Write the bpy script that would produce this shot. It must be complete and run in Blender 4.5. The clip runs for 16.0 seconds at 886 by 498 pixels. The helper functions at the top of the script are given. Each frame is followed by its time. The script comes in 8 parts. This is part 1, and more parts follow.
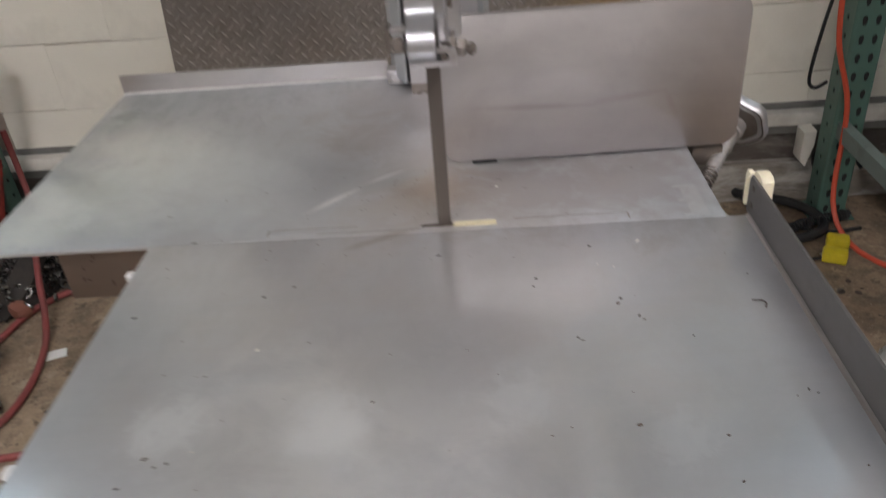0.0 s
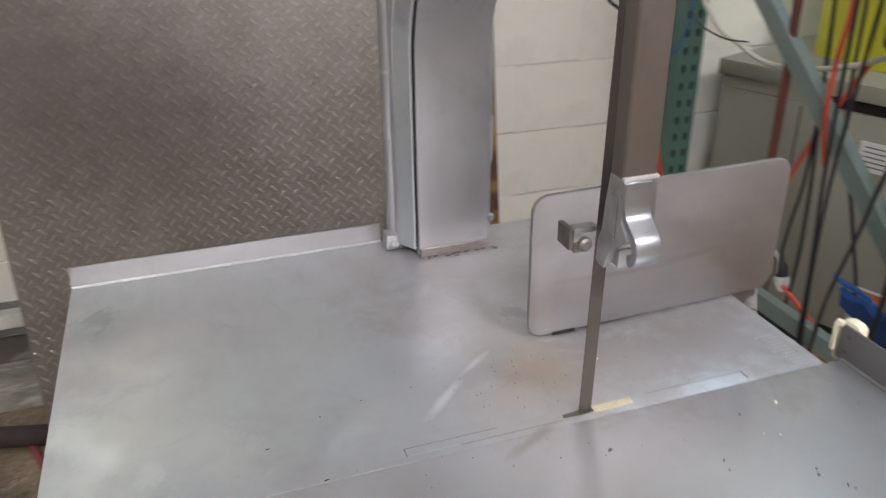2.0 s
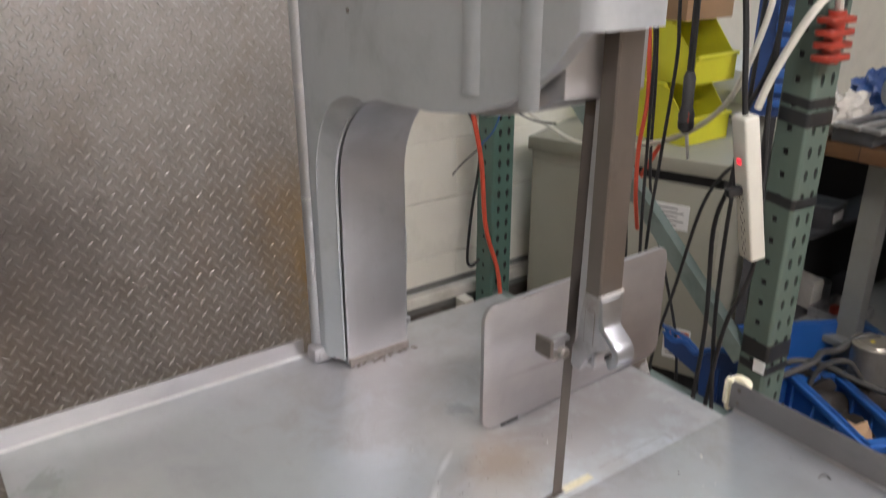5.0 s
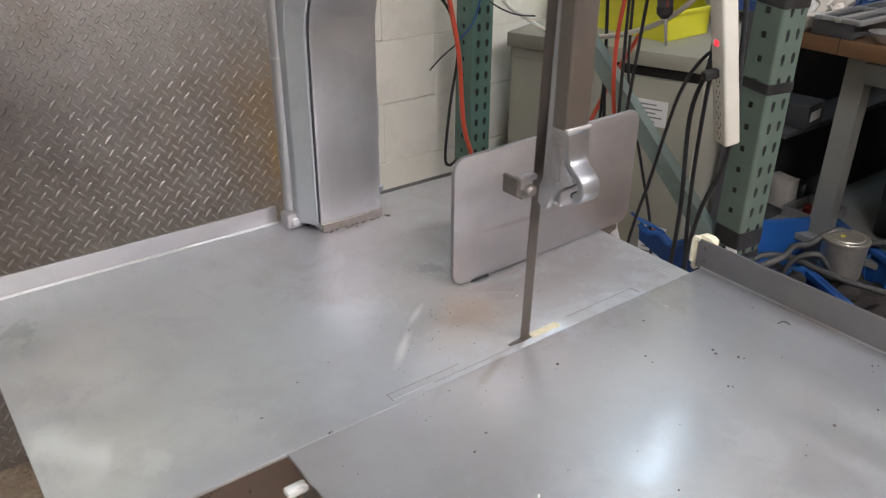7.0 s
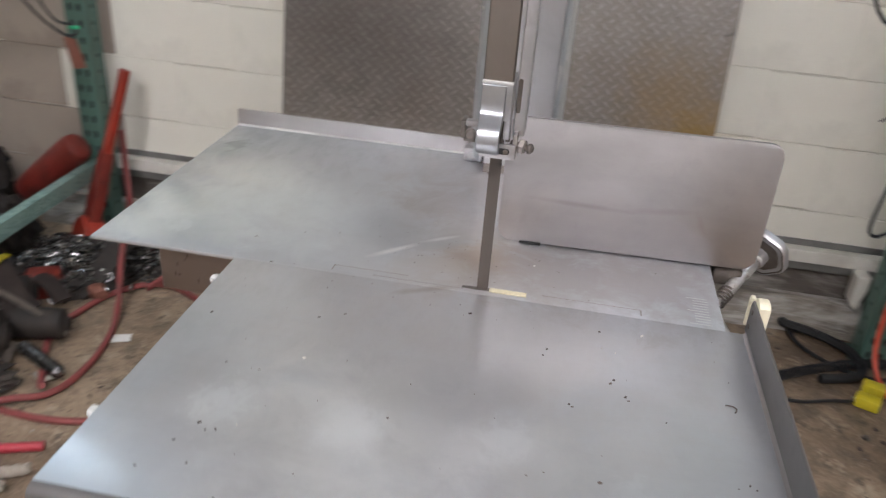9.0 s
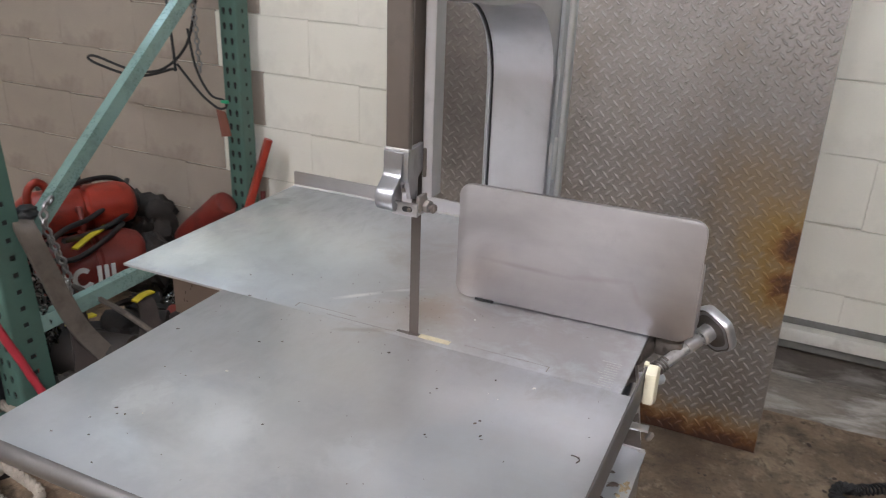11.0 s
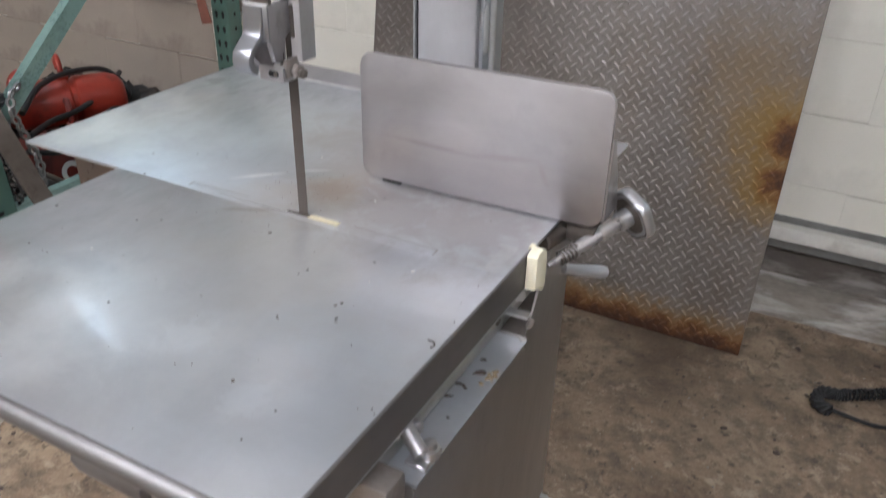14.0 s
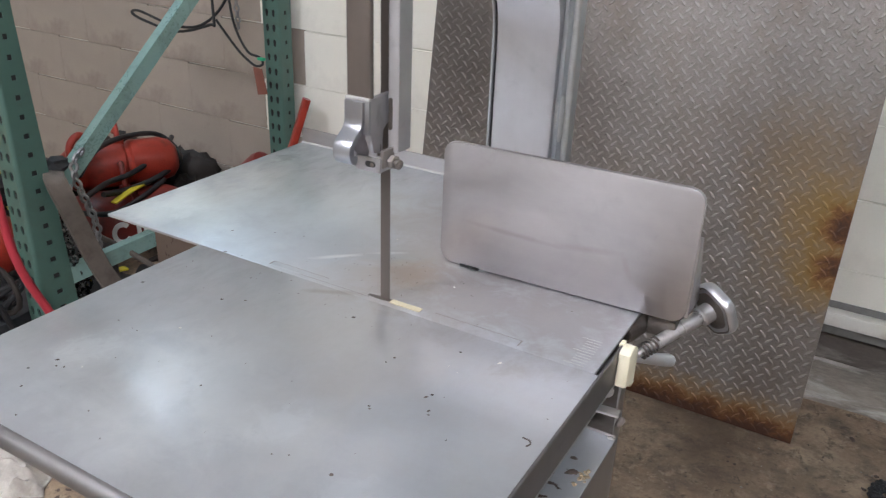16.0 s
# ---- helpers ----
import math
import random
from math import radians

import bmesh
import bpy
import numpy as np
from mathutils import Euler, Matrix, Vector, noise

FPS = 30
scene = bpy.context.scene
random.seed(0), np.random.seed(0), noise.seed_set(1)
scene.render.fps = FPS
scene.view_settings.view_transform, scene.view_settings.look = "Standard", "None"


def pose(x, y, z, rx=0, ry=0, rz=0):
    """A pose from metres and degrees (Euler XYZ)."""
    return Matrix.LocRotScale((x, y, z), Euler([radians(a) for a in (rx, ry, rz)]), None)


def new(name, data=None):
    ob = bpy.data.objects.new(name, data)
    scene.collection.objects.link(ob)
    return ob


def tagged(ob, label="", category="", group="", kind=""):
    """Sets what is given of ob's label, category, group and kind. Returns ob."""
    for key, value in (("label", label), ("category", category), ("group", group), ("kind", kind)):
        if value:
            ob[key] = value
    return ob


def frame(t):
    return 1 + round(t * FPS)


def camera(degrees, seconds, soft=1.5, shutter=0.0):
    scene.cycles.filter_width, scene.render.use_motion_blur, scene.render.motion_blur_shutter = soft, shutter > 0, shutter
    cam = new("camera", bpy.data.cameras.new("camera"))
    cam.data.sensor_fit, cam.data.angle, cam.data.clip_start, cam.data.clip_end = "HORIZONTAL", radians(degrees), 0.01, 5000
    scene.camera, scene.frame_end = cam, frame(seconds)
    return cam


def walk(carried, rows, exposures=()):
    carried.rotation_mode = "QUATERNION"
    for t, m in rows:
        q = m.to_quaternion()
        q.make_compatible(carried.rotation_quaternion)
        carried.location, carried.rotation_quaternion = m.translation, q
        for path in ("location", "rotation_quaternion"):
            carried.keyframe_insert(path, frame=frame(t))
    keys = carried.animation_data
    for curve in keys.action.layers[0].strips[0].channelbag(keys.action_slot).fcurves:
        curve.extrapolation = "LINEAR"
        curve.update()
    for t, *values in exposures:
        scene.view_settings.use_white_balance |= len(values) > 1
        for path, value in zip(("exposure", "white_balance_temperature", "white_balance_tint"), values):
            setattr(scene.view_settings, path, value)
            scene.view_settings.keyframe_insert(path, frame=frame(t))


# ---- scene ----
cam = camera(58.4, 16.0, soft=1.2, shutter=0.5)
ROWS = [
    (0.0, 0.0393, -0.6893, 1.2665, 57.66, 4.19, 0.96),
    (0.5, -0.0547, -0.7674, 1.3414, 60.75, 4.19, 0.04),
    (1.0, -0.1792, -0.8010, 1.3615, 61.66, 4.17, -3.84),
    (1.5, -0.2292, -0.6531, 1.3566, 63.72, 2.19, -8.79),
    (2.0, -0.3252, -0.5438, 1.3419, 63.77, 0.61, -18.84),
    (2.5, -0.4655, -0.5460, 1.3473, 63.78, 0.05, -29.56),
    (3.0, -0.4937, -0.5183, 1.3985, 66.05, -0.12, -32.64),
    (3.2, -0.4850, -0.4850, 1.4620, 69.70, 0.20, -33.40),
    (4.1, -0.5020, -0.4900, 1.4720, 78.50, 0.20, -34.60),
    (5.3, -0.5248, -0.5137, 1.4062, 65.95, 0.52, -36.17),
    (5.5, -0.5359, -0.5225, 1.3873, 66.03, 0.99, -36.62),
    (6.0, -0.5376, -0.5275, 1.3736, 64.04, 0.44, -36.93),
    (6.5, -0.5361, -0.5293, 1.3667, 63.31, 0.03, -36.96),
    (7.0, -0.5224, -0.5405, 1.3580, 62.65, -0.40, -36.75),
    (7.5, -0.4076, -0.6450, 1.3486, 62.12, -0.15, -30.47),
    (8.0, -0.1983, -0.7904, 1.3301, 61.62, -3.31, -13.14),
    (8.5, -0.0779, -0.7608, 1.3408, 63.68, -3.05, -6.10),
    (9.0, 0.0727, -0.8032, 1.3269, 62.49, -3.72, 10.61),
    (9.5, 0.2333, -0.8540, 1.3535, 63.89, -2.14, 17.06),
    (9.7, 0.2469, -0.8994, 1.3581, 65.09, -2.91, 16.68),
    (11.8, 0.4716, -0.7652, 1.3593, 67.77, -2.23, 30.23),
    (12.0, 0.4716, -0.7619, 1.3399, 65.59, -2.41, 30.49),
    (12.5, 0.4824, -0.7702, 1.3263, 64.01, -2.42, 31.69),
    (13.0, 0.5270, -0.7429, 1.2712, 60.73, -2.18, 31.48),
    (13.5, 0.5511, -0.7071, 1.2689, 59.23, -1.57, 29.66),
    (14.0, 0.5503, -0.6859, 1.3011, 60.67, -1.18, 28.20),
    (14.5, 0.5234, -0.6988, 1.3506, 64.95, -1.33, 28.08),
    (15.0, 0.5141, -0.7058, 1.3474, 65.17, -1.48, 28.75),
    (15.5, 0.5050, -0.7083, 1.3416, 65.40, -1.76, 29.43),
    (16.0, 0.4815, -0.7122, 1.3271, 65.17, -2.09, 30.46),
]
walk(cam, [(t, pose(x, y, z, rx, ry, rz)) for t, x, y, z, rx, ry, rz in ROWS],
     exposures=[(0.0, -0.58, 6650, 10), (0.5, -0.30, 6570, 10), (1.0, -0.26, 6500, 10), (2.0, -0.15, 6400, 10), (3.0, -0.22, 6500, 10), (5.5, -0.05, 6600, 10), (7.5, -0.06, 6400, 10), (8.5, -0.13, 6380, 10), (9.5, -0.18, 6350, 10), (11.8, -0.14, 6310, 10), (12.5, 0.0, 6300, 10), (13.5, -0.05, 6150, 9), (16.0, 0.0, 6050, 9)])

# ---- world and light ----
world = bpy.data.worlds.new("hall")
scene.world = world
world.use_nodes = True
world.node_tree.nodes["Background"].inputs[0].default_value = (0.62, 0.68, 0.75, 1)
world.node_tree.nodes["Background"].inputs[1].default_value = 0.02
scene.view_settings.exposure = 0.0
LAMP_RIGHT, LAMP_LEFT, FILL_BEHIND = 15.5, 22.0, 54.0

T = 0.86          # height of the saw's table
WALL_Y = 1.565    # face of the block wall


# ---- materials ----
def ramp(nt, fac, stops):
    r = nt.nodes.new("ShaderNodeValToRGB")
    els = r.color_ramp.elements
    els[0].position, els[0].color = stops[0][0], (*stops[0][1], 1)
    els[1].position, els[1].color = stops[-1][0], (*stops[-1][1], 1)
    for p, c in stops[1:-1]:
        e = els.new(p)
        e.color = (*c, 1)
    nt.links.new(fac, r.inputs[0])
    return r.outputs[0]


def noise_tex(nt, scale, detail=4.0, rough=0.55, stretch=(1, 1, 1), warp=0.0):
    co = nt.nodes.new("ShaderNodeTexCoord")
    mp = nt.nodes.new("ShaderNodeMapping")
    mp.inputs["Scale"].default_value = stretch
    nt.links.new(co.outputs["Object"], mp.inputs[0])
    n = nt.nodes.new("ShaderNodeTexNoise")
    n.inputs["Scale"].default_value, n.inputs["Detail"].default_value = scale, detail
    n.inputs["Roughness"].default_value, n.inputs["Distortion"].default_value = rough, warp
    nt.links.new(mp.outputs[0], n.inputs["Vector"])
    return n.outputs["Fac"]


def mixc(nt, fac, a, b, mode="MIX"):
    m = nt.nodes.new("ShaderNodeMix")
    m.data_type, m.blend_type = "RGBA", mode
    for sock, v in ((m.inputs[0], fac), (m.inputs[6], a), (m.inputs[7], b)):
        if isinstance(v, (int, float)):
            sock.default_value = v
        elif isinstance(v, tuple):
            sock.default_value = (*v, 1)
        else:
            nt.links.new(v, sock)
    return m.outputs[2]


def maths(nt, op, a, b=0.0):
    m = nt.nodes.new("ShaderNodeMath")
    m.operation = op
    m.use_clamp = op in ("MULTIPLY_ADD",)
    for sock, v in zip(m.inputs, (a, b)):
        if isinstance(v, (int, float)):
            sock.default_value = v
        else:
            nt.links.new(v, sock)
    return m.outputs[0]


def base_mat(name):
    m = bpy.data.materials.new(name)
    m.use_nodes = True
    nt = m.node_tree
    return m, nt, nt.nodes["Principled BSDF"]


def bump(nt, bsdf, height, strength, distance=0.002):
    b = nt.nodes.new("ShaderNodeBump")
    b.inputs["Strength"].default_value, b.inputs["Distance"].default_value = strength, distance
    nt.links.new(height, b.inputs["Height"])
    nt.links.new(b.outputs[0], bsdf.inputs["Normal"])


def surface(name, color, rough=0.5, metal=0.0, vary=0.15, scale=8.0, fine=90.0, relief=0.1, stretch=(1, 1, 1), dirt=None, dirt_scale=5.0, dirt_amount=0.5, spec=0.5, rough_vary=0.1):
    """Two scales of colour, a roughness that varies, fine relief, and blotches of dirt."""
    m, nt, b = base_mat(name)
    big = noise_tex(nt, scale, 5, 0.6, stretch)
    small = noise_tex(nt, fine, 4, 0.6, stretch)
    lo = tuple(c * (1 - vary) for c in color)
    hi = tuple(min(1, c * (1 + vary)) for c in color)
    col = ramp(nt, big, [(0.3, lo), (0.7, hi)])
    col = mixc(nt, 0.25, col, ramp(nt, small, [(0.3, tuple(c * (1 - 1.4 * vary) for c in color)), (0.7, hi)]))
    if dirt:
        d = ramp(nt, noise_tex(nt, dirt_scale, 8, 0.65, stretch, warp=0.4), [(0.5, (0, 0, 0)), (0.72, (dirt_amount,) * 3)])
        col = mixc(nt, d, col, dirt)
    nt.links.new(col, b.inputs["Base Color"])
    r = ramp(nt, mixc(nt, 0.5, big, small), [(0.3, (max(0.02, rough - rough_vary),) * 3), (0.7, (min(1, rough + rough_vary),) * 3)])
    nt.links.new(r, b.inputs["Roughness"])
    b.inputs["Metallic"].default_value = metal
    b.inputs["Specular IOR Level"].default_value = spec
    if relief:
        bump(nt, b, small, relief)
    return m


def brushed(name, color, rough=0.36, direction=(1, 1, 1), smear=0.5, haze=(0.30, 0.27, 0.25), tint_spots=(), metal=1.0, lines=0.06, coat=0.0, scuffs=(), marks=(), patches=()):
    """Worn stainless sheet: fine scratches in one direction, cloudy smears, spots of greasy haze and painted
    reflections.
    """
    m, nt, b = base_mat(name)
    clouds = noise_tex(nt, 5.5, 6, 0.62, warp=0.6)
    streak = noise_tex(nt, 60, 4, 0.6, direction)
    spots = noise_tex(nt, 24, 7, 0.7, warp=0.3)
    col = ramp(nt, clouds, [(0.34, tuple(c * (0.95 if coat else 0.87) for c in color)), (0.66, tuple(min(1, c * (1.05 if coat else 1.10)) for c in color))])
    col = mixc(nt, 0.07, col, ramp(nt, streak, [(0.35, tuple(c * 0.7 for c in color)), (0.65, tuple(min(1, c * 1.2) for c in color))]))
    col = mixc(nt, ramp(nt, spots, [(0.58, (0, 0, 0)), (0.75, (smear * 0.5,) * 3)]), col, tuple(c * 0.72 for c in color))
    if coat:
        # wiped and dried film: cool and warm drifts, pale swirls with soft edges, thin rubbed streaks
        drift = noise_tex(nt, 3.1, 4, 0.5, warp=0.8)
        col = mixc(nt, ramp(nt, drift, [(0.44, (0.16,) * 3), (0.52, (0, 0, 0))]), col, (0.55, 0.52, 0.505))
        col = mixc(nt, ramp(nt, drift, [(0.50, (0, 0, 0)), (0.58, (0.35,) * 3)]), col, (0.48, 0.525, 0.56))
        wiped = ramp(nt, noise_tex(nt, 13, 12, 0.76, (1.2, 0.8, 1), warp=0.7), [(0.46, (0, 0, 0)), (0.60, (0.22,) * 3)])
        col = mixc(nt, wiped, col, (0.60, 0.63, 0.635))
        rubbed = ramp(nt, noise_tex(nt, 17, 10, 0.76, (0.8, 1.4, 1), warp=0.6), [(0.54, (0, 0, 0)), (0.68, (0.12,) * 3)])
        col = mixc(nt, rubbed, col, tuple(c * 0.80 for c in color))
    co = nt.nodes.new("ShaderNodeTexCoord")
    grime = 0.0
    for (x, y, z), size, amount, tint in tint_spots:
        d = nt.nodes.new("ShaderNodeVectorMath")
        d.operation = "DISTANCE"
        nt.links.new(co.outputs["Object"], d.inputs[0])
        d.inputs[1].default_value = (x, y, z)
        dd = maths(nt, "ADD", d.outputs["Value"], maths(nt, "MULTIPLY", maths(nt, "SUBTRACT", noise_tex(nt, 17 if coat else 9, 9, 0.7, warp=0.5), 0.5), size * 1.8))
        spot_mask = ramp(nt, dd, [(size * 0.25, (amount,) * 3), (size, (0, 0, 0))])
        col = mixc(nt, spot_mask, col, tint)
        # dark spots also dull the sheet, damping reflections of plate and column
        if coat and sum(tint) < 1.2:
            grime = maths(nt, "MAXIMUM", grime, spot_mask)
    for (x, y, z), size, amount, tint in patches:
        d = nt.nodes.new("ShaderNodeVectorMath")
        d.operation = "DISTANCE"
        nt.links.new(co.outputs["Object"], d.inputs[0])
        d.inputs[1].default_value = (x, y, z)
        dd = maths(nt, "ADD", d.outputs["Value"], maths(nt, "MULTIPLY", maths(nt, "SUBTRACT", noise_tex(nt, 34, 10, 0.72, warp=1.2), 0.5), size * 4.2))
        dried = ramp(nt, dd, [(size * 0.40, (amount,) * 3), (size * 0.72, (amount * 0.4,) * 3), (size * 0.95, (0, 0, 0))])
        col = mixc(nt, dried, col, tint)
        wiped = maths(nt, "MAXIMUM", wiped, dried)
    nt.links.new(col, b.inputs["Base Color"])
    r = ramp(nt, mixc(nt, 0.35, clouds, spots), [(0.3, (rough - 0.07,) * 3), (0.7, (rough + 0.12,) * 3)])
    if coat:
        r = mixc(nt, wiped, r, (0.62, 0.62, 0.62))
        r = mixc(nt, maths(nt, "MULTIPLY", grime, 0.9), r, (0.64, 0.64, 0.64))
    for at, turn, ln, wd in scuffs:
        mp = nt.nodes.new("ShaderNodeMapping")
        mp.vector_type = "TEXTURE"
        mp.inputs["Location"].default_value, mp.inputs["Rotation"].default_value, mp.inputs["Scale"].default_value = at, (0, 0, radians(turn)), (ln, wd, 1.0)
        nt.links.new(co.outputs["Object"], mp.inputs[0])
        d = nt.nodes.new("ShaderNodeVectorMath")
        d.operation = "LENGTH"
        nt.links.new(mp.outputs[0], d.inputs[0])
        dd = maths(nt, "ADD", d.outputs["Value"], maths(nt, "MULTIPLY", maths(nt, "SUBTRACT", noise_tex(nt, 45, 5, 0.6), 0.5), 1.6))
        r = mixc(nt, ramp(nt, dd, [(0.3, (0.6,) * 3), (1.1, (0, 0, 0))]), r, (0.70, 0.70, 0.70))
    nt.links.new(r, b.inputs["Roughness"])
    b.inputs["Metallic"].default_value = metal
    if coat:
        nt.links.new(maths(nt, "SUBTRACT", maths(nt, "SUBTRACT", metal + 0.04, maths(nt, "MULTIPLY", wiped, 0.3)), maths(nt, "MULTIPLY", grime, 0.05)), b.inputs["Metallic"])
        gloss = ramp(nt, noise_tex(nt, 26, 8, 0.72, (1.7, 0.7, 1), warp=0.3), [(0.38, (coat * 0.75,) * 3), (0.52, (coat,) * 3), (0.62, (min(1, coat * 1.3),) * 3)])
        nt.links.new(maths(nt, "MULTIPLY", gloss, maths(nt, "SUBTRACT", 1.0, maths(nt, "MULTIPLY", grime, 0.9))), b.inputs["Coat Weight"])
        nt.links.new(ramp(nt, mixc(nt, 0.35, noise_tex(nt, 30, 7, 0.72, (1.8, 0.7, 1), warp=0.6), clouds), [(0.43, (0.05,) * 3), (0.57, (0.17,) * 3)]), b.inputs["Coat Roughness"])
        film = nt.nodes.new("ShaderNodeBump")
        film.inputs["Strength"].default_value, film.inputs["Distance"].default_value = 0.40, 0.001
        nt.links.new(noise_tex(nt, 48, 7, 0.62, (1.5, 0.8, 1), warp=0.3), film.inputs["Height"])
        nt.links.new(film.outputs[0], b.inputs["Coat Normal"])
    for at, turn, ln, wd, amount, tint in marks:
        mp = nt.nodes.new("ShaderNodeMapping")
        mp.vector_type = "TEXTURE"
        mp.inputs["Location"].default_value, mp.inputs["Rotation"].default_value, mp.inputs["Scale"].default_value = at, turn, (ln, wd[0], wd[1])
        nt.links.new(co.outputs["Object"], mp.inputs[0])
        d = nt.nodes.new("ShaderNodeVectorMath")
        d.operation = "LENGTH"
        nt.links.new(mp.outputs[0], d.inputs[0])
        dd = maths(nt, "ADD", d.outputs["Value"], maths(nt, "MULTIPLY", maths(nt, "SUBTRACT", noise_tex(nt, 30, 6, 0.65), 0.5), 1.3))
        col = mixc(nt, ramp(nt, dd, [(0.2, (amount,) * 3), (1.1, (0, 0, 0))]), col, tint)
    nt.links.new(col, b.inputs["Base Color"])
    bump(nt, b, streak, lines, 0.001)
    return m


# greasy haze near the blade, pale smears on the free end, painted reflections, and a scuffed arc (places from the saw's
# base)
# dark spots mute plate and column reflections; cool rear tints paint the reflected wall
TABLE_TINTS = [((-0.01, -0.01, 0.86), 0.13, 0.75, (0.40, 0.335, 0.275)), ((0.10, -0.03, 0.86), 0.13, 0.85, (0.33, 0.31, 0.305)), ((0.21, -0.02, 0.86), 0.13, 0.85, (0.33, 0.313, 0.31)), ((0.29, -0.03, 0.86), 0.09, 0.6, (0.36, 0.342, 0.338)), ((0.02, -0.20, 0.86), 0.24, 0.35, (0.52, 0.49, 0.46)),
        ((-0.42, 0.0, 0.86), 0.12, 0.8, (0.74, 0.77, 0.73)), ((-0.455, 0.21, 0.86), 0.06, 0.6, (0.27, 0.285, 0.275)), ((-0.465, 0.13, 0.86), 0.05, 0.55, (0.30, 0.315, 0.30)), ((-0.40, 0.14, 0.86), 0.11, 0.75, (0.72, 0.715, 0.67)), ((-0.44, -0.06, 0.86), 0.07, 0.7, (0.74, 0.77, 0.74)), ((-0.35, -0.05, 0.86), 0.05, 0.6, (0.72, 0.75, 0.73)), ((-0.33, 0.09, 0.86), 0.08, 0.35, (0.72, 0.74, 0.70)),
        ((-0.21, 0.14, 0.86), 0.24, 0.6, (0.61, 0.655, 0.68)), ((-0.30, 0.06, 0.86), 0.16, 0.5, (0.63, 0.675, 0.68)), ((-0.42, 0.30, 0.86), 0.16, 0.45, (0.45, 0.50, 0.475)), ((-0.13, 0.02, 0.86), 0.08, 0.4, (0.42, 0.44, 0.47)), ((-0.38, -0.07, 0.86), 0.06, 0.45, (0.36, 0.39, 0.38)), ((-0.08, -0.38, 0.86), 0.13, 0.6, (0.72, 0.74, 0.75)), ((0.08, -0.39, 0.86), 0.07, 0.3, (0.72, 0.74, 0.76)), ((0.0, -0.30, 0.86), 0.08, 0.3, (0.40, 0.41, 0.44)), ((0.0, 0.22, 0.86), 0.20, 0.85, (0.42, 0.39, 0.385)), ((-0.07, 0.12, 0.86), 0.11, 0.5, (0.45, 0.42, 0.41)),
        ]
PATCHES = [((-0.470, 0.025, 0.86), 0.030, 0.5, (0.76, 0.79, 0.75)), ((-0.440, -0.015, 0.86), 0.030, 0.5, (0.76, 0.79, 0.76)), ((-0.398, -0.055, 0.86), 0.020, 0.32, (0.74, 0.77, 0.74)), ((-0.455, 0.245, 0.86), 0.026, 0.6, (0.30, 0.315, 0.29)), ((-0.40, 0.10, 0.86), 0.04, 0.3, (0.70, 0.73, 0.70)),
           ((0.015, 0.095, 0.86), 0.022, 0.5, (0.26, 0.27, 0.28)), ((-0.08, -0.375, 0.86), 0.040, 0.34, (0.72, 0.75, 0.765)), ((0.055, -0.36, 0.86), 0.034, 0.26, (0.70, 0.73, 0.745)), ((-0.20, -0.37, 0.86), 0.036, 0.35, (0.70, 0.74, 0.74)), ((0.165, -0.405, 0.86), 0.03, 0.2, (0.68, 0.72, 0.74))]
SCUFFS = [((-0.255, 0.208, 0.86), -67, 0.040, 0.003), ((-0.118, -0.030, 0.86), 44, 0.048, 0.0085), ((-0.066, 0.021, 0.86), 40, 0.038, 0.007)]
# brown stains at the blade, its painted reflection streak, and pale scuff glints
TABLE_MARKS = [((-0.012, -0.022, 0.86), (0, 0, radians(-22)), 0.052, (0.036, 1.0), 0.55, (0.39, 0.32, 0.25)), ((-0.065, -0.122, 0.86), (0, 0, radians(27)), 0.055, (0.008, 1.0), 0.5, (0.33, 0.27, 0.22)), ((-0.122, -0.036, 0.86), (0, 0, radians(44)), 0.042, (0.0070, 1.0), 0.85, (0.80, 0.80, 0.79)), ((-0.072, 0.012, 0.86), (0, 0, radians(36)), 0.034, (0.0055, 1.0), 0.75, (0.78, 0.78, 0.77)), ((-0.010, -0.036, 0.86), (0, 0, radians(-18)), 0.062, (0.036, 1.0), 0.6, (0.37, 0.315, 0.265)), ((-0.06, 0.005, 0.86), (0, 0, radians(30)), 0.055, (0.022, 1.0), 0.45, (0.39, 0.41, 0.43))]
STEEL_TABLE = brushed("worn_stainless_table", (0.515, 0.540, 0.572), 0.38, (0.12, 1, 1), smear=0.25, tint_spots=TABLE_TINTS, metal=0.75, coat=0.62, scuffs=SCUFFS, marks=TABLE_MARKS, patches=PATCHES)
PLATE_MARKS = [((0.10, 0.04, 0.9245), (0, radians(2), 0), 0.075, (0.05, 0.0045), 0.5, (0.29, 0.27, 0.26)), ((0.20, 0.04, 0.928), (0, radians(-6), 0), 0.05, (0.05, 0.006), 0.4, (0.32, 0.28, 0.27)), ((0.252, 0.04, 0.918), (0, radians(65), 0), 0.018, (0.05, 0.005), 0.3, (0.36, 0.30, 0.29)), ((0.16, 0.04, 0.985), (0, 0, 0), 0.09, (0.05, 0.012), 0.3, (0.44, 0.42, 0.42))]
STEEL_PLATE = brushed("brushed_stainless_plate", (0.425, 0.408, 0.41), 0.48, (0.10, 1, 1), tint_spots=[((0.14, 0.04, 0.925), 0.06, 0.4, (0.46, 0.43, 0.42)), ((0.22, 0.04, 0.915), 0.05, 0.4, (0.46, 0.43, 0.42)), ((0.06, 0.035, 0.93), 0.03, 0.35, (0.48, 0.45, 0.44))], marks=PLATE_MARKS)
STEEL_BODY = brushed("stainless_body_panel", (0.50, 0.48, 0.465), 0.40, (1, 1, 0.1), smear=0.8)
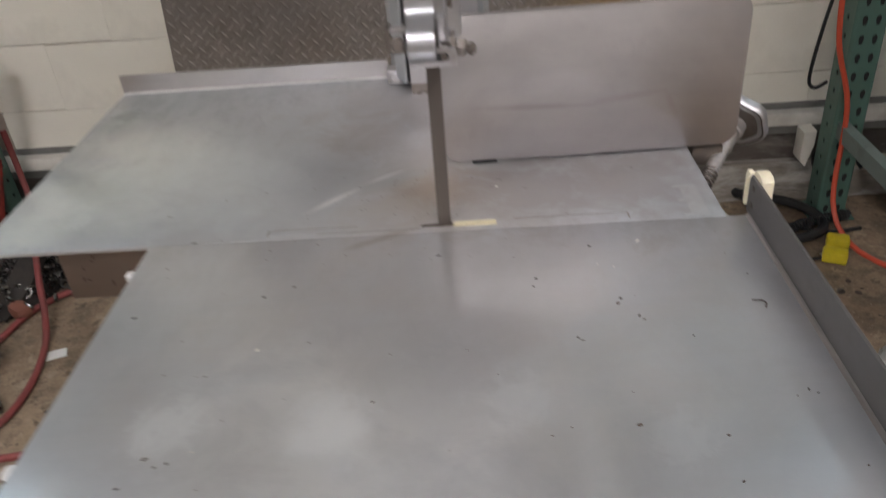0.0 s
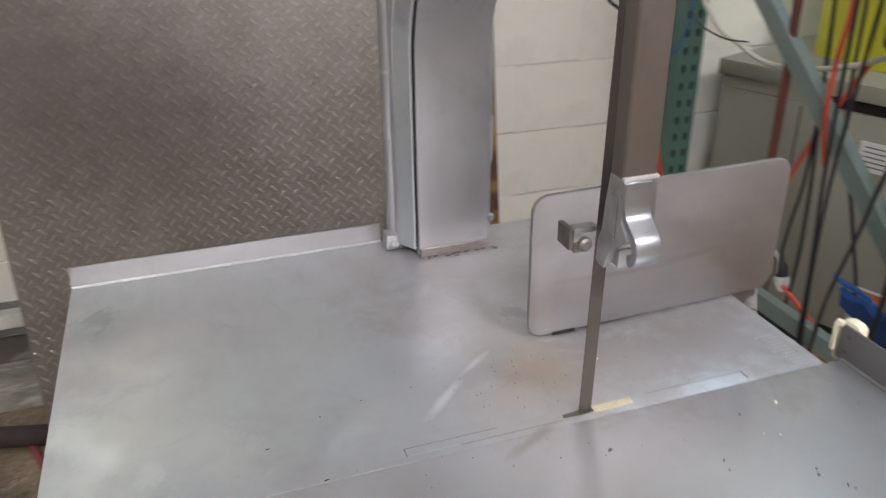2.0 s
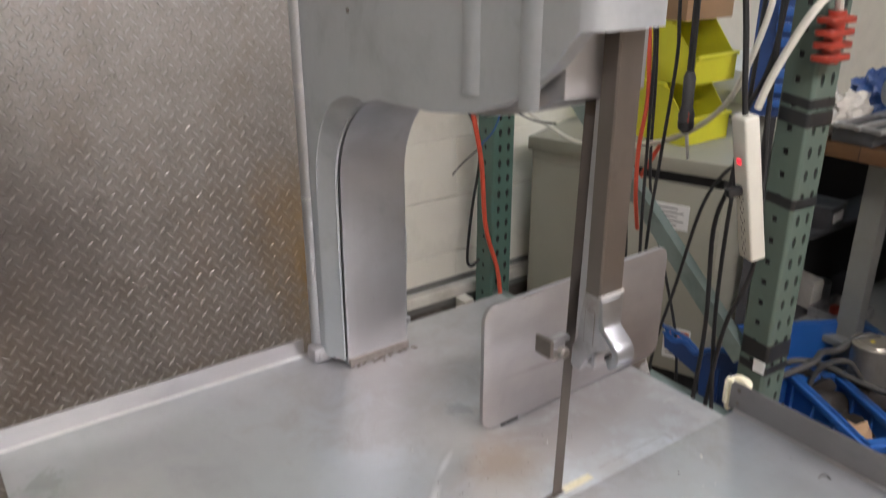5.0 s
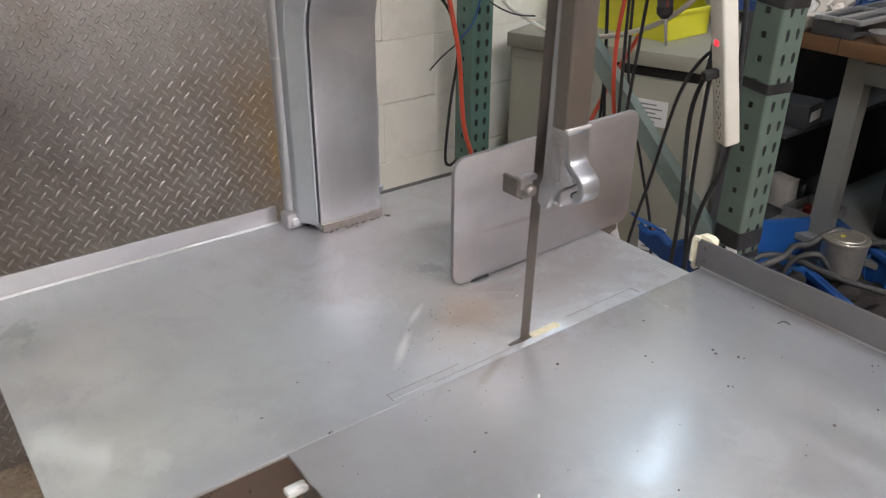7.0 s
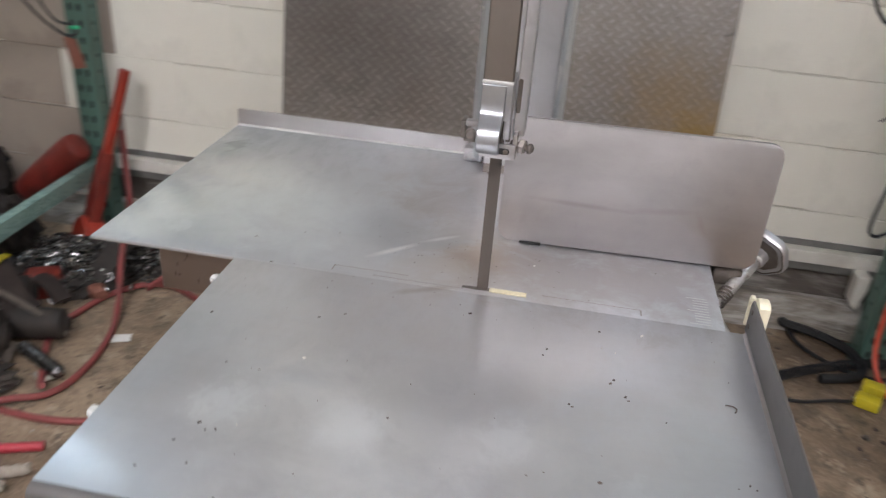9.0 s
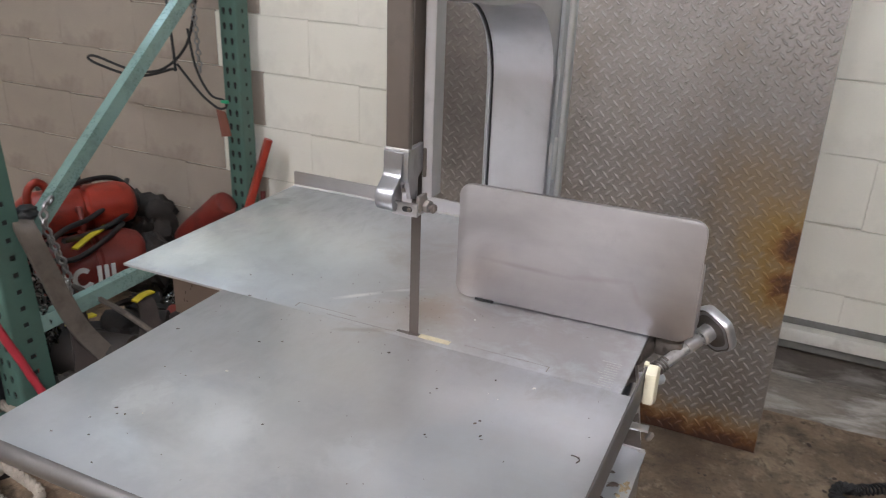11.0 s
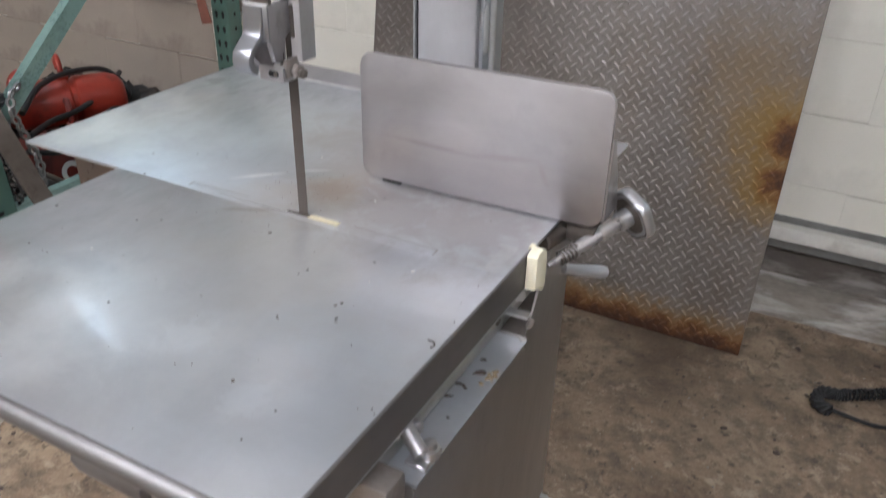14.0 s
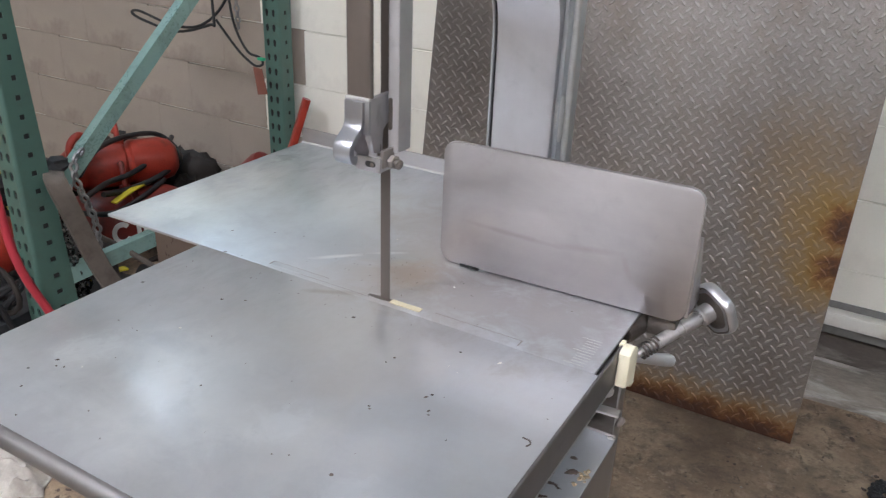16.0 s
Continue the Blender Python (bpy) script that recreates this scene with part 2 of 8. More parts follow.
# throat spots: smeared dark band, and the bright glint of the curve painted in
STEEL_COLUMN = brushed("satin_stainless_column", (0.54, 0.54, 0.555), 0.48, (1, 1, 0.12), smear=1.0, tint_spots=[((-0.01, 0.215, 1.235), 0.055, 0.65, (0.40, 0.395, 0.40)), ((0.02, 0.165, 1.258), 0.035, 0.5, (0.74, 0.74, 0.76)), ((0.0, 0.27, 1.14), 0.07, 0.35, (0.50, 0.49, 0.50)), ((0.01, 0.27, 0.93), 0.08, 0.3, (0.52, 0.50, 0.50))])
STEEL_FLANGE = brushed("stainless_flange", (0.42, 0.40, 0.395), 0.42, (0.1, 1, 1))
# upstand and rolled edge: the dark surroundings they reflect are in the colour
STEEL_GUARD = brushed("dull_darkened_stainless", (0.25, 0.24, 0.238), 0.54, (1, 0.1, 1))
STEEL_POST = brushed("dull_brown_steel_bar", (0.245, 0.218, 0.20), 0.40, (1, 1, 0.08), smear=0.8)
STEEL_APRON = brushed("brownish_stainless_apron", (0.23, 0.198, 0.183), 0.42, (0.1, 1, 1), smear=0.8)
SHAFT = surface("worn_bright_shaft", (0.60, 0.58, 0.57), 0.32, 0.7, 0.12, 30, 220, 0.1, dirt=(0.06, 0.04, 0.034), dirt_scale=40, dirt_amount=0.95)
BLADE = brushed("saw_blade_steel", (0.105, 0.089, 0.078), 0.48, (1, 1, 0.1), smear=0.8, metal=0.7)
POLISHED = brushed("polished_cast_aluminium", (0.40, 0.41, 0.43), 0.36, (1, 1, 1), smear=0.3)
KNOB = surface("bright_cast_knob", (0.52, 0.52, 0.53), 0.42, 0.85, 0.12, 25, 220, 0.12, dirt=(0.30, 0.28, 0.26), dirt_scale=25)
CAST = surface("cast_aluminium", (0.46, 0.45, 0.46), 0.42, 0.85, 0.15, 25, 220, 0.15, dirt=(0.16, 0.13, 0.11), dirt_scale=30)
COVER = surface("grey_painted_sheet_cover", (0.45, 0.47, 0.485), 0.42, 0.55, 0.10, 4, 140, 0.05, dirt=(0.24, 0.24, 0.24), dirt_scale=7)
RUBBER = surface("black_rubber", (0.018, 0.018, 0.018), 0.6, 0, 0.2, 20, 200, 0.1)
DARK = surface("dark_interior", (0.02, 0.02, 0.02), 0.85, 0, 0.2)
WELD = surface("bright_weld_seam", (0.56, 0.56, 0.545), 0.55, 0.7, 0.15, 40, 250, 0.2)
GREASE = surface("greasy_steel", (0.16, 0.14, 0.125), 0.5, 0.7, 0.3, 40, 200, 0.3, dirt=(0.08, 0.06, 0.045), dirt_scale=35)
GREASE_LIGHT = surface("grimy_steel", (0.30, 0.27, 0.25), 0.5, 0.7, 0.25, 30, 200, 0.2, dirt=(0.14, 0.11, 0.09), dirt_scale=30)
CLOTH_WHITE = surface("white_plastic_film", (0.60, 0.60, 0.58), 0.4, 0, 0.06, 12, 90, 0.5)
CREAM = surface("cream_plastic", (0.74, 0.69, 0.52), 0.45, 0, 0.08, 20, 150, 0.05)
GREY_HANDLE = surface("grey_plastic_handle", (0.68, 0.70, 0.74), 0.34, 0.1, 0.06, 15, 150, 0.05)
INSERT = surface("yellowed_plastic_insert", (0.58, 0.52, 0.35), 0.5, 0, 0.2, 60, 300, 0.1, dirt=(0.35, 0.27, 0.15), dirt_scale=60)
CRUMB = surface("dark_meat_crumb", (0.080, 0.060, 0.050), 0.8, 0, 0.4, 60, 300, 0.2)
CRUMB_BROWN = surface("brown_crumb", (0.15, 0.118, 0.10), 0.8, 0, 0.3, 60, 300, 0.2)
CRUMB_WHITE = surface("white_crumb", (0.80, 0.78, 0.72), 0.6, 0, 0.1, 60, 300, 0.2)
WALL_PAINT = surface("cream_painted_block", (0.86, 0.84, 0.75), 0.5, 0, 0.04, 3, 160, 0.35, dirt=(0.52, 0.50, 0.44), dirt_scale=3.2, dirt_amount=0.4)
# blocks left of x -1.5, darker and browner than the rest
WALL_TAN = surface("darker_tan_block", (0.385, 0.328, 0.272), 0.65, 0, 0.14, 2.2, 160, 0.35, dirt=(0.19, 0.15, 0.122), dirt_scale=2.4, dirt_amount=0.85)
MORTAR = surface("painted_mortar", (0.70, 0.68, 0.60), 0.7, 0, 0.08, 10, 200, 0.3)
PLAIN_WALL = surface("plain_hall_wall", (0.55, 0.53, 0.48), 0.7, 0, 0.06, 2, 60, 0.1)
CEILING = surface("white_ceiling_board", (0.72, 0.72, 0.70), 0.8, 0, 0.04, 2, 60, 0.1)
KERB = surface("stained_concrete_kerb", (0.25, 0.225, 0.19), 0.85, 0, 0.5, 11, 120, 0.8, stretch=(0.35, 1, 1.6), dirt=(0.62, 0.60, 0.56), dirt_scale=13, dirt_amount=0.95)
KERB_DARK = surface("brown_stained_band", (0.11, 0.095, 0.083), 0.8, 0, 0.4, 7, 90, 0.5, stretch=(0.5, 1, 1.4), dirt=(0.42, 0.40, 0.37), dirt_scale=9, dirt_amount=0.8)
KERB_GREY = surface("dull_grey_channel", (0.215, 0.215, 0.205), 0.6, 0.2, 0.2, 6, 90, 0.2, dirt=(0.10, 0.09, 0.08), dirt_scale=8, dirt_amount=0.7)
LEDGE = surface("chipped_white_ledge", (0.68, 0.66, 0.60), 0.55, 0, 0.08, 5, 120, 0.2, dirt=(0.35, 0.31, 0.27), dirt_scale=9, dirt_amount=0.6)
GREEN = surface("green_rack_enamel", (0.085, 0.165, 0.135), 0.42, 0.1, 0.08, 6, 120, 0.06, dirt=(0.08, 0.11, 0.09), dirt_scale=12, dirt_amount=0.6)
GREEN_POST = surface("faded_green_rack_enamel", (0.108, 0.150, 0.123), 0.45, 0.1, 0.1, 6, 120, 0.06, dirt=(0.10, 0.12, 0.10), dirt_scale=12, dirt_amount=0.6)
GREEN_LIGHT = surface("pale_green_brace_enamel", (0.235, 0.37, 0.335), 0.3, 0.1, 0.1, 6, 120, 0.06, dirt=(0.10, 0.14, 0.12), dirt_scale=14)
GREEN_GREY = surface("grey_green_brace_enamel", (0.21, 0.265, 0.245), 0.42, 0.1, 0.1, 6, 120, 0.06, dirt=(0.10, 0.14, 0.12), dirt_scale=14)
# enamels of the lifting gear, dirtied and darkened for the shade they lie in
ORANGE = surface("orange_red_enamel", (0.33, 0.036, 0.020), 0.36, 0, 0.2, 8, 120, 0.06, dirt=(0.12, 0.025, 0.018), dirt_scale=11, dirt_amount=0.95)
DARKRED = surface("dirty_dark_red_enamel", (0.19, 0.028, 0.020), 0.4, 0, 0.2, 8, 120, 0.1, dirt=(0.05, 0.02, 0.018), dirt_scale=10, dirt_amount=0.9)
RED_HOSE = surface("faded_red_rubber_hose", (0.24, 0.055, 0.052), 0.6, 0, 0.15, 10, 200, 0.08, dirt=(0.12, 0.06, 0.05), dirt_scale=14)
RED_CABLE = surface("bright_red_cable", (0.60, 0.085, 0.045), 0.42, 0, 0.1, 10, 200, 0.03)
BROWN_CABLE = surface("brown_red_hose", (0.14, 0.045, 0.035), 0.5, 0, 0.15, 10, 200, 0.05)
BLACK = surface("black_cable_sheath", (0.017, 0.017, 0.018), 0.5, 0, 0.3, 15, 200, 0.06)
WHITE_CABLE = surface("dusty_white_cable", (0.66, 0.64, 0.56), 0.5, 0, 0.1, 15, 200, 0.05)
GREY_STRAP = surface("worn_grey_webbing", (0.125, 0.105, 0.088), 0.85, 0, 0.25, 20, 500, 0.5, dirt=(0.045, 0.036, 0.03), dirt_scale=9, dirt_amount=0.9)
OILY = surface("oily_brown_black_canvas", (0.022, 0.017, 0.014), 0.72, 0, 0.5, 14, 120, 0.5, dirt=(0.055, 0.040, 0.031), dirt_scale=13, dirt_amount=0.5)
CHAIN = surface("steel_chain", (0.30, 0.30, 0.30), 0.42, 0.9, 0.25, 40, 200, 0.1)
CHAIN_DARK = surface("oily_dark_chain", (0.17, 0.165, 0.16), 0.24, 0.9, 0.6, 40, 200, 0.1)
ROPE = surface("grey_hemp_rope", (0.34, 0.30, 0.25), 0.9, 0, 0.3, 30, 260, 0.6)
CLOTH = surface("dirty_white_cloth", (0.50, 0.47, 0.42), 0.9, 0, 0.2, 12, 300, 0.5, dirt=(0.22, 0.19, 0.16), dirt_scale=9, dirt_amount=0.7)
YELLOW = surface("yellow_plastic", (0.70, 0.58, 0.03), 0.42, 0, 0.1, 8, 150, 0.05, dirt=(0.35, 0.28, 0.04), dirt_scale=10)
YELLOW_BIN = surface("lemon_yellow_bin_plastic", (0.70, 0.68, 0.045), 0.4, 0, 0.08, 8, 150, 0.04)
YELLOW_BAG = surface("yellow_fabric_bag", (0.52, 0.40, 0.05), 0.85, 0, 0.2, 14, 200, 0.4, dirt=(0.20, 0.15, 0.04), dirt_scale=16)
BLUE = surface("blue_crate_plastic", (0.018, 0.095, 0.33), 0.45, 0, 0.12, 8, 150, 0.05, dirt=(0.02, 0.045, 0.12), dirt_scale=9)
BLUE_DARK = surface("dark_blue_plastic_sheet", (0.018, 0.05, 0.16), 0.4, 0, 0.2, 8, 150, 0.1)
CABINET = surface("grey_beige_cabinet_enamel", (0.31, 0.303, 0.245), 0.5, 0.1, 0.06, 3, 120, 0.05, dirt=(0.30, 0.285, 0.23), dirt_scale=4)
LABEL = surface("white_paper_label", (0.72, 0.72, 0.70), 0.6, 0, 0.04)
PRINT = surface("grey_print", (0.20, 0.20, 0.20), 0.7, 0, 0.1)
LABEL_RED = surface("red_warning_print", (0.55, 0.04, 0.03), 0.5, 0, 0.05)
LABEL_ORANGE = surface("orange_warning_print", (0.70, 0.17, 0.05), 0.5, 0, 0.05)
STRIP = surface("off_white_plastic_strip", (0.64, 0.62, 0.54), 0.42, 0, 0.05, 8, 150, 0.03)
WOOD = surface("oiled_butcher_block", (0.145, 0.072, 0.032), 0.5, 0, 0.25, 10, 70, 0.15, stretch=(6, 0.5, 6), dirt=(0.12, 0.06, 0.03), dirt_scale=8)
BENCH_STEEL = surface("grey_painted_bench_leg", (0.25, 0.253, 0.236), 0.45, 0.2, 0.08, 6, 120, 0.05, dirt=(0.2, 0.19, 0.17), dirt_scale=10)
GALV = surface("scuffed_bare_metal", (0.48, 0.48, 0.48), 0.35, 0.9, 0.2, 14, 150, 0.1)
BRASSY = surface("dull_warm_metal_lid", (0.42, 0.39, 0.33), 0.4, 0.8, 0.2, 10, 120, 0.1)
CARD = surface("brown_cardboard", (0.36, 0.23, 0.13), 0.85, 0, 0.1, 8, 150, 0.1)
TAG_DARK = surface("dark_brown_canvas", (0.034, 0.024, 0.021), 0.8, 0, 0.4, 12, 260, 0.4, dirt=(0.07, 0.05, 0.042), dirt_scale=12)
TAG = surface("rust_brown_tag", (0.20, 0.075, 0.05), 0.7, 0, 0.2, 20, 150, 0.1)
GREEN_PLASTIC = surface("bright_green_plastic", (0.03, 0.42, 0.20), 0.5, 0, 0.1)
GREY_HOSE = surface("dark_grey_hose_rubber", (0.045, 0.043, 0.040), 0.6)
TAPE = surface("black_tape", (0.02, 0.021, 0.022), 0.4, 0, 0.2, 30, 200, 0.1)
DARK_STUFF = surface("dark_grey_plastic_case", (0.05, 0.05, 0.053), 0.5, 0, 0.3, 10, 120, 0.1)


def glow(name, color, strength):
    m, nt, b = base_mat(name)
    b.inputs["Base Color"].default_value = (*color, 1)
    b.inputs["Emission Color"].default_value = (*color, 1)
    b.inputs["Emission Strength"].default_value = strength
    return m


def floor_mat():
    """Old concrete: tan and brown blotches, oil stains, flaked pale patches, grit and small pits."""
    m, nt, b = base_mat("stained_concrete_floor")
    big, mid, fine = noise_tex(nt, 2.6, 10, 0.66), noise_tex(nt, 9, 10, 0.7), noise_tex(nt, 75, 8, 0.7)
    col = ramp(nt, big, [(0.36, (0.125, 0.080, 0.050)), (0.48, (0.25, 0.178, 0.116)), (0.56, (0.34, 0.25, 0.167)), (0.68, (0.47, 0.365, 0.245))])
    col = mixc(nt, ramp(nt, mid, [(0.47, (0, 0, 0)), (0.60, (0.8,) * 3)]), col, (0.082, 0.055, 0.036))
    col = mixc(nt, ramp(nt, noise_tex(nt, 13, 10, 0.74, warp=0.2), [(0.55, (0, 0, 0)), (0.63, (0.7,) * 3)]), col, (0.46, 0.375, 0.27))
    col = mixc(nt, ramp(nt, noise_tex(nt, 5, 9, 0.7), [(0.57, (0, 0, 0)), (0.70, (0.85,) * 3)]), col, (0.055, 0.038, 0.027))
    col = mixc(nt, ramp(nt, noise_tex(nt, 34, 6, 0.65), [(0.62, (0, 0, 0)), (0.67, (0.9,) * 3)]), col, (0.045, 0.032, 0.024))
    col = mixc(nt, ramp(nt, noise_tex(nt, 120, 4, 0.6), [(0.63, (0, 0, 0)), (0.70, (0.7,) * 3)]), col, (0.50, 0.42, 0.32))
    col = mixc(nt, 0.20, col, ramp(nt, fine, [(0.34, (0.05, 0.036, 0.026)), (0.66, (0.42, 0.345, 0.26))]))
    col = mixc(nt, ramp(nt, noise_tex(nt, 21, 8, 0.72, warp=0.3), [(0.56, (0, 0, 0)), (0.64, (0.75,) * 3)]), col, (0.060, 0.043, 0.031))
    # oil soaked ground by the saw and under the leaning plate, shadow painted in
    co = nt.nodes.new("ShaderNodeTexCoord")
    for x, y, size, amount in ((0.40, 1.05, 0.30, 0.35), (0.22, 1.25, 0.28, 0.5), (0.62, 1.28, 0.22, 0.3)):
        d = nt.nodes.new("ShaderNodeVectorMath")
        d.operation = "DISTANCE"
        nt.links.new(co.outputs["Object"], d.inputs[0])
        d.inputs[1].default_value = (x, y, 0)
        dd = maths(nt, "ADD", d.outputs["Value"], maths(nt, "MULTIPLY", maths(nt, "SUBTRACT", noise_tex(nt, 6, 9, 0.7, warp=0.3), 0.5), 0.7))
        col = mixc(nt, ramp(nt, dd, [(size * 0.3, (amount,) * 3), (size, (0, 0, 0))]), col, (0.060, 0.041, 0.028))
    nt.links.new(col, b.inputs["Base Color"])
    nt.links.new(ramp(nt, mid, [(0.3, (0.75,) * 3), (0.7, (0.42,) * 3)]), b.inputs["Roughness"])
    bump(nt, b, mixc(nt, 0.5, fine, mid), 0.55, 0.004)
    return m


def tread_mat(name, worn=0.0):
    """Weathered steel tread plate, with rust stains where water stood and along the foot; worn: rubbed bright, glints
    painted in.
    """
    m, nt, b = base_mat(name)
    big, mid, fine = noise_tex(nt, 2.4, 7, 0.6, warp=0.4), noise_tex(nt, 12, 8, 0.66, warp=0.5), noise_tex(nt, 120, 5, 0.65)
    col = ramp(nt, big, [(0.3, (0.215, 0.198, 0.183)), (0.7, (0.32, 0.298, 0.282))])
    col = mixc(nt, 0.4, col, ramp(nt, mid, [(0.32, (0.14, 0.126, 0.115)), (0.68, (0.39, 0.366, 0.346))]))
    col = mixc(nt, 0.22, col, ramp(nt, noise_tex(nt, 150, 6, 0.75), [(0.36, (0.15, 0.135, 0.122)), (0.64, (0.52, 0.49, 0.465))]))
    col = mixc(nt, ramp(nt, noise_tex(nt, 42, 6, 0.7), [(0.62, (0, 0, 0)), (0.70, (0.8,) * 3)]), col, (0.10, 0.085, 0.07))
    col = mixc(nt, ramp(nt, noise_tex(nt, 3.4, 7, 0.65, warp=0.3), [(0.5, (0, 0, 0)), (0.68, (0.5,) * 3)]), col, (0.235, 0.192, 0.158))
    # crowns lighten: rubbed metal, with the highlights it catches put into colour
    if worn:
        col = mixc(nt, worn, col, (0.50, 0.475, 0.455))
    co = nt.nodes.new("ShaderNodeTexCoord")
    wob = maths(nt, "MULTIPLY", maths(nt, "SUBTRACT", noise_tex(nt, 20, 9, 0.72, warp=0.5), 0.5), 0.15)
    stains = []
    for x, z, size, deep in ((0.452, 0.602, 0.095, 1), (0.450, 0.492, 0.088, 1), (0.43, 0.66, 0.105, 0), (0.42, 0.435, 0.09, 0), (0.385, 0.62, 0.095, 0), (0.39, 0.50, 0.085, 0)):
        d = nt.nodes.new("ShaderNodeVectorMath")
        d.operation = "DISTANCE"
        nt.links.new(co.outputs["Object"], d.inputs[0])
        d.inputs[1].default_value = (x + 0.1475, 0, z)
        stains.append((maths(nt, "ADD", d.outputs["Value"], wob), size, deep))
    sep = nt.nodes.new("ShaderNodeSeparateXYZ")
    nt.links.new(co.outputs["Object"], sep.inputs[0])
    foot = maths(nt, "ADD", sep.outputs["Z"], maths(nt, "MULTIPLY", maths(nt, "MAXIMUM", maths(nt, "SUBTRACT", 0.06, sep.outputs["X"]), 0.0), 1.6))
    stains.append((maths(nt, "ADD", foot, wob), 0.12, 1))
    mask = 0.0
    for x, z, size, amount in ((0.36, 0.64, 0.20, 0.5), (0.33, 0.78, 0.16, 0.3), (0.36, 0.46, 0.15, 0.35)):
        d = nt.nodes.new("ShaderNodeVectorMath")
        d.operation = "DISTANCE"
        nt.links.new(co.outputs["Object"], d.inputs[0])
        d.inputs[1].default_value = (x + 0.1475, 0, z)
        dd = maths(nt, "ADD", d.outputs["Value"], maths(nt, "MULTIPLY", wob, 1.6))
        col = mixc(nt, ramp(nt, dd, [(size * 0.2, (amount,) * 3), (size, (0, 0, 0))]), col, (0.33, 0.225, 0.10))
    # broad dark lower left: grime plus the plate's weaker light, in colour
    for x, z, size, amount in ((-0.62, 0.92, 0.40, 0.7), (-0.35, 0.80, 0.32, 0.5), (-0.70, 1.15, 0.25, 0.5)):
        d = nt.nodes.new("ShaderNodeVectorMath")
        d.operation = "DISTANCE"
        nt.links.new(co.outputs["Object"], d.inputs[0])
        d.inputs[1].default_value = (x + 0.1475, 0, z)
        dd = maths(nt, "ADD", d.outputs["Value"], maths(nt, "MULTIPLY", wob, 2.2))
        col = mixc(nt, ramp(nt, dd, [(size * 0.2, (amount,) * 3), (size, (0, 0, 0))]), col, (0.125, 0.112, 0.103))
    for d, size, deep in stains:
        halo = ramp(nt, d, [(size * 0.35, (0.85 if deep else 0.5,) * 3), (size, (0, 0, 0))])
        col = mixc(nt, halo, col, (0.31, 0.195, 0.055))
        mask = maths(nt, "MAXIMUM", mask, halo)
    for tint, lo, hi in (((0.19, 0.070, 0.022), 0.25, 0.72), ((0.055, 0.024, 0.016), 0.08, 0.46)):
        for d, size, deep in stains:
            if deep:
                col = mixc(nt, ramp(nt, d, [(size * lo, (0.92,) * 3), (size * hi, (0, 0, 0))]), col, tint)
    nt.links.new(col, b.inputs["Base Color"])
    nt.links.new(maths(nt, "SUBTRACT", 0.9, maths(nt, "MULTIPLY", mask, 0.8)), b.inputs["Metallic"])
    nt.links.new(ramp(nt, mid, [(0.3, (0.41 - 0.16 * worn,) * 3), (0.7, (0.56 - 0.16 * worn,) * 3)]), b.inputs["Roughness"])
    bump(nt, b, fine, 0.28, 0.001)
    return m


FLOOR, TREAD, TREAD_CROWN = floor_mat(), tread_mat("weathered_tread_plate"), tread_mat("rubbed_glint_tread_crown", 0.5)
LED_RED = glow("red_pilot_lamp", (1.0, 0.03, 0.05), 1.6)
TUBE_GLOW_R = glow("lit_led_panel", (0.68, 0.85, 1.0), LAMP_RIGHT)
TUBE_GLOW_L = glow("lit_led_panel_cool", (0.68, 0.85, 1.0), LAMP_LEFT)
FILL_GLOW = glow("lit_fill_panel", (0.98, 0.945, 0.985), FILL_BEHIND)


# ---- building helpers ----
ORIGIN = {}


def thing(name, at, label, category, group="", kind=""):
    """An Empty at the base of a thing; its parts are built in world metres."""
    ob = new(name)
    ob.location = at
    ob.empty_display_size = 0.05
    ORIGIN[ob] = Vector(at)
    return tagged(ob, label, category, group, kind)


def mesh_of(name, bm, material, smooth=True):
    me = bpy.data.meshes.new(name)
    bmesh.ops.recalc_face_normals(bm, faces=bm.faces)
    bm.to_mesh(me)
    bm.free()
    for m in material if isinstance(material, (list, tuple)) else [material]:
        me.materials.append(m)
    if smooth and me.polygons:
        me.polygons.foreach_set("use_smooth", [True] * len(me.polygons))
        me.set_sharp_from_angle(angle=radians(38))
    return me


def part(name, bm, material, parent, label="", smooth=True):
    org = ORIGIN[parent]
    bmesh.ops.translate(bm, verts=bm.verts, vec=-org)
    ob = new(name, mesh_of(name, bm, material, smooth))
    ob.parent = parent
    ORIGIN[ob] = org
    return tagged(ob, label)


def single(name, bm, material, at, label, category, group="", kind="", smooth=True):
    """A thing that is one mesh."""
    bmesh.ops.translate(bm, verts=bm.verts, vec=-Vector(at))
    ob = new(name, mesh_of(name, bm, material, smooth))
    ob.location = at
    ORIGIN[ob] = Vector(at)
    return tagged(ob, label, category, group, kind)


def box(x0, y0, z0, x1, y1, z1, bevel=0.0, seg=2, bm=None):
    bm = bm or bmesh.new()
    vs = [bm.verts.new(p) for p in ((x0, y0, z0), (x1, y0, z0), (x1, y1, z0), (x0, y1, z0), (x0, y0, z1), (x1, y0, z1), (x1, y1, z1), (x0, y1, z1))]
    fs = [bm.faces.new([vs[i] for i in f]) for f in ((3, 2, 1, 0), (4, 5, 6, 7), (0, 1, 5, 4), (1, 2, 6, 5), (2, 3, 7, 6), (3, 0, 4, 7))]
    if bevel:
        es = {e for f in fs for e in f.edges}
        bmesh.ops.bevel(bm, geom=list(es), offset=bevel, segments=seg, profile=0.5, affect="EDGES")
    return bm


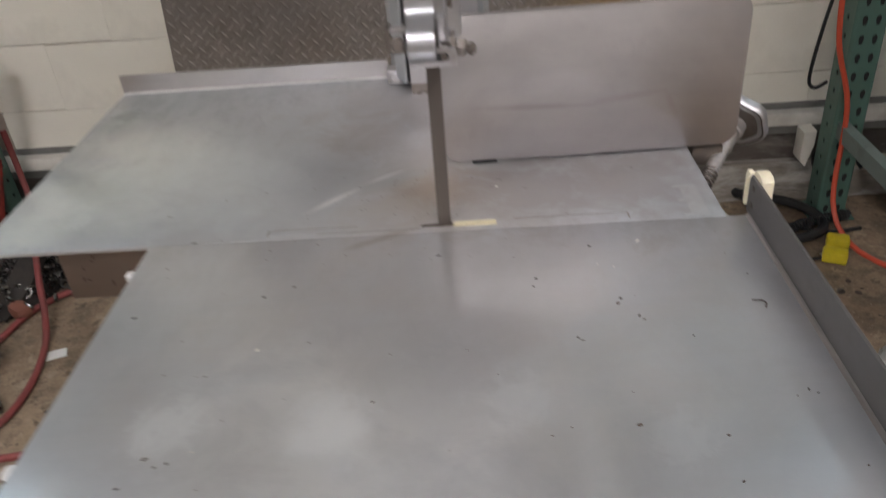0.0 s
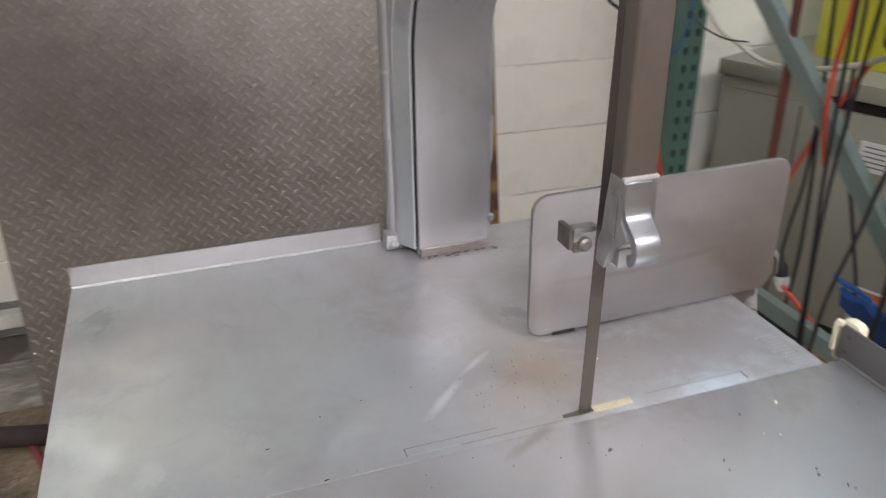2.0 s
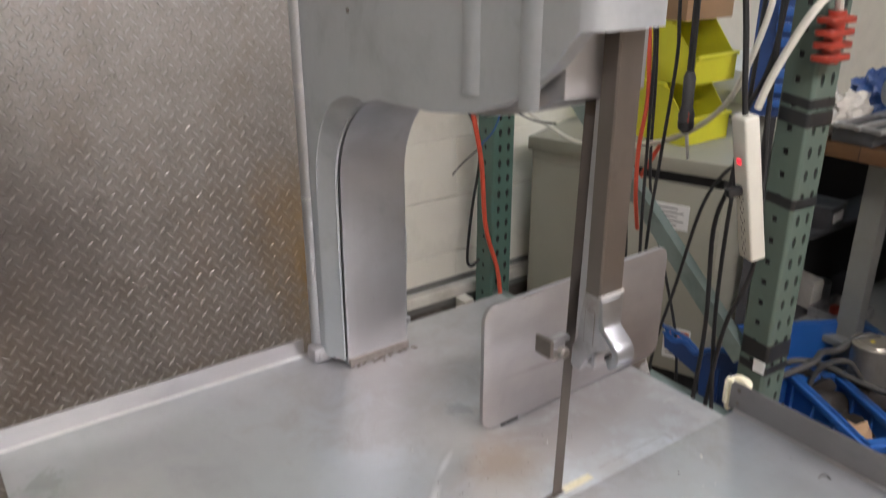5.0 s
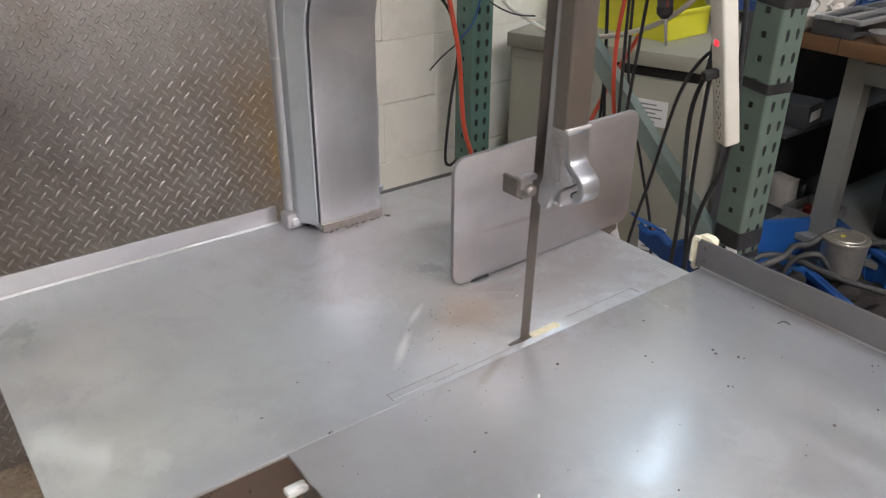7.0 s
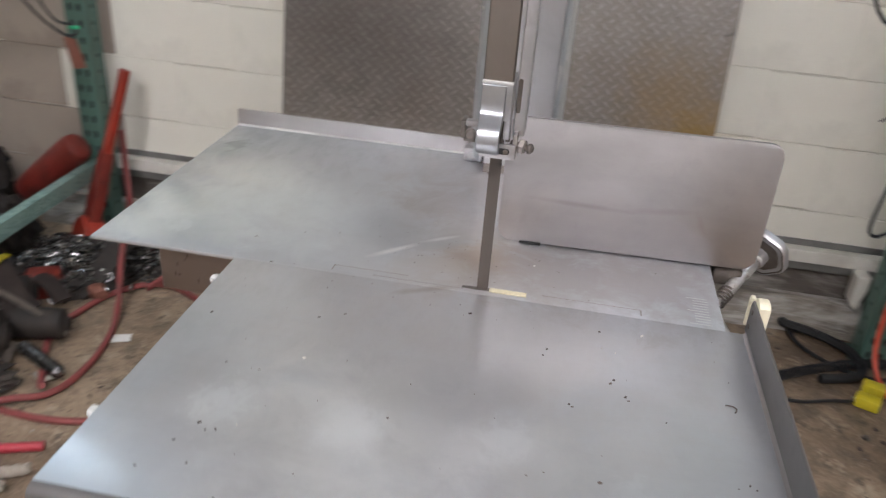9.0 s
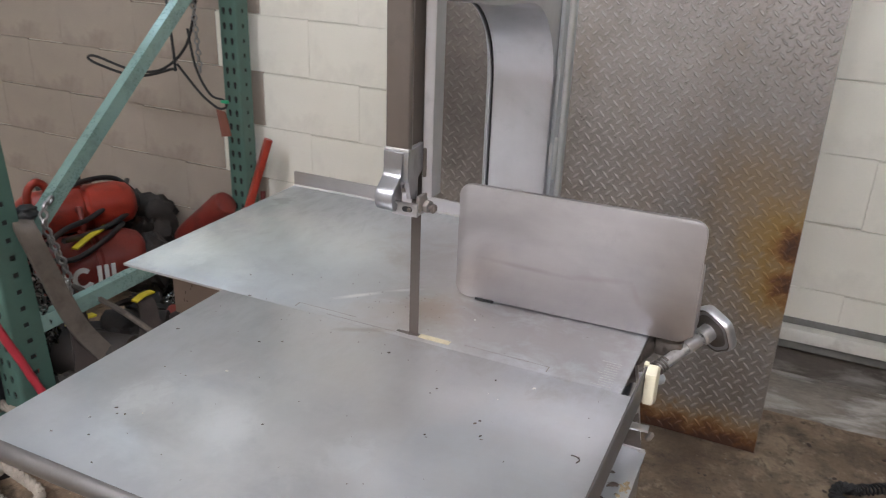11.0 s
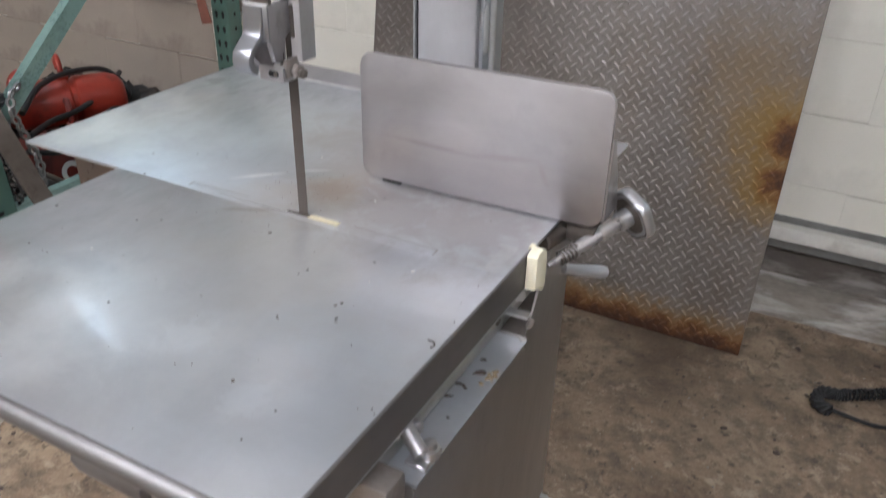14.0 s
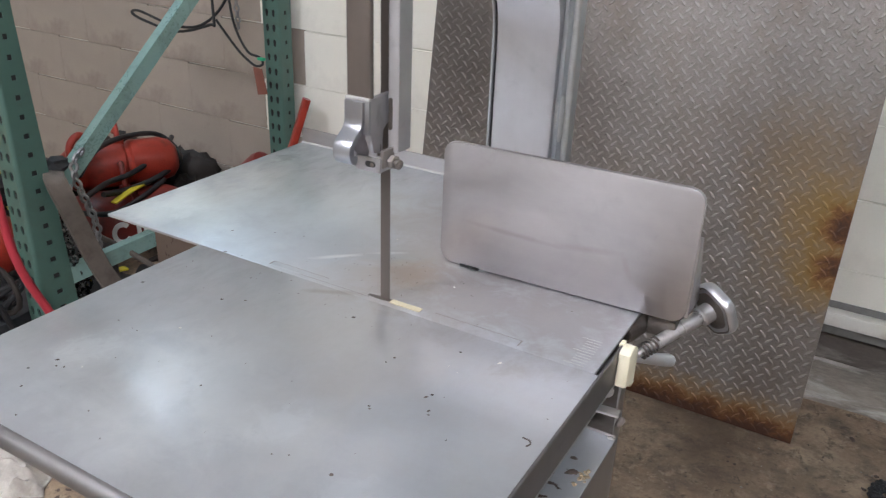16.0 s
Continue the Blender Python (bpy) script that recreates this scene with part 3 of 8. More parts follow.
def turned_box(cx, cy, z0, z1, sx, sy, angle, bevel=0.0, bm=None):
    b = box(-sx / 2, -sy / 2, z0, sx / 2, sy / 2, z1, bevel)
    bmesh.ops.transform(b, matrix=pose(cx, cy, 0, 0, 0, angle), verts=b.verts)
    return join(bm, b) if bm else b


def join(bm, other):
    me = bpy.data.meshes.new("tmp")
    other.to_mesh(me)
    other.free()
    bm.from_mesh(me)
    bpy.data.meshes.remove(me)
    return bm


def prism(outline, axis, a, b, bevel=0.0, bm=None):
    """A polygon swept along an axis from a to b. outline: pairs in the other two axes, in order."""
    bm = bm or bmesh.new()
    k = "xyz".index(axis)

    def at(u, v, w):
        p = [0, 0, 0]
        p[k] = w
        others = [i for i in range(3) if i != k]
        p[others[0]], p[others[1]] = u, v
        p[k] = w
        return p
    lo = [bm.verts.new(at(u, v, a)) for u, v in outline]
    hi = [bm.verts.new(at(u, v, b)) for u, v in outline]
    fs = [bm.faces.new(lo), bm.faces.new(hi[::-1])]
    n = len(outline)
    for i in range(n):
        fs.append(bm.faces.new((lo[i], lo[(i + 1) % n], hi[(i + 1) % n], hi[i])))
    if bevel:
        es = [e for e in {e for f in fs[:2] for e in f.edges}]
        bmesh.ops.bevel(bm, geom=es, offset=bevel, segments=2, profile=0.5, affect="EDGES")
    return bm


def round_outline(x0, y0, x1, y1, r, n=6):
    out = []
    for cx, cy, a in ((x1 - r, y1 - r, 0), (x0 + r, y1 - r, 90), (x0 + r, y0 + r, 180), (x1 - r, y0 + r, 270)):
        out += [(cx + r * math.cos(radians(a + 90 * i / n)), cy + r * math.sin(radians(a + 90 * i / n))) for i in range(n + 1)]
    return out


def basis(way):
    z = Vector(way).normalized()
    x = z.orthogonal().normalized()
    return Matrix((x, z.cross(x), z)).transposed()


def rings(path_rings, bm, closed=False, cap=True):
    rows = [[bm.verts.new(p) for p in r] for r in path_rings]
    n = len(rows[0])
    for a, b in zip(rows, rows[1:] + ([rows[0]] if closed else [])):
        for i in range(n):
            bm.faces.new((a[i], a[(i + 1) % n], b[(i + 1) % n], b[i]))
    if cap and not closed:
        bm.faces.new(rows[0][::-1])
        bm.faces.new(rows[-1])
    return bm


def lathe(p0, p1, profile, seg=20, bm=None):
    """Turned about the line p0 to p1. profile: pairs of (share of the way, radius)."""
    bm = bm or bmesh.new()
    p0, p1 = Vector(p0), Vector(p1)
    m = basis(p1 - p0)
    rs = []
    for s, r in profile:
        c = p0.lerp(p1, s)
        rs.append([c + m @ Vector((r * math.cos(2 * math.pi * i / seg), r * math.sin(2 * math.pi * i / seg), 0)) for i in range(seg)])
    return rings(rs, bm)


def cyl(p0, p1, r, seg=16, r2=None, soft=0.0, bm=None):
    r2 = r if r2 is None else r2
    ln = (Vector(p1) - Vector(p0)).length
    s = min(0.45, soft / ln) if soft else 0
    prof = [(0, r - soft), (s, r), (1 - s, r2), (1, r2 - soft)] if soft else [(0, r), (1, r2)]
    return lathe(p0, p1, prof, seg, bm)


def spline(points, step=6):
    ps = [Vector(p) for p in points]
    out = []
    for i in range(len(ps) - 1):
        a, b, c, d = ps[max(0, i - 1)], ps[i], ps[i + 1], ps[min(len(ps) - 1, i + 2)]
        for k in range(step):
            t = k / step
            out.append(0.5 * (2 * b + (c - a) * t + (2 * a - 5 * b + 4 * c - d) * t * t + (3 * b - a - 3 * c + d) * t ** 3))
    return out + [ps[-1]]


def tube(points, r, seg=8, step=6, bm=None, flat=None):
    """A hose or cable along control points; flat: (width, thickness) for a strap."""
    bm = bm or bmesh.new()
    ps = spline(points, step) if step > 1 else [Vector(p) for p in points]
    rs, side = [], None
    for i, p in enumerate(ps):
        way = (ps[min(i + 1, len(ps) - 1)] - ps[max(i - 1, 0)]).normalized()
        if side is None:
            side = way.orthogonal() if not flat else way.cross(Vector((0.1, 0.2, 1))).normalized()
        side = (side - way * side.dot(way)).normalized()
        up = way.cross(side)
        if flat:
            w, h = flat
            rs.append([p + side * (sx * w / 2) + up * (sy * h / 2) for sx, sy in ((-1, -1), (1, -1), (1, 1), (-1, 1))])
        else:
            rs.append([p + (side * math.cos(2 * math.pi * k / seg) + up * math.sin(2 * math.pi * k / seg)) * r for k in range(seg)])
    return rings(rs, bm)


def blob(c, size, seed=0, amount=0.12, sub=3, bm=None, turn=0.0, freq=2.2):
    """A lump with an uneven skin."""
    b = bmesh.new()
    bmesh.ops.create_icosphere(b, subdivisions=sub, radius=1.0)
    off = Vector((seed * 3.1, seed * 1.7, seed * 0.9))
    for v in b.verts:
        v.co *= 1 + amount * noise.noise(v.co * freq + off) + amount * 0.5 * noise.noise(v.co * freq * 2.7 + off)
    bmesh.ops.transform(b, matrix=pose(*c, 0, 0, turn) @ Matrix.Diagonal((*size, 1)), verts=b.verts)
    return join(bm, b) if bm else b


def chain(points, link=0.03, wire=0.0045, bm=None):
    """Oval links along a line, each turned a quarter from the last."""
    bm = bm or bmesh.new()
    ps = spline(points, 12)
    dist, nxt, k = 0.0, 0.0, 0
    for a, b in zip(ps, ps[1:]):
        seg = (b - a).length
        while nxt <= dist + seg and seg > 0:
            p, way = a.lerp(b, (nxt - dist) / seg), (b - a).normalized()
            one_link(bm, p, way, k * 90 + 20, link, wire)
            k, nxt = k + 1, nxt + link * 0.72
        dist += seg
    return bm


def one_link(bm, p, way, roll, link, wire):
    m = Matrix.Translation(p) @ basis(way).to_4x4() @ pose(0, 0, 0, 0, 0, roll)
    w, h = link * 0.30, link * 0.5 - wire
    path = []
    for i in range(10):
        a = 2 * math.pi * i / 10
        path.append(Vector((w * math.cos(a), 0, h * math.sin(a) if abs(math.sin(a)) < 0.9 else h * math.copysign(1, math.sin(a)))))
    rs = []
    for i, q in enumerate(path):
        t = (path[(i + 1) % 10] - path[i - 1]).normalized()
        n = Vector((0, 1, 0))
        s = t.cross(n)
        rs.append([m @ (q + (s * math.cos(b) + n * math.sin(b)) * wire) for b in (0.8, 2.37, 3.94, 5.5)])
    rings(rs, bm, closed=True, cap=False)



# ---- the hall ----
single("floor", box(-4.0, -4.0, -0.12, 4.5, 1.78, 0.0), FLOOR, (0, 0, 0), "stained brown concrete workshop floor with oil marks", "floor", kind="structure", smooth=False)
# ceiling and the three plain walls are unseen, added to bounce light
single("ceiling", box(-4.0, -4.0, 3.4, 4.5, 1.78, 3.5), CEILING, (0, 0, 3.4), "unseen plain white ceiling added over the workshop", "ceiling", kind="structure", smooth=False)
wall_north = single("wall_north", box(-4.0, WALL_Y + 0.008, 0.0, 4.5, 1.78, 3.4), MORTAR, (0, WALL_Y + 0.008, 0), "cream painted concrete block wall behind the saw", "wall", kind="structure", smooth=False)
single("wall_south", box(-4.0, -4.15, 0.0, 4.5, -4.0, 3.4), PLAIN_WALL, (0, -4.0, 0), "unseen plain dull cream wall added to close the workshop", "wall", kind="structure", smooth=False)
single("wall_west", box(-4.15, -4.0, 0.0, -4.0, 1.78, 3.4), PLAIN_WALL, (-4.0, 0, 0), "unseen plain dull cream wall added to close the workshop", "wall", kind="structure", smooth=False)
single("wall_east", box(4.5, -4.0, 0.0, 4.65, 1.78, 3.4), PLAIN_WALL, (4.5, 0, 0), "unseen plain dull cream wall added to close the workshop", "wall", kind="structure", smooth=False)


def kerb():
    bm = prism([(1.498, 0.0), (1.520, 0.055), (1.540, 0.108), (1.572, 0.114), (1.572, 0.0)], "x", -1.75, 4.45)
    bmesh.ops.subdivide_edges(bm, edges=[e for e in bm.edges if abs(e.verts[0].co.x - e.verts[1].co.x) > 1], cuts=180)
    for v in bm.verts:
        if v.co.y < 1.56:
            v.co.y += 0.012 * noise.noise(v.co * 5.0) + 0.007 * noise.noise(v.co * 17)
            v.co.z = max(0.0, v.co.z + (0.010 * noise.noise(v.co * 9.0 + Vector((3, 0, 0))) if v.co.z > 0.01 else 0))
    single("kerb", bm, KERB, (0, 1.505, 0), "rough stained concrete footing along the wall", "kerb", kind="structure")
    single("trim_recess", box(-1.56, 1.5605, 0.10, 4.45, 1.5727, 0.205), KERB_DARK, (0, 1.57, 0.1), "dirty brown recessed band below the ledge", "trim", kind="structure", smooth=False)
    single("trim_underside", box(-1.56, 1.538, 0.2055, 4.45, 1.5726, 0.2375, 0.002, 1), KERB_GREY, (0, 1.55, 0.2), "dark grey steel channel below the ledge", "trim", kind="structure", smooth=False)
    single("trim_ledge", prism([(1.523, 0.238), (1.523, 0.270), (1.527, 0.2755), (1.5725, 0.2765), (1.5725, 0.238)], "x", -1.56, 4.45), LEDGE, (0, 1.52, 0.24), "chipped white painted ledge at the foot of the block wall", "trim", kind="structure")
    single("trim_joint", box(-1.56, 1.5610, 0.277, 4.45, 1.5728, 0.297), KERB_GREY, (0, 1.57, 0.28), "dark bare joint strip above the white ledge", "trim", kind="structure", smooth=False)


kerb()


def ceiling_light(at, sx, sy, lit, label, group, turn=0.0):
    x, y, z = at
    root = thing("ceiling_light", (x, y, z), label, "ceiling lamp", group)
    part("housing", turned_box(x, y, z, z + 0.06, sx + 0.06, sy + 0.06, turn, 0.008), LEDGE, root, "white enamelled lamp housing")
    part("diffuser", turned_box(x, y, z - 0.012, z - 0.001, sx, sy, turn, 0.004), lit, root, "lit milky diffuser")
    for k in (-1, 1):
        p = Vector((x, y, z + 0.06)) + Vector((k * sx * 0.35 * math.cos(radians(turn)), k * sx * 0.35 * math.sin(radians(turn)), 0))
        part("hanger", cyl(p, (p.x, p.y, 3.4), 0.004, 6), GALV, root)


ceiling_light((1.88, 1.03, 2.75), 1.2, 0.16, TUBE_GLOW_R, "narrow cool white lamp hanging over the rack", "hanging lamps", 32)
ceiling_light((-2.50, 1.04, 2.7), 1.15, 0.16, TUBE_GLOW_L, "narrow cool white lamp hanging over the rack", "hanging lamps", -30)
# two unseen panels behind the camera, added to fill the room with light
ceiling_light((-1.0, -2.1, 3.3), 1.2, 0.6, FILL_GLOW, "unseen ceiling panel added as fill light", "ceiling panels")
ceiling_light((1.2, -2.1, 3.3), 1.2, 0.6, FILL_GLOW, "unseen ceiling panel added as fill light", "ceiling panels")


# ---- tread plate leaning on the wall ----
def tread_plate():
    lean = math.degrees(math.atan(0.13))
    bm = box(-0.6075, -0.002, 0, 0.6075, 0.003, 2.44, 0.0008, 1)
    ob = new("tread_plate", mesh_of("tread_plate", bm, TREAD))
    ob.location, ob.rotation_euler = (-0.1475, 1.249, 0.0015), (radians(-lean), 0, 0)
    tagged(ob, "rust stained steel tread plate leaning on the block wall", "steel sheet")
    verts, faces = [], []
    step = 0.0236 * 0.7071
    rng = random.Random(4)
    ring = [(math.cos(k * math.pi / 4), math.sin(k * math.pi / 4)) for k in range(8)]
    for j in range(144):
        for i in range(36):
            x, z = -0.592 + (2 * i + j % 2) * step, 0.014 + j * step
            if z > 2.425 or x > 0.596:
                continue
            a = radians(45 if j % 2 else -45) + rng.uniform(-0.04, 0.04)
            c, s = math.cos(a), math.sin(a)
            k, h, w = len(verts), 0.0015 * rng.uniform(0.65, 1.15), rng.uniform(0.88, 1.08)
            # a pointed oval foot and a worn, narrower crown
            for ru, rw, d in ((0.0138, 0.0047, 0.0), (0.0092, 0.0020, h)):
                for cu, cw in ring:
                    u, v = ru * math.copysign(abs(cu) ** 1.25, cu), rw * cw * w
                    verts.append((x + c * u - s * v, -0.0019 - d, z + s * u + c * v))
            faces += [(k + m, k + (m + 1) % 8, k + 8 + (m + 1) % 8, k + 8 + m) for m in range(8)] + [tuple(range(k + 8, k + 16))]
    me = bpy.data.meshes.new("tread_pattern")
    me.from_pydata(verts, [], faces)
    me.materials.append(TREAD)
    me.materials.append(TREAD_CROWN)
    me.polygons.foreach_set("material_index", [0, 0, 0, 0, 0, 0, 0, 0, 1] * (len(faces) // 9))
    me.update()
    lugs = new("tread_pattern", me)
    lugs.parent = ob
    tagged(lugs, "raised slanting lugs of the tread pattern", kind="stuff")


tread_plate()


# ---- the band saw ----
saw = thing("band_saw", (0, 0.1, 0), "stainless steel meat band saw with a sliding table", "band saw")


def arc(cy, cz, r, a0, a1, n):
    return [(cy + r * math.cos(radians(a0 + (a1 - a0) * i / n)), cz + r * math.sin(radians(a0 + (a1 - a0) * i / n))) for i in range(n + 1)]


def saw_tables():
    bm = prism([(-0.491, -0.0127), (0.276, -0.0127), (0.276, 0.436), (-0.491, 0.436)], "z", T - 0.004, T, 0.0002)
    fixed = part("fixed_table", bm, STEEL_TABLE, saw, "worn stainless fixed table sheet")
    part("stiffener", box(-0.486, 0.03, T - 0.03, -0.478, 0.43, T - 0.004), STEEL_BODY, fixed)
    part("back_flange", prism([(-0.491, T - 0.004), (-0.089, T - 0.004), (-0.089, T + 0.0275), (-0.489, T + 0.029), (-0.491, T + 0.027)], "y", 0.4365, 0.439), STEEL_FLANGE, fixed, "upright stainless rear flange")
    part("weld_seam", tube([(-0.49, 0.4355, T + 0.0008), (-0.3, 0.4357, T + 0.001), (-0.089, 0.4355, T + 0.0008)], 0.0022, 6), WELD, fixed, "bright weld along the flange foot")
    # sliding table with a rolled front edge and a side upstand
    bm = prism([(-0.301, -0.0131), (-0.301, -0.3975), (0.2995, -0.3975), (0.2995, -0.0131)], "z", T - 0.004, T, 0.0002)
    slide = part("sliding_table", bm, STEEL_TABLE, saw, "worn stainless sliding table with a rolled front edge")
    prof = [(-0.3976, T), (-0.399, T), (-0.4045, T - 0.002), (-0.4085, T - 0.007), (-0.409, T - 0.013), (-0.406, T - 0.019), (-0.400, T - 0.021), (-0.400, T - 0.018), (-0.404, T - 0.015), (-0.405, T - 0.009), (-0.400, T - 0.004), (-0.3976, T - 0.004)]
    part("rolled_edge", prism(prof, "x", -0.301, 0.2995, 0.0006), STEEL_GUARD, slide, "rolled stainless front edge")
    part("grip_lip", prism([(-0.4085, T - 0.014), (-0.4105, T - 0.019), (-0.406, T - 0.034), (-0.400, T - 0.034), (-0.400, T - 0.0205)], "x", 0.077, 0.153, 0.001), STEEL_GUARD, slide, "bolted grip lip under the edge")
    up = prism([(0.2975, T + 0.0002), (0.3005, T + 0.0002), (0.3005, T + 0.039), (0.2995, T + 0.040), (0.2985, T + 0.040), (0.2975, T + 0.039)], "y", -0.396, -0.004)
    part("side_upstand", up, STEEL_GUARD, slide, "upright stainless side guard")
    part("fillet", prism([(0.2972, T - 0.001), (0.2972, T + 0.003), (0.2962, T + 0.0012), (0.294, T + 0.0003), (0.294, T - 0.001)], "y", -0.396, -0.013), STEEL_FLANGE, slide)
    cap = prism([(-0.024, T + 0.002), (-0.024, T + 0.040), (-0.018, T + 0.044), (-0.006, T + 0.044), (0.004, T + 0.038), (0.006, T + 0.030), (0.006, T - 0.006), (0.0, T - 0.010), (-0.004, T + 0.0)], "x", 0.3012, 0.3140, 0.0025)
    cap2 = prism([(-0.006, T + 0.0415), (0.003, T + 0.0415), (0.0055, T + 0.036), (0.0055, T + 0.004), (0.0010, T + 0.004), (0.0010, T + 0.035), (-0.006, T + 0.037)], "x", 0.2958, 0.3011, 0.001)
    part("corner_cap", join(cap, cap2), CREAM, slide, "cream plastic corner cap")
    for z in (0.012, 0.030):
        part("screw", cyl((0.2965, -0.016, T + z), (0.2980, -0.016, T + z), 0.0032, 12, soft=0.0008), GREASE, slide)
    for y in (-0.042, -0.295):
        part("slide_block", box(-0.319, y - 0.006, T - 0.020, -0.298, y + 0.006, T - 0.012, 0.003), CLOTH_WHITE, slide, "white plastic slide block")
    part("roller", cyl((-0.315, -0.085, T - 0.045), (-0.315, -0.070, T - 0.045), 0.008, 14, soft=0.002), GALV, slide)
    # blade slot and throat insert
    part("throat_insert", box(0.0085, -0.0052, T - 0.002, 0.052, 0.0046, T + 0.0007, 0.0004, 1), INSERT, saw, "yellowed plastic throat insert")
    part("throat_slot", prism([(-0.024, -0.003), (-0.004, -0.0042), (0.0088, -0.003), (0.0088, 0.003), (-0.002, 0.0036), (-0.024, 0.0012)], "z", T - 0.002, T + 0.0004), GREASE, saw, "narrow open blade slot")
    part("slot_line", box(-0.1815, -0.0062, T - 0.001, -0.1803, 0.0055, T + 0.0004), GREASE_LIGHT, saw, smooth=False)
    part("slot_line", box(0.1828, -0.0075, T - 0.001, 0.1842, 0.0052, T + 0.0004), GREASE_LIGHT, saw, smooth=False)
    part("slot_line", box(-0.1803, 0.0048, T - 0.001, -0.09, 0.0054, T + 0.0003), GREASE_LIGHT, saw, smooth=False)
    part("slot_line", box(-0.13, -0.0062, T - 0.001, -0.02, -0.0056, T + 0.0003), GREASE_LIGHT, saw, smooth=False)
    part("slot_line", box(0.07, 0.0046, T - 0.001, 0.1828, 0.0052, T + 0.0003), GREASE_LIGHT, saw, smooth=False)
    part("slot_strip", box(-0.1800, -0.0052, T - 0.001, -0.100, 0.0046, T + 0.0003, 0.0001, 1), STEEL_TABLE, saw, "worn steel strip in the slot")
    # ruler marks etched beside the far corner
    for i in range(11):
        y = -0.006 + i * 0.0058
        part("ruler_mark", box(0.262 - (0.024 if i % 5 == 0 else 0.017), y - 0.0004, T - 0.001, 0.262, y + 0.0004, T + 0.0003), WELD, fixed, smooth=False)


saw_tables()


def saw_column():
    thr = arc(0.233, 1.125, 0.137, 0, 90, 10)
    outline = [(0.370, T + 0.001)] + thr + [(0.13, 1.266), (0.07, 1.272), (0.02, 1.283), (-0.03, 1.303), (-0.03, 1.70)] + arc(0.15, 1.68, 0.17, 175, 90, 8) + arc(0.30, 1.70, 0.155, 90, 0, 8) + [(0.455, T + 0.001)]
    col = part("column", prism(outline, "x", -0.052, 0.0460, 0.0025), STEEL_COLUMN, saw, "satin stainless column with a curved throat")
    part("foot_collar", box(-0.0515, 0.3665, T, 0.0470, 0.457, T + 0.013, 0.001, 1), GREASE_LIGHT, col, "grimy collar at the column foot")
    grime = bmesh.new()
    rng = random.Random(11)
    for i in range(30):
        x = rng.uniform(-0.05, 0.056)
        blob((x, 0.3665 - abs(rng.gauss(0, 0.004)), T + 0.0008), (rng.uniform(0.001, 0.005), rng.uniform(0.0006, 0.0018), 0.0008), i, 0.3, 1, grime)
    tagged(part("grime", grime, CRUMB_BROWN, col, "crumbs caught round the column foot"), kind="stuff")
    # left cover; a black strip stands in for the shaded gap to the column
    part("gap_shade_strip", prism([(0.374, T + 0.014)] + arc(0.233, 1.125, 0.1405, 0, 62, 8) + [(0.33, 1.29), (0.40, 1.29), (0.40, T + 0.014)], "x", -0.0565, -0.0521), RUBBER, saw, "black strip standing in for the gap under the cover edge")
    inner = [(0.369, T + 0.012), (0.3685, 1.10)] + arc(0.234, 1.125, 0.1345, 0, 72, 9)
    under = [(0.262, 1.258), (0.235, 1.263), (0.186, 1.265), (0.13, 1.268), (0.07, 1.277), (0.03, 1.289), (0.0, 1.305), (-0.032, 1.326), (-0.049, 1.345), (-0.060, 1.358)]
    outline = inner + under + [(-0.066, 1.363), (-0.066, 1.70)] + arc(0.08, 1.69, 0.146, 176, 90, 8) + arc(0.29, 1.69, 0.125, 90, 0, 8) + [(0.415, T + 0.012)]
    shell = prism(outline, "x", -0.0735, -0.0565, 0.003)
    # the outer corner along the throat is rolled back
    for v in shell.verts:
        reach = Vector((0.0, v.co.y - 0.234, max(0.0, v.co.z - 1.125)))
        if v.co.y > 0.262 and v.co.z < 1.262 and abs(reach.length - 0.1345) < 0.006:
            v.co += reach.normalized() * 0.027 * min(1.0, (-0.0565 - v.co.x) / 0.015) * min(1.0, (v.co.y - 0.262) / 0.07)
    cover = part("wheel_cover", shell, COVER, saw, "grey sheet metal wheel cover on the saw head")
    for y in (0.069, -0.010):
        part("rib", prism([(-0.0733, y - 0.013), (-0.077, y - 0.008), (-0.077, y + 0.008), (-0.0733, y + 0.013)], "z", 1.295, 1.78), COVER, cover)
    lip = [(-0.0745, y, z) for y, z in [(0.3705, T + 0.014), (0.3705, 1.09)] + arc(0.234, 1.125, 0.1365, 0, 68, 6)]
    part("lip", tube([(-0.0585, y, z) for _, y, z in lip], 0.0020, 8, 2), COVER, cover, "rolled edge of the cover")
    part("hinge_tube", cyl((-0.0720, 0.4235, T + 0.022), (-0.0720, 0.4235, 1.78), 0.0098, 16, soft=0.001), STEEL_COLUMN, cover, "long bright hinge tube")
    for z in (0.97, 1.10, 1.25, 1.42):
        part("knuckle", cyl((-0.0720, 0.4235, z), (-0.0720, 0.4235, z + 0.004), 0.0104, 16), WELD, cover)
    clip = box(-0.0890, 0.402, T, -0.062, 0.427, T + 0.0235, 0.004)
    part("hinge_foot", clip, CAST, cover, "cast hinge foot on the table")
    part("pin", cyl((-0.0765, 0.3985, T + 0.012), (-0.0765, 0.4025, T + 0.012), 0.0072, 14, soft=0.0015), KNOB, cover)
    part("clip_bracket", box(-0.0615, 0.400, T, -0.0545, 0.424, T + 0.012, 0.002), GREASE, cover)
    for y, z in ((0.29, 1.375), (0.29, 1.352), (0.245, 1.39), (0.155, 1.378)):
        part("screw", cyl((-0.0755, y, z), (-0.0735, y, z), 0.0032, 10, soft=0.0008), GREASE, cover)
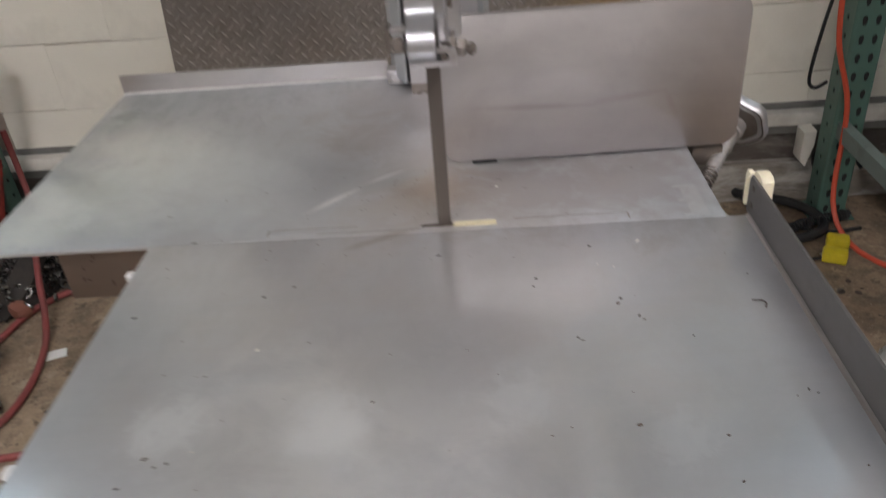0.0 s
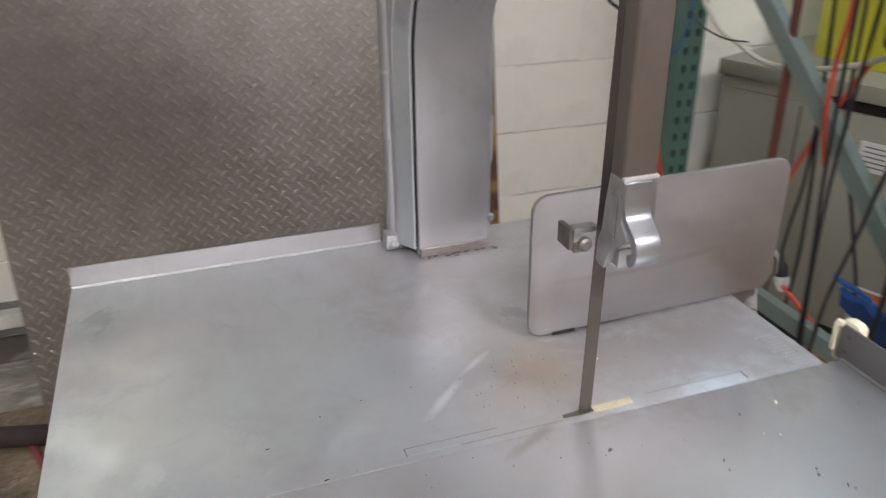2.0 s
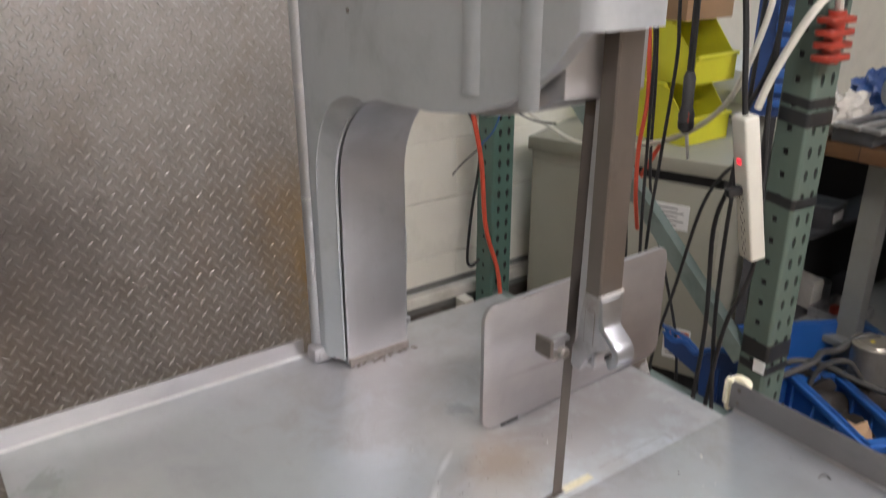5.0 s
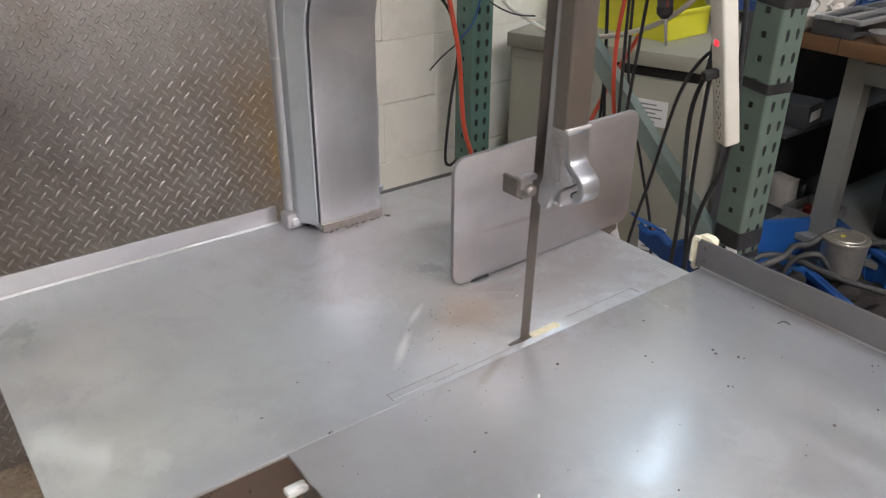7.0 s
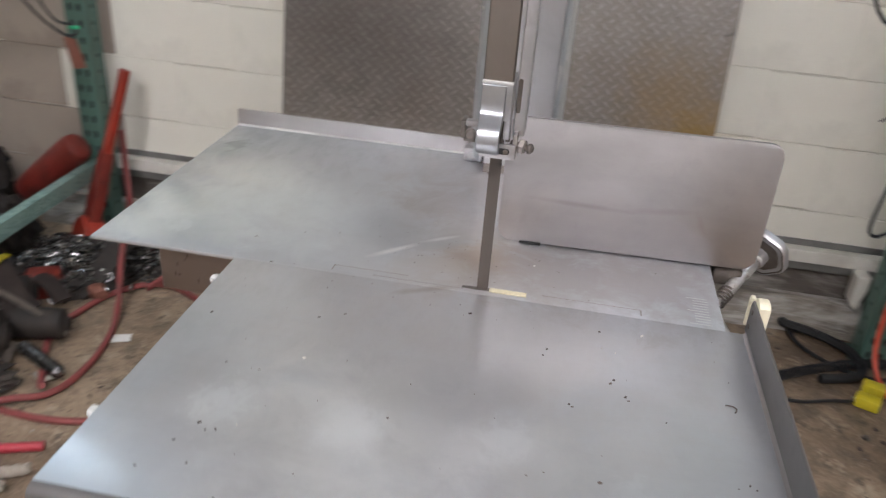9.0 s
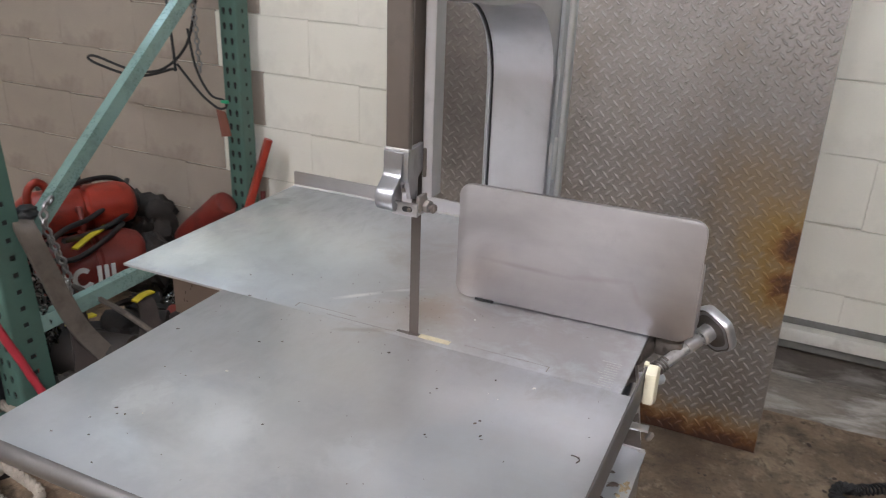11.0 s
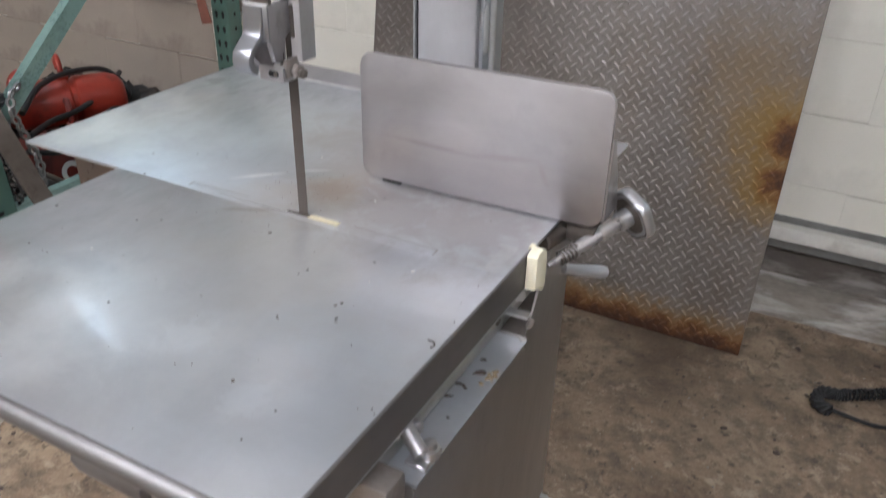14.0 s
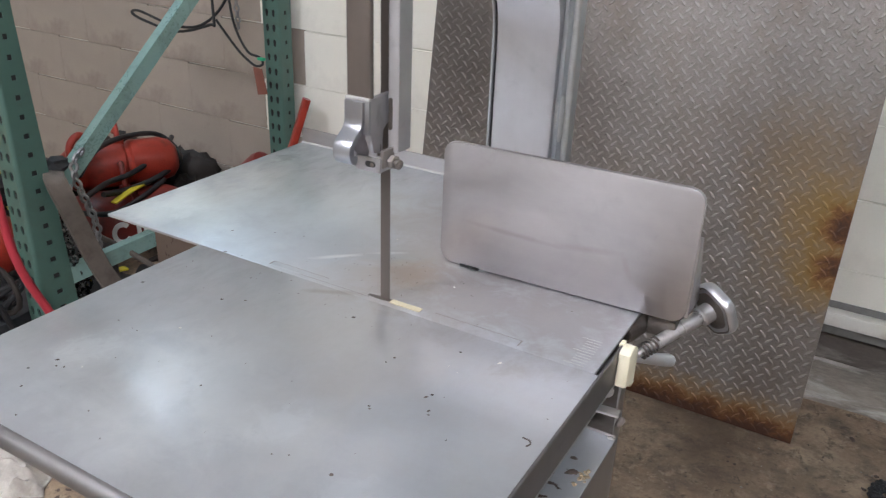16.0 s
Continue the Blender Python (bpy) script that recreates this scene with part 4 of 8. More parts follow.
    # nose of the head with a warning label, open underneath
    nose = prism([(-0.0735, -0.064), (-0.069, -0.074), (-0.058, -0.080), (-0.004, -0.080), (0.008, -0.077), (0.015, -0.068), (0.019, -0.050), (0.024, -0.031), (0.020, -0.031), (0.015, -0.050), (0.011, -0.066), (0.006, -0.073), (-0.005, -0.076), (-0.057, -0.076), (-0.066, -0.071), (-0.0695, -0.064)], "z", 1.363, 1.82)
    part("nose_cover", nose, COVER, saw, "rounded grey nose cover of the head")
    part("head_top", box(-0.07, -0.075, 1.81, 0.014, -0.031, 1.82), COVER, saw)
    part("inner_wall", box(-0.0695, -0.066, 1.50, 0.014, -0.031, 1.504), DARK, saw)
    sign = part("warning_label", box(-0.051, -0.0815, 1.413, 0.001, -0.0802, 1.497, 0.0003, 1), LABEL, saw, "red and white warning label", smooth=False)
    part("print_block", box(-0.043, -0.0821, 1.4245, -0.004, -0.0816, 1.487), LABEL_RED, sign, smooth=False)
    for k in range(3):
        part("print_bar", box(-0.039, -0.0826, 1.431 + 0.017 * k, -0.008, -0.0822, 1.439 + 0.017 * k), LABEL, sign, smooth=False)
    # hinge on the other side
    part("side_panel", box(0.0463, 0.380, T + 0.012, 0.0535, 0.450, 1.70, 0.0015), COVER, saw, "light grey side flange behind the column")
    part("hinge_rod", cyl((0.0560, 0.405, T + 0.012), (0.0560, 0.405, 1.6), 0.0058, 12), WELD, saw, "bright upright hinge rod")
    dome = [(0, 0.002), (0.05, 0.007), (0.1, 0.0088), (0.80, 0.0092), (0.88, 0.0088), (0.95, 0.0066), (1, 0.001)]
    for z in (0.972, 1.272):
        part("hinge_barrel", lathe((0.0492, 0.3888, z), (0.0492, 0.3888, z + 0.076), dome, 18), WELD, saw, "polished domed hinge barrel")
    part("hinge_rivet", lathe((0.0535, 0.381, 0.893), (0.0535, 0.381, 0.905), [(0, 0.002), (0.3, 0.005), (0.8, 0.005), (1, 0.001)], 12), POLISHED, saw)


saw_column()


def saw_guide():
    def lean(z):
        return 0.0020 * (z - T) / 0.28, -0.0045 * (z - T) / 0.28
    rows = []
    for z in (T - 0.06, 1.04, 1.30, 1.75):
        dx, dy = lean(z)
        rows.append([(-0.0064 + dx, -0.0004 + dy, z), (0.0064 + dx, -0.0004 + dy, z), (0.0064 + dx, 0.0004 + dy, z), (-0.0064 + dx, 0.0004 + dy, z)])
    part("blade", rings(rows, bmesh.new()), BLADE, saw, "narrow brown steel band saw blade", smooth=False)
    teeth = bmesh.new()
    for i in range(150):
        z = T - 0.03 + i * 0.006
        dx, dy = lean(z)
        vs = [teeth.verts.new((x + dx, y + dy, w)) for x, y, w in ((-0.0064, -0.0004, z), (-0.0069, 0, z + 0.0012), (-0.0064, -0.0004, z + 0.004), (-0.0064, 0.0004, z), (-0.0064, 0.0004, z + 0.004))]
        teeth.faces.new((vs[0], vs[1], vs[2]))
        teeth.faces.new((vs[3], vs[1], vs[4]))
        teeth.faces.new((vs[0], vs[1], vs[3]))
    tagged(part("blade_teeth", teeth, BLADE, saw, "fine teeth along one blade edge", smooth=False), kind="stuff")
    # guard channel in front of the blade: a broad front, a deep flange and a shallow one
    ch = prism([(-0.0148, -0.0510), (-0.0133, -0.0525), (0.0137, -0.0525), (0.0152, -0.0510), (0.0152, -0.0462), (0.0132, -0.0462), (0.0132, -0.0503), (-0.0128, -0.0503), (-0.0128, -0.0345), (-0.0148, -0.0345)], "z", 1.1165, 1.56)
    part("blade_guard", ch, STEEL_POST, saw, "dull brown steel blade guard channel")
    bar = prism([(0.0165, -0.0205), (0.0180, -0.0220), (0.0270, -0.0200), (0.0285, -0.0185), (0.0290, 0.0045), (0.0165, 0.0045)], "z", 1.058, 1.56)
    bar = part("guide_bar", bar, STEEL_COLUMN, saw, "grey upright guide bar beside the blade")
    part("bar_slot", prism(round_outline(0.0178, 1.083, 0.0222, 1.118, 0.002, 3), "y", -0.0226, -0.0210), GREASE, bar, "dark slot in the guide bar")
    # cast guide body: two cheeks, a polished front and a shelf that carries the guard
    cheek = [(-0.0335, 1.1205), (-0.0510, 1.1205), (-0.0528, 1.119), (-0.0535, 1.098), (-0.0540, 1.0875), (-0.0620, 1.0800), (-0.0660, 1.0735), (-0.0610, 1.0690), (-0.0517, 1.0651), (-0.0455, 1.0600), (-0.0405, 1.0510), (-0.0351, 1.0368), (-0.0257, 1.0361), (-0.0213, 1.0396), (-0.0223, 1.0581), (-0.0290, 1.0690), (-0.0300, 1.0935)]
    body = part("guide_body", prism(cheek, "x", -0.0152, -0.0085, 0.0010), CAST, saw, "cast metal blade guide body")
    part("cheek", prism([(-0.0150, 1.1225), (-0.0510, 1.1215), (-0.0525, 1.119), (-0.0528, 1.085), (-0.0470, 1.0620), (-0.0300, 1.0580), (-0.0300, 1.0843), (-0.0150, 1.0937)], "x", 0.0095, 0.0157, 0.0008), CAST, body, "far cheek of the guide body")
    part("front", box(-0.0150, -0.0545, 1.0830, 0.0155, -0.0510, 1.1205, 0.0010), POLISHED, body, "polished front of the guide body")
    part("guide_top", box(-0.0154, -0.0552, 1.1190, 0.0159, -0.0505, 1.1222, 0.0010, 2), WELD, body, "bright top lip of the guide")
    part("shelf", box(-0.0085, -0.0510, 1.1110, 0.0095, -0.0360, 1.1163, 0.0005, 1), CAST, body)
    part("side_inset", prism(round_outline(-0.0490, 1.0695, -0.0365, 1.1050, 0.0012, 2), "x", -0.0156, -0.0150), GREASE_LIGHT, body, "let in side plate")
    inset = prism([(-0.0482, 1.0703), (-0.0373, 1.0703), (-0.0373, 1.1042), (-0.0482, 1.1042)], "x", -0.0159, -0.0151)
    part("inset_face", inset, CAST, body)
    part("apron", box(-0.0085, -0.0465, 1.0405, 0.0235, -0.0425, 1.0565, 0.0010), CAST, body, "slotted front apron of the guide")
    part("apron_slot", prism(round_outline(0.0045, 1.0460, 0.0175, 1.0525, 0.003, 4), "y", -0.0472, -0.0464), DARK, body)
    part("apron_screw", cyl((0.0135, -0.0478, 1.0490), (0.0135, -0.0466, 1.0490), 0.0028, 12, soft=0.0006), GREASE, body)
    part("apron_floor", box(-0.0085, -0.0425, 1.0405, 0.0235, -0.0220, 1.0440, 0.0008, 1), CAST, body)
    # curled polished thumb lever
    path = [(-0.0550, 1.1180), (-0.0552, 1.1060), (-0.0556, 1.0965), (-0.0585, 1.0890), (-0.0660, 1.0820), (-0.0732, 1.0755), (-0.0756, 1.0675), (-0.0725, 1.0602), (-0.0670, 1.0575)]
    pts = [Vector((-0.0028, y, z)) for y, z in path]
    sp = spline(pts, 8)
    bm = bmesh.new()
    rs = []
    for i, p in enumerate(sp):
        way = (sp[min(i + 1, len(sp) - 1)] - sp[max(i - 1, 0)]).normalized()
        nrm = Vector((0, -way.z, way.y))
        s = i / (len(sp) - 1)
        th, wd = 0.0021 + 0.0030 * s, 0.0122 - 0.0008 * s
        rs.append([p + Vector((a * wd, 0, 0)) + nrm * (b * th) for a, b in ((-1, -0.5), (-0.93, -0.9), (-0.8, -1), (0.8, -1), (0.93, -0.9), (1, -0.5), (1, 0.5), (0.93, 0.9), (0.8, 1), (-0.8, 1), (-0.93, 0.9), (-1, 0.5))])
    part("thumb_lever", rings(rs, bm), POLISHED, saw, "polished curled thumb lever")
    # guide block with its bolt, and the clamp bolt on the other side
    part("guide_block", box(-0.038, -0.016, 1.047, -0.0330, 0.006, 1.066, 0.0012), GREASE, saw, "small cast guide block")
    part("block_arm", box(-0.0332, -0.016, 1.0610, -0.0120, -0.006, 1.0665, 0.0010), CAST, saw, "arm of the guide block")
    part("block_foot", box(-0.0340, -0.018, 1.0445, -0.0200, -0.004, 1.0480, 0.0010, 1), GREASE_LIGHT, saw)
    part("block_bolt", lathe((-0.0265, -0.0265, 1.0545), (-0.0265, -0.0165, 1.0545), [(0, 0.004), (0.2, 0.0060), (0.7, 0.0060), (0.72, 0.0035), (1, 0.0035)], 16), GREASE_LIGHT, saw, "greasy bolt head")
    part("bolt", cyl((0.0160, -0.0250, 1.0515), (0.0405, -0.0311, 1.0490), 0.0036, 14, soft=0.001), GREASE, saw, "greasy clamp bolt")
    part("nut", lathe((0.0255, -0.0274, 1.0505), (0.0320, -0.0290, 1.0499), [(0, 0.0068), (0.15, 0.0080), (0.85, 0.0080), (1, 0.0068)], 6), GREASE_LIGHT, saw, "worn hexagon nut")
    part("nut", lathe((0.0345, -0.0296, 1.0496), (0.0390, -0.0307, 1.0491), [(0, 0.0045), (0.2, 0.0056), (0.8, 0.0056), (1, 0.0045)], 12), GREASE, saw)
    part("clamp_plate", box(0.0190, -0.0400, 1.0440, 0.0235, -0.0180, 1.0640, 0.0010), GREASE_LIGHT, saw, "square clamp plate")
    part("small_screw", cyl((0.0135, -0.034, 1.0560), (0.0135, -0.034, 1.0690), 0.0024, 10), GREASE, saw)


saw_guide()


def gauge():
    bm = prism(round_outline(0.0, T + 0.003, 0.329, T + 0.171, 0.017, 7), "y", -0.003, 0.003, 0.0012)
    m = pose(0, 0.1355, 0, 0, 0, 1.6)
    bmesh.ops.transform(bm, matrix=m, verts=bm.verts)
    part("gauge_plate", bm, STEEL_PLATE, saw, "brushed stainless gauge plate with rounded corners")
    part("slide_shoe", box(0.030, 0.1325, T + 0.0004, 0.058, 0.16, T + 0.0040, 0.0005, 1), DARK, saw, "greasy slide shoe under the plate")
    part("rear_bracket", box(0.06, 0.147, T + 0.0005, 0.30, 0.165, T + 0.014, 0.002), CAST, saw)
    part("rear_web", prism([(0.147, T + 0.01), (0.20, T + 0.01), (0.185, T + 0.05), (0.158, T + 0.11), (0.147, T + 0.115)], "x", 0.325, 0.331, 0.001), CAST, saw, "cast bracket behind the gauge plate")
    # adjusting shaft and knob
    a, b = Vector((0.282, 0.105, 0.818)), Vector((0.350, 0.203, 0.862))
    way = (b - a).normalized()
    part("shaft", lathe(a, b, [(0, 0.003), (0.12, 0.005), (0.30, 0.006), (0.31, 0.0080), (0.60, 0.0080), (0.61, 0.0092), (0.80, 0.0092), (0.81, 0.0086), (1, 0.0086)], 18), SHAFT, saw, "worn steel adjusting shaft")
    lumps = bmesh.new()
    for k, u in enumerate((0.36, 0.41, 0.47, 0.53, 0.585, 0.60, 0.805)):
        side = basis(way) @ Vector((0.0076 * math.cos(1.9 + 0.5 * (k % 3)), 0.0076 * math.sin(1.9 + 0.5 * (k % 3)), 0))
        blob(a.lerp(b, u) + side, (0.0034, 0.0028, 0.0024), k, 0.5, 2, lumps)
    tagged(part("grease_lump", lumps, CRUMB, saw, "dark hardened grease on the shaft"), kind="stuff")
    sp = [a.lerp(b, 0.12 + 0.20 * i / 60) + basis(way) @ Vector((0.0085 * math.cos(i * 0.52), 0.0085 * math.sin(i * 0.52), 0)) for i in range(61)]
    part("spring", tube(sp, 0.0015, 6, 1), GREASE, saw, "dark coil spring")
    part("guide_tube", cyl((0.262, 0.125, 0.835), (0.280, 0.185, 0.840), 0.014, 18, soft=0.002), GREASE, saw, "dark greasy guide tube")
    part("clamp_block", box(0.284, 0.150, 0.832, 0.320, 0.190, 0.857, 0.004), GREASE, saw)
    c = b + way * 0.004
    mm = basis(way)
    def lobed(profile, n=60):
        bm, rows = bmesh.new(), []
        for d, r in profile:
            wave = [1 + (0.040 * math.cos(6 * 2 * math.pi * i / n) if r > 0.025 else 0) for i in range(n)]
            rows.append([c + way * d + mm @ Vector((r * wave[i] * math.cos(2 * math.pi * i / n), r * wave[i] * math.sin(2 * math.pi * i / n), 0)) for i in range(n)])
        return rings(rows, bm)

    knob = part("hand_knob", lobed([(-0.0090, 0.0318), (-0.0097, 0.0330), (-0.0075, 0.0350), (-0.001, 0.0355), (0.004, 0.0335), (0.007, 0.0270), (0.0085, 0.010)]), KNOB, saw, "lobed cast aluminium hand knob")
    # the hollow's shade is put into a darker, greasy material
    part("knob_hollow", lobed([(-0.0105, 0.0118), (-0.0092, 0.0160), (-0.0089, 0.0300), (-0.0096, 0.0326), (-0.0080, 0.0326)]), GREASE, knob, "greasy hollow of the knob, darkened with its shade")
    part("hub", cyl(b - way * 0.022, b + way * 0.006, 0.0125, 18, soft=0.002), KNOB, saw)
    # grey lock lever lower down
    p, q = Vector((0.228, 0.336, 0.679)), Vector((0.270, 0.436, 0.633))
    part("lock_lever", lathe(p, q, [(0, 0.0072), (0.05, 0.0085), (0.5, 0.0098), (0.86, 0.0112), (0.94, 0.0102), (0.98, 0.0070), (1, 0.002)], 18), GREY_HANDLE, saw, "grey plastic lock lever")
    part("lever_rod", cyl((0.15, 0.20, 0.72), p, 0.006, 10), GALV, saw)


gauge()


def saw_base():
    body = part("base_cabinet", prism([(-0.02, -0.276), (0.3145, -0.276), (0.3145, -0.045), (0.197, 0.458), (-0.02, 0.458)], "z", 0.04, 0.808, 0.005), STEEL_BODY, saw, "smudged stainless base cabinet")
    for k in range(3):
        z = 0.545 - 0.019 * k
        part("louvre", prism([(0.3138, z), (0.3195, z + 0.004), (0.3195, z + 0.008), (0.3138, z + 0.013)], "y", -0.20, -0.05), STEEL_BODY, body)
    # drip tray with an upturned back, a rolled outer lip and a bright corner
    tray = part("tray", prism([(0.2715, 0.809), (0.3165, 0.809), (0.3175, 0.8105), (0.3172, 0.8128), (0.3155, 0.8130), (0.2745, 0.8122), (0.2735, 0.8135), (0.2735, 0.842), (0.2715, 0.842)], "y", -0.276, -0.043), STEEL_TABLE, saw, "greasy drip tray ledge")
    part("tray_corner", blob((0.3125, -0.0455, 0.8133), (0.0042, 0.0028, 0.0016), 5, 0.25, 2), WELD, tray, "bright worn corner of the tray")
    part("tray_end", box(0.272, -0.0425, 0.800, 0.316, -0.0405, 0.8145, 0.0006, 1), STEEL_BODY, tray, "turned up end of the tray")
    part("top_plate", prism([(0.0, -0.040), (0.312, -0.040), (0.196, 0.40), (0.0, 0.40)], "z", 0.8085, 0.8125), GREASE, saw, "greasy dark top of the base cabinet")
    part("lower_housing", box(-0.085, -0.03, 0.06, 0.062, 0.46, T - 0.0045, 0.01), STEEL_BODY, saw, "stainless lower wheel housing")
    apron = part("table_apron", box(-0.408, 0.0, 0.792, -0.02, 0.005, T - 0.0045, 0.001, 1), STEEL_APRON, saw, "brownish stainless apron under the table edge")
    rng = random.Random(8)
    for i in range(7):
        x, z = rng.uniform(-0.39, -0.305), rng.uniform(0.806, 0.845)
        part("drip", blob((x, 0.0, z), (rng.uniform(0.0008, 0.002), 0.0004, rng.uniform(0.001, 0.0045)), i, 0.4, 1), CRUMB, apron)
    part("table_bracket", box(-0.30, 0.186, 0.70, -0.086, 0.24, T - 0.0045, 0.004), STEEL_BODY, saw)
    part("rail", cyl((0.275, -0.30, 0.818), (0.275, 0.06, 0.818), 0.010, 16), GALV, saw, "round steel slide rail")
    part("rail", cyl((-0.20, -0.30, 0.818), (-0.20, 0.06, 0.818), 0.010, 16), GALV, saw)
    part("cross_arm", box(-0.22, -0.10, 0.79, 0.0, -0.06, 0.812, 0.003), STEEL_BODY, saw)
    part("cross_arm", box(-0.22, 0.02, 0.79, 0.0, 0.05, 0.812, 0.003), STEEL_BODY, saw)
    part("end_bracket", box(0.240, -0.312, 0.795, 0.311, -0.281, 0.832, 0.004), GREASE_LIGHT, saw, "cast end bracket of the rail")
    part("stop_tab", turned_box(0.2935, -0.0430, 0.8405, 0.8435, 0.046, 0.0125, 4, 0.0008), GALV, saw, "flat bright stop tab")
    part("tab_screw", lathe((0.3165, -0.0435, 0.830), (0.3215, -0.0435, 0.840), [(0, 0.0028), (0.3, 0.0038), (0.8, 0.0036), (1, 0.002)], 12), GREASE_LIGHT, saw)
    part("tab_post", box(0.276, -0.048, 0.8125, 0.284, -0.038, 0.8404, 0.001, 1), GREASE, saw, "dark post under the stop tab")
    part("pivot_arm", tube([(0.276, -0.240, 0.846), (0.286, -0.245, 0.842), (0.2945, -0.249, 0.837), (0.304, -0.2535, 0.832), (0.3110, -0.2567, 0.828)], 0.0075, 14), CAST, saw, "cast pivot arm on the rail")
    part("pivot_plate", box(0.296, -0.261, 0.8130, 0.3165, -0.230, 0.8175, 0.001, 1), CAST, saw)
    part("pivot_nut", lathe((0.3115, -0.2430, 0.8170), (0.3115, -0.2430, 0.833), [(0, 0.0088), (0.55, 0.0088), (0.6, 0.0068), (0.9, 0.0058), (1, 0.002)], 18), GALV, saw, "domed pivot nut")
    part("pivot_boss", blob((0.2850, -0.224, 0.821), (0.0085, 0.0085, 0.008), 3, 0.15, 3), CAST, saw)
    part("latch_knob", lathe((0.316, -0.2825, 0.795), (0.306, -0.290, 0.764), [(0, 0.006), (0.08, 0.0105), (0.3, 0.0110), (0.5, 0.0075), (0.85, 0.0065), (1, 0.004)], 16), POLISHED, saw, "worn latch knob")
    part("pull_rod", tube([(0.292, -0.010, 0.842), (0.284, 0.015, 0.838), (0.280, 0.05, 0.835)], 0.007, 10), GALV, saw)
    rng = random.Random(3)
    crumbs = bmesh.new()
    for x, y, rx, ry, turn in ((0.2985, -0.1160, 0.0056, 0.0036, 20), (0.2945, -0.1190, 0.0030, 0.0020, 70), (0.2860, -0.1420, 0.0085, 0.0016, 12), (0.2800, -0.1330, 0.0050, 0.0016, 60), (0.2950, -0.1440, 0.0030, 0.0012, -20), (0.2840, -0.1640, 0.0060, 0.0022, 25), (0.2915, -0.0960, 0.0036, 0.0022, 0), (0.3010, -0.1900, 0.0016, 0.0010, 0), (0.3040, -0.1300, 0.0018, 0.0012, 30)):
        blob((x, y, 0.8131), (rx, ry, 0.0005), int(x * 1e4), 0.9, 2, crumbs, turn, 1.7)
    tagged(part("tray_scrap", crumbs, CRUMB, saw, "dried dark scraps in the tray"), kind="stuff")
    lump = bmesh.new()
    for i in range(16):
        blob((0.3085 + rng.gauss(0, 0.0028), -0.1180 + rng.gauss(0, 0.0065), 0.8133), (rng.uniform(0.0012, 0.003), rng.uniform(0.001, 0.002), 0.0007), i, 0.8, 2, lump, rng.uniform(0, 180), 1.7)
    tagged(part("tray_scrap", lump, surface("tan_dried_scrap", (0.34, 0.27, 0.17), 0.8, 0, 0.3, 60, 300, 0.2), saw, "tan dried scraps in the tray"), kind="stuff")
    for x, y in ((0.02, -0.22), (0.255, -0.22), (0.02, 0.04), (0.255, 0.04), (0.0, 0.40)):
        part("foot", lathe((x, y, 0.0), (x, y, 0.062), [(0, 0.035), (0.2, 0.034), (0.5, 0.016), (1, 0.014)], 16), GALV, saw)
    part("rear_leg", prism([(0.36, 0.0), (0.50, 0.0), (0.49, 0.03), (0.45, 0.07), (0.42, 0.11), (0.38, 0.11)], "x", 0.16, 0.225, 0.006), WELD, saw, "pale cast rear foot")


saw_base()


# ---- pallet racks ----
def holed_face(bm, o, u, w, z0, z1, pitch, cols, hole, inward, thick=0.0025):
    """A steel strip with punched holes: w wide along u from o, real openings with an edge."""
    o, u, inward = Vector(o), Vector(u), Vector(inward)
    n = int((z1 - z0) / pitch)
    cw = w / cols
    for j in range(n):
        for c in range(cols):
            a, b = z0 + j * pitch, z0 + (j + 1) * pitch
            l, r = c * cw, (c + 1) * cw
            mx, mz = (l + r) / 2, (a + b) / 2
            outer = [(l, a), (mx, a), (r, a), (r, mz), (r, b), (mx, b), (l, b), (l, mz)]
            inner = [(mx + du, mz + dz) for du, dz in hole]
            ov = [bm.verts.new(o + u * p + Vector((0, 0, q))) for p, q in outer]
            iv = [bm.verts.new(o + u * p + Vector((0, 0, q))) for p, q in inner]
            bv = [bm.verts.new(v.co + inward * thick) for v in iv]
            for k in range(8):
                m = (k + 1) % 8
                bm.faces.new((ov[k], ov[m], iv[m], iv[k]))
                bm.faces.new((iv[k], iv[m], bv[m], bv[k]))


SQUARE = [(-0.006, -0.007), (0, -0.007), (0.006, -0.007), (0.006, 0), (0.006, 0.007), (0, 0.007), (-0.006, 0.007), (-0.006, 0)]
TEAR = [(-0.0048, -0.011), (0, -0.0135), (0.0048, -0.011), (0.0075, 0.003), (0.006, 0.010), (0, 0.0135), (-0.006, 0.010), (-0.0075, 0.003)]


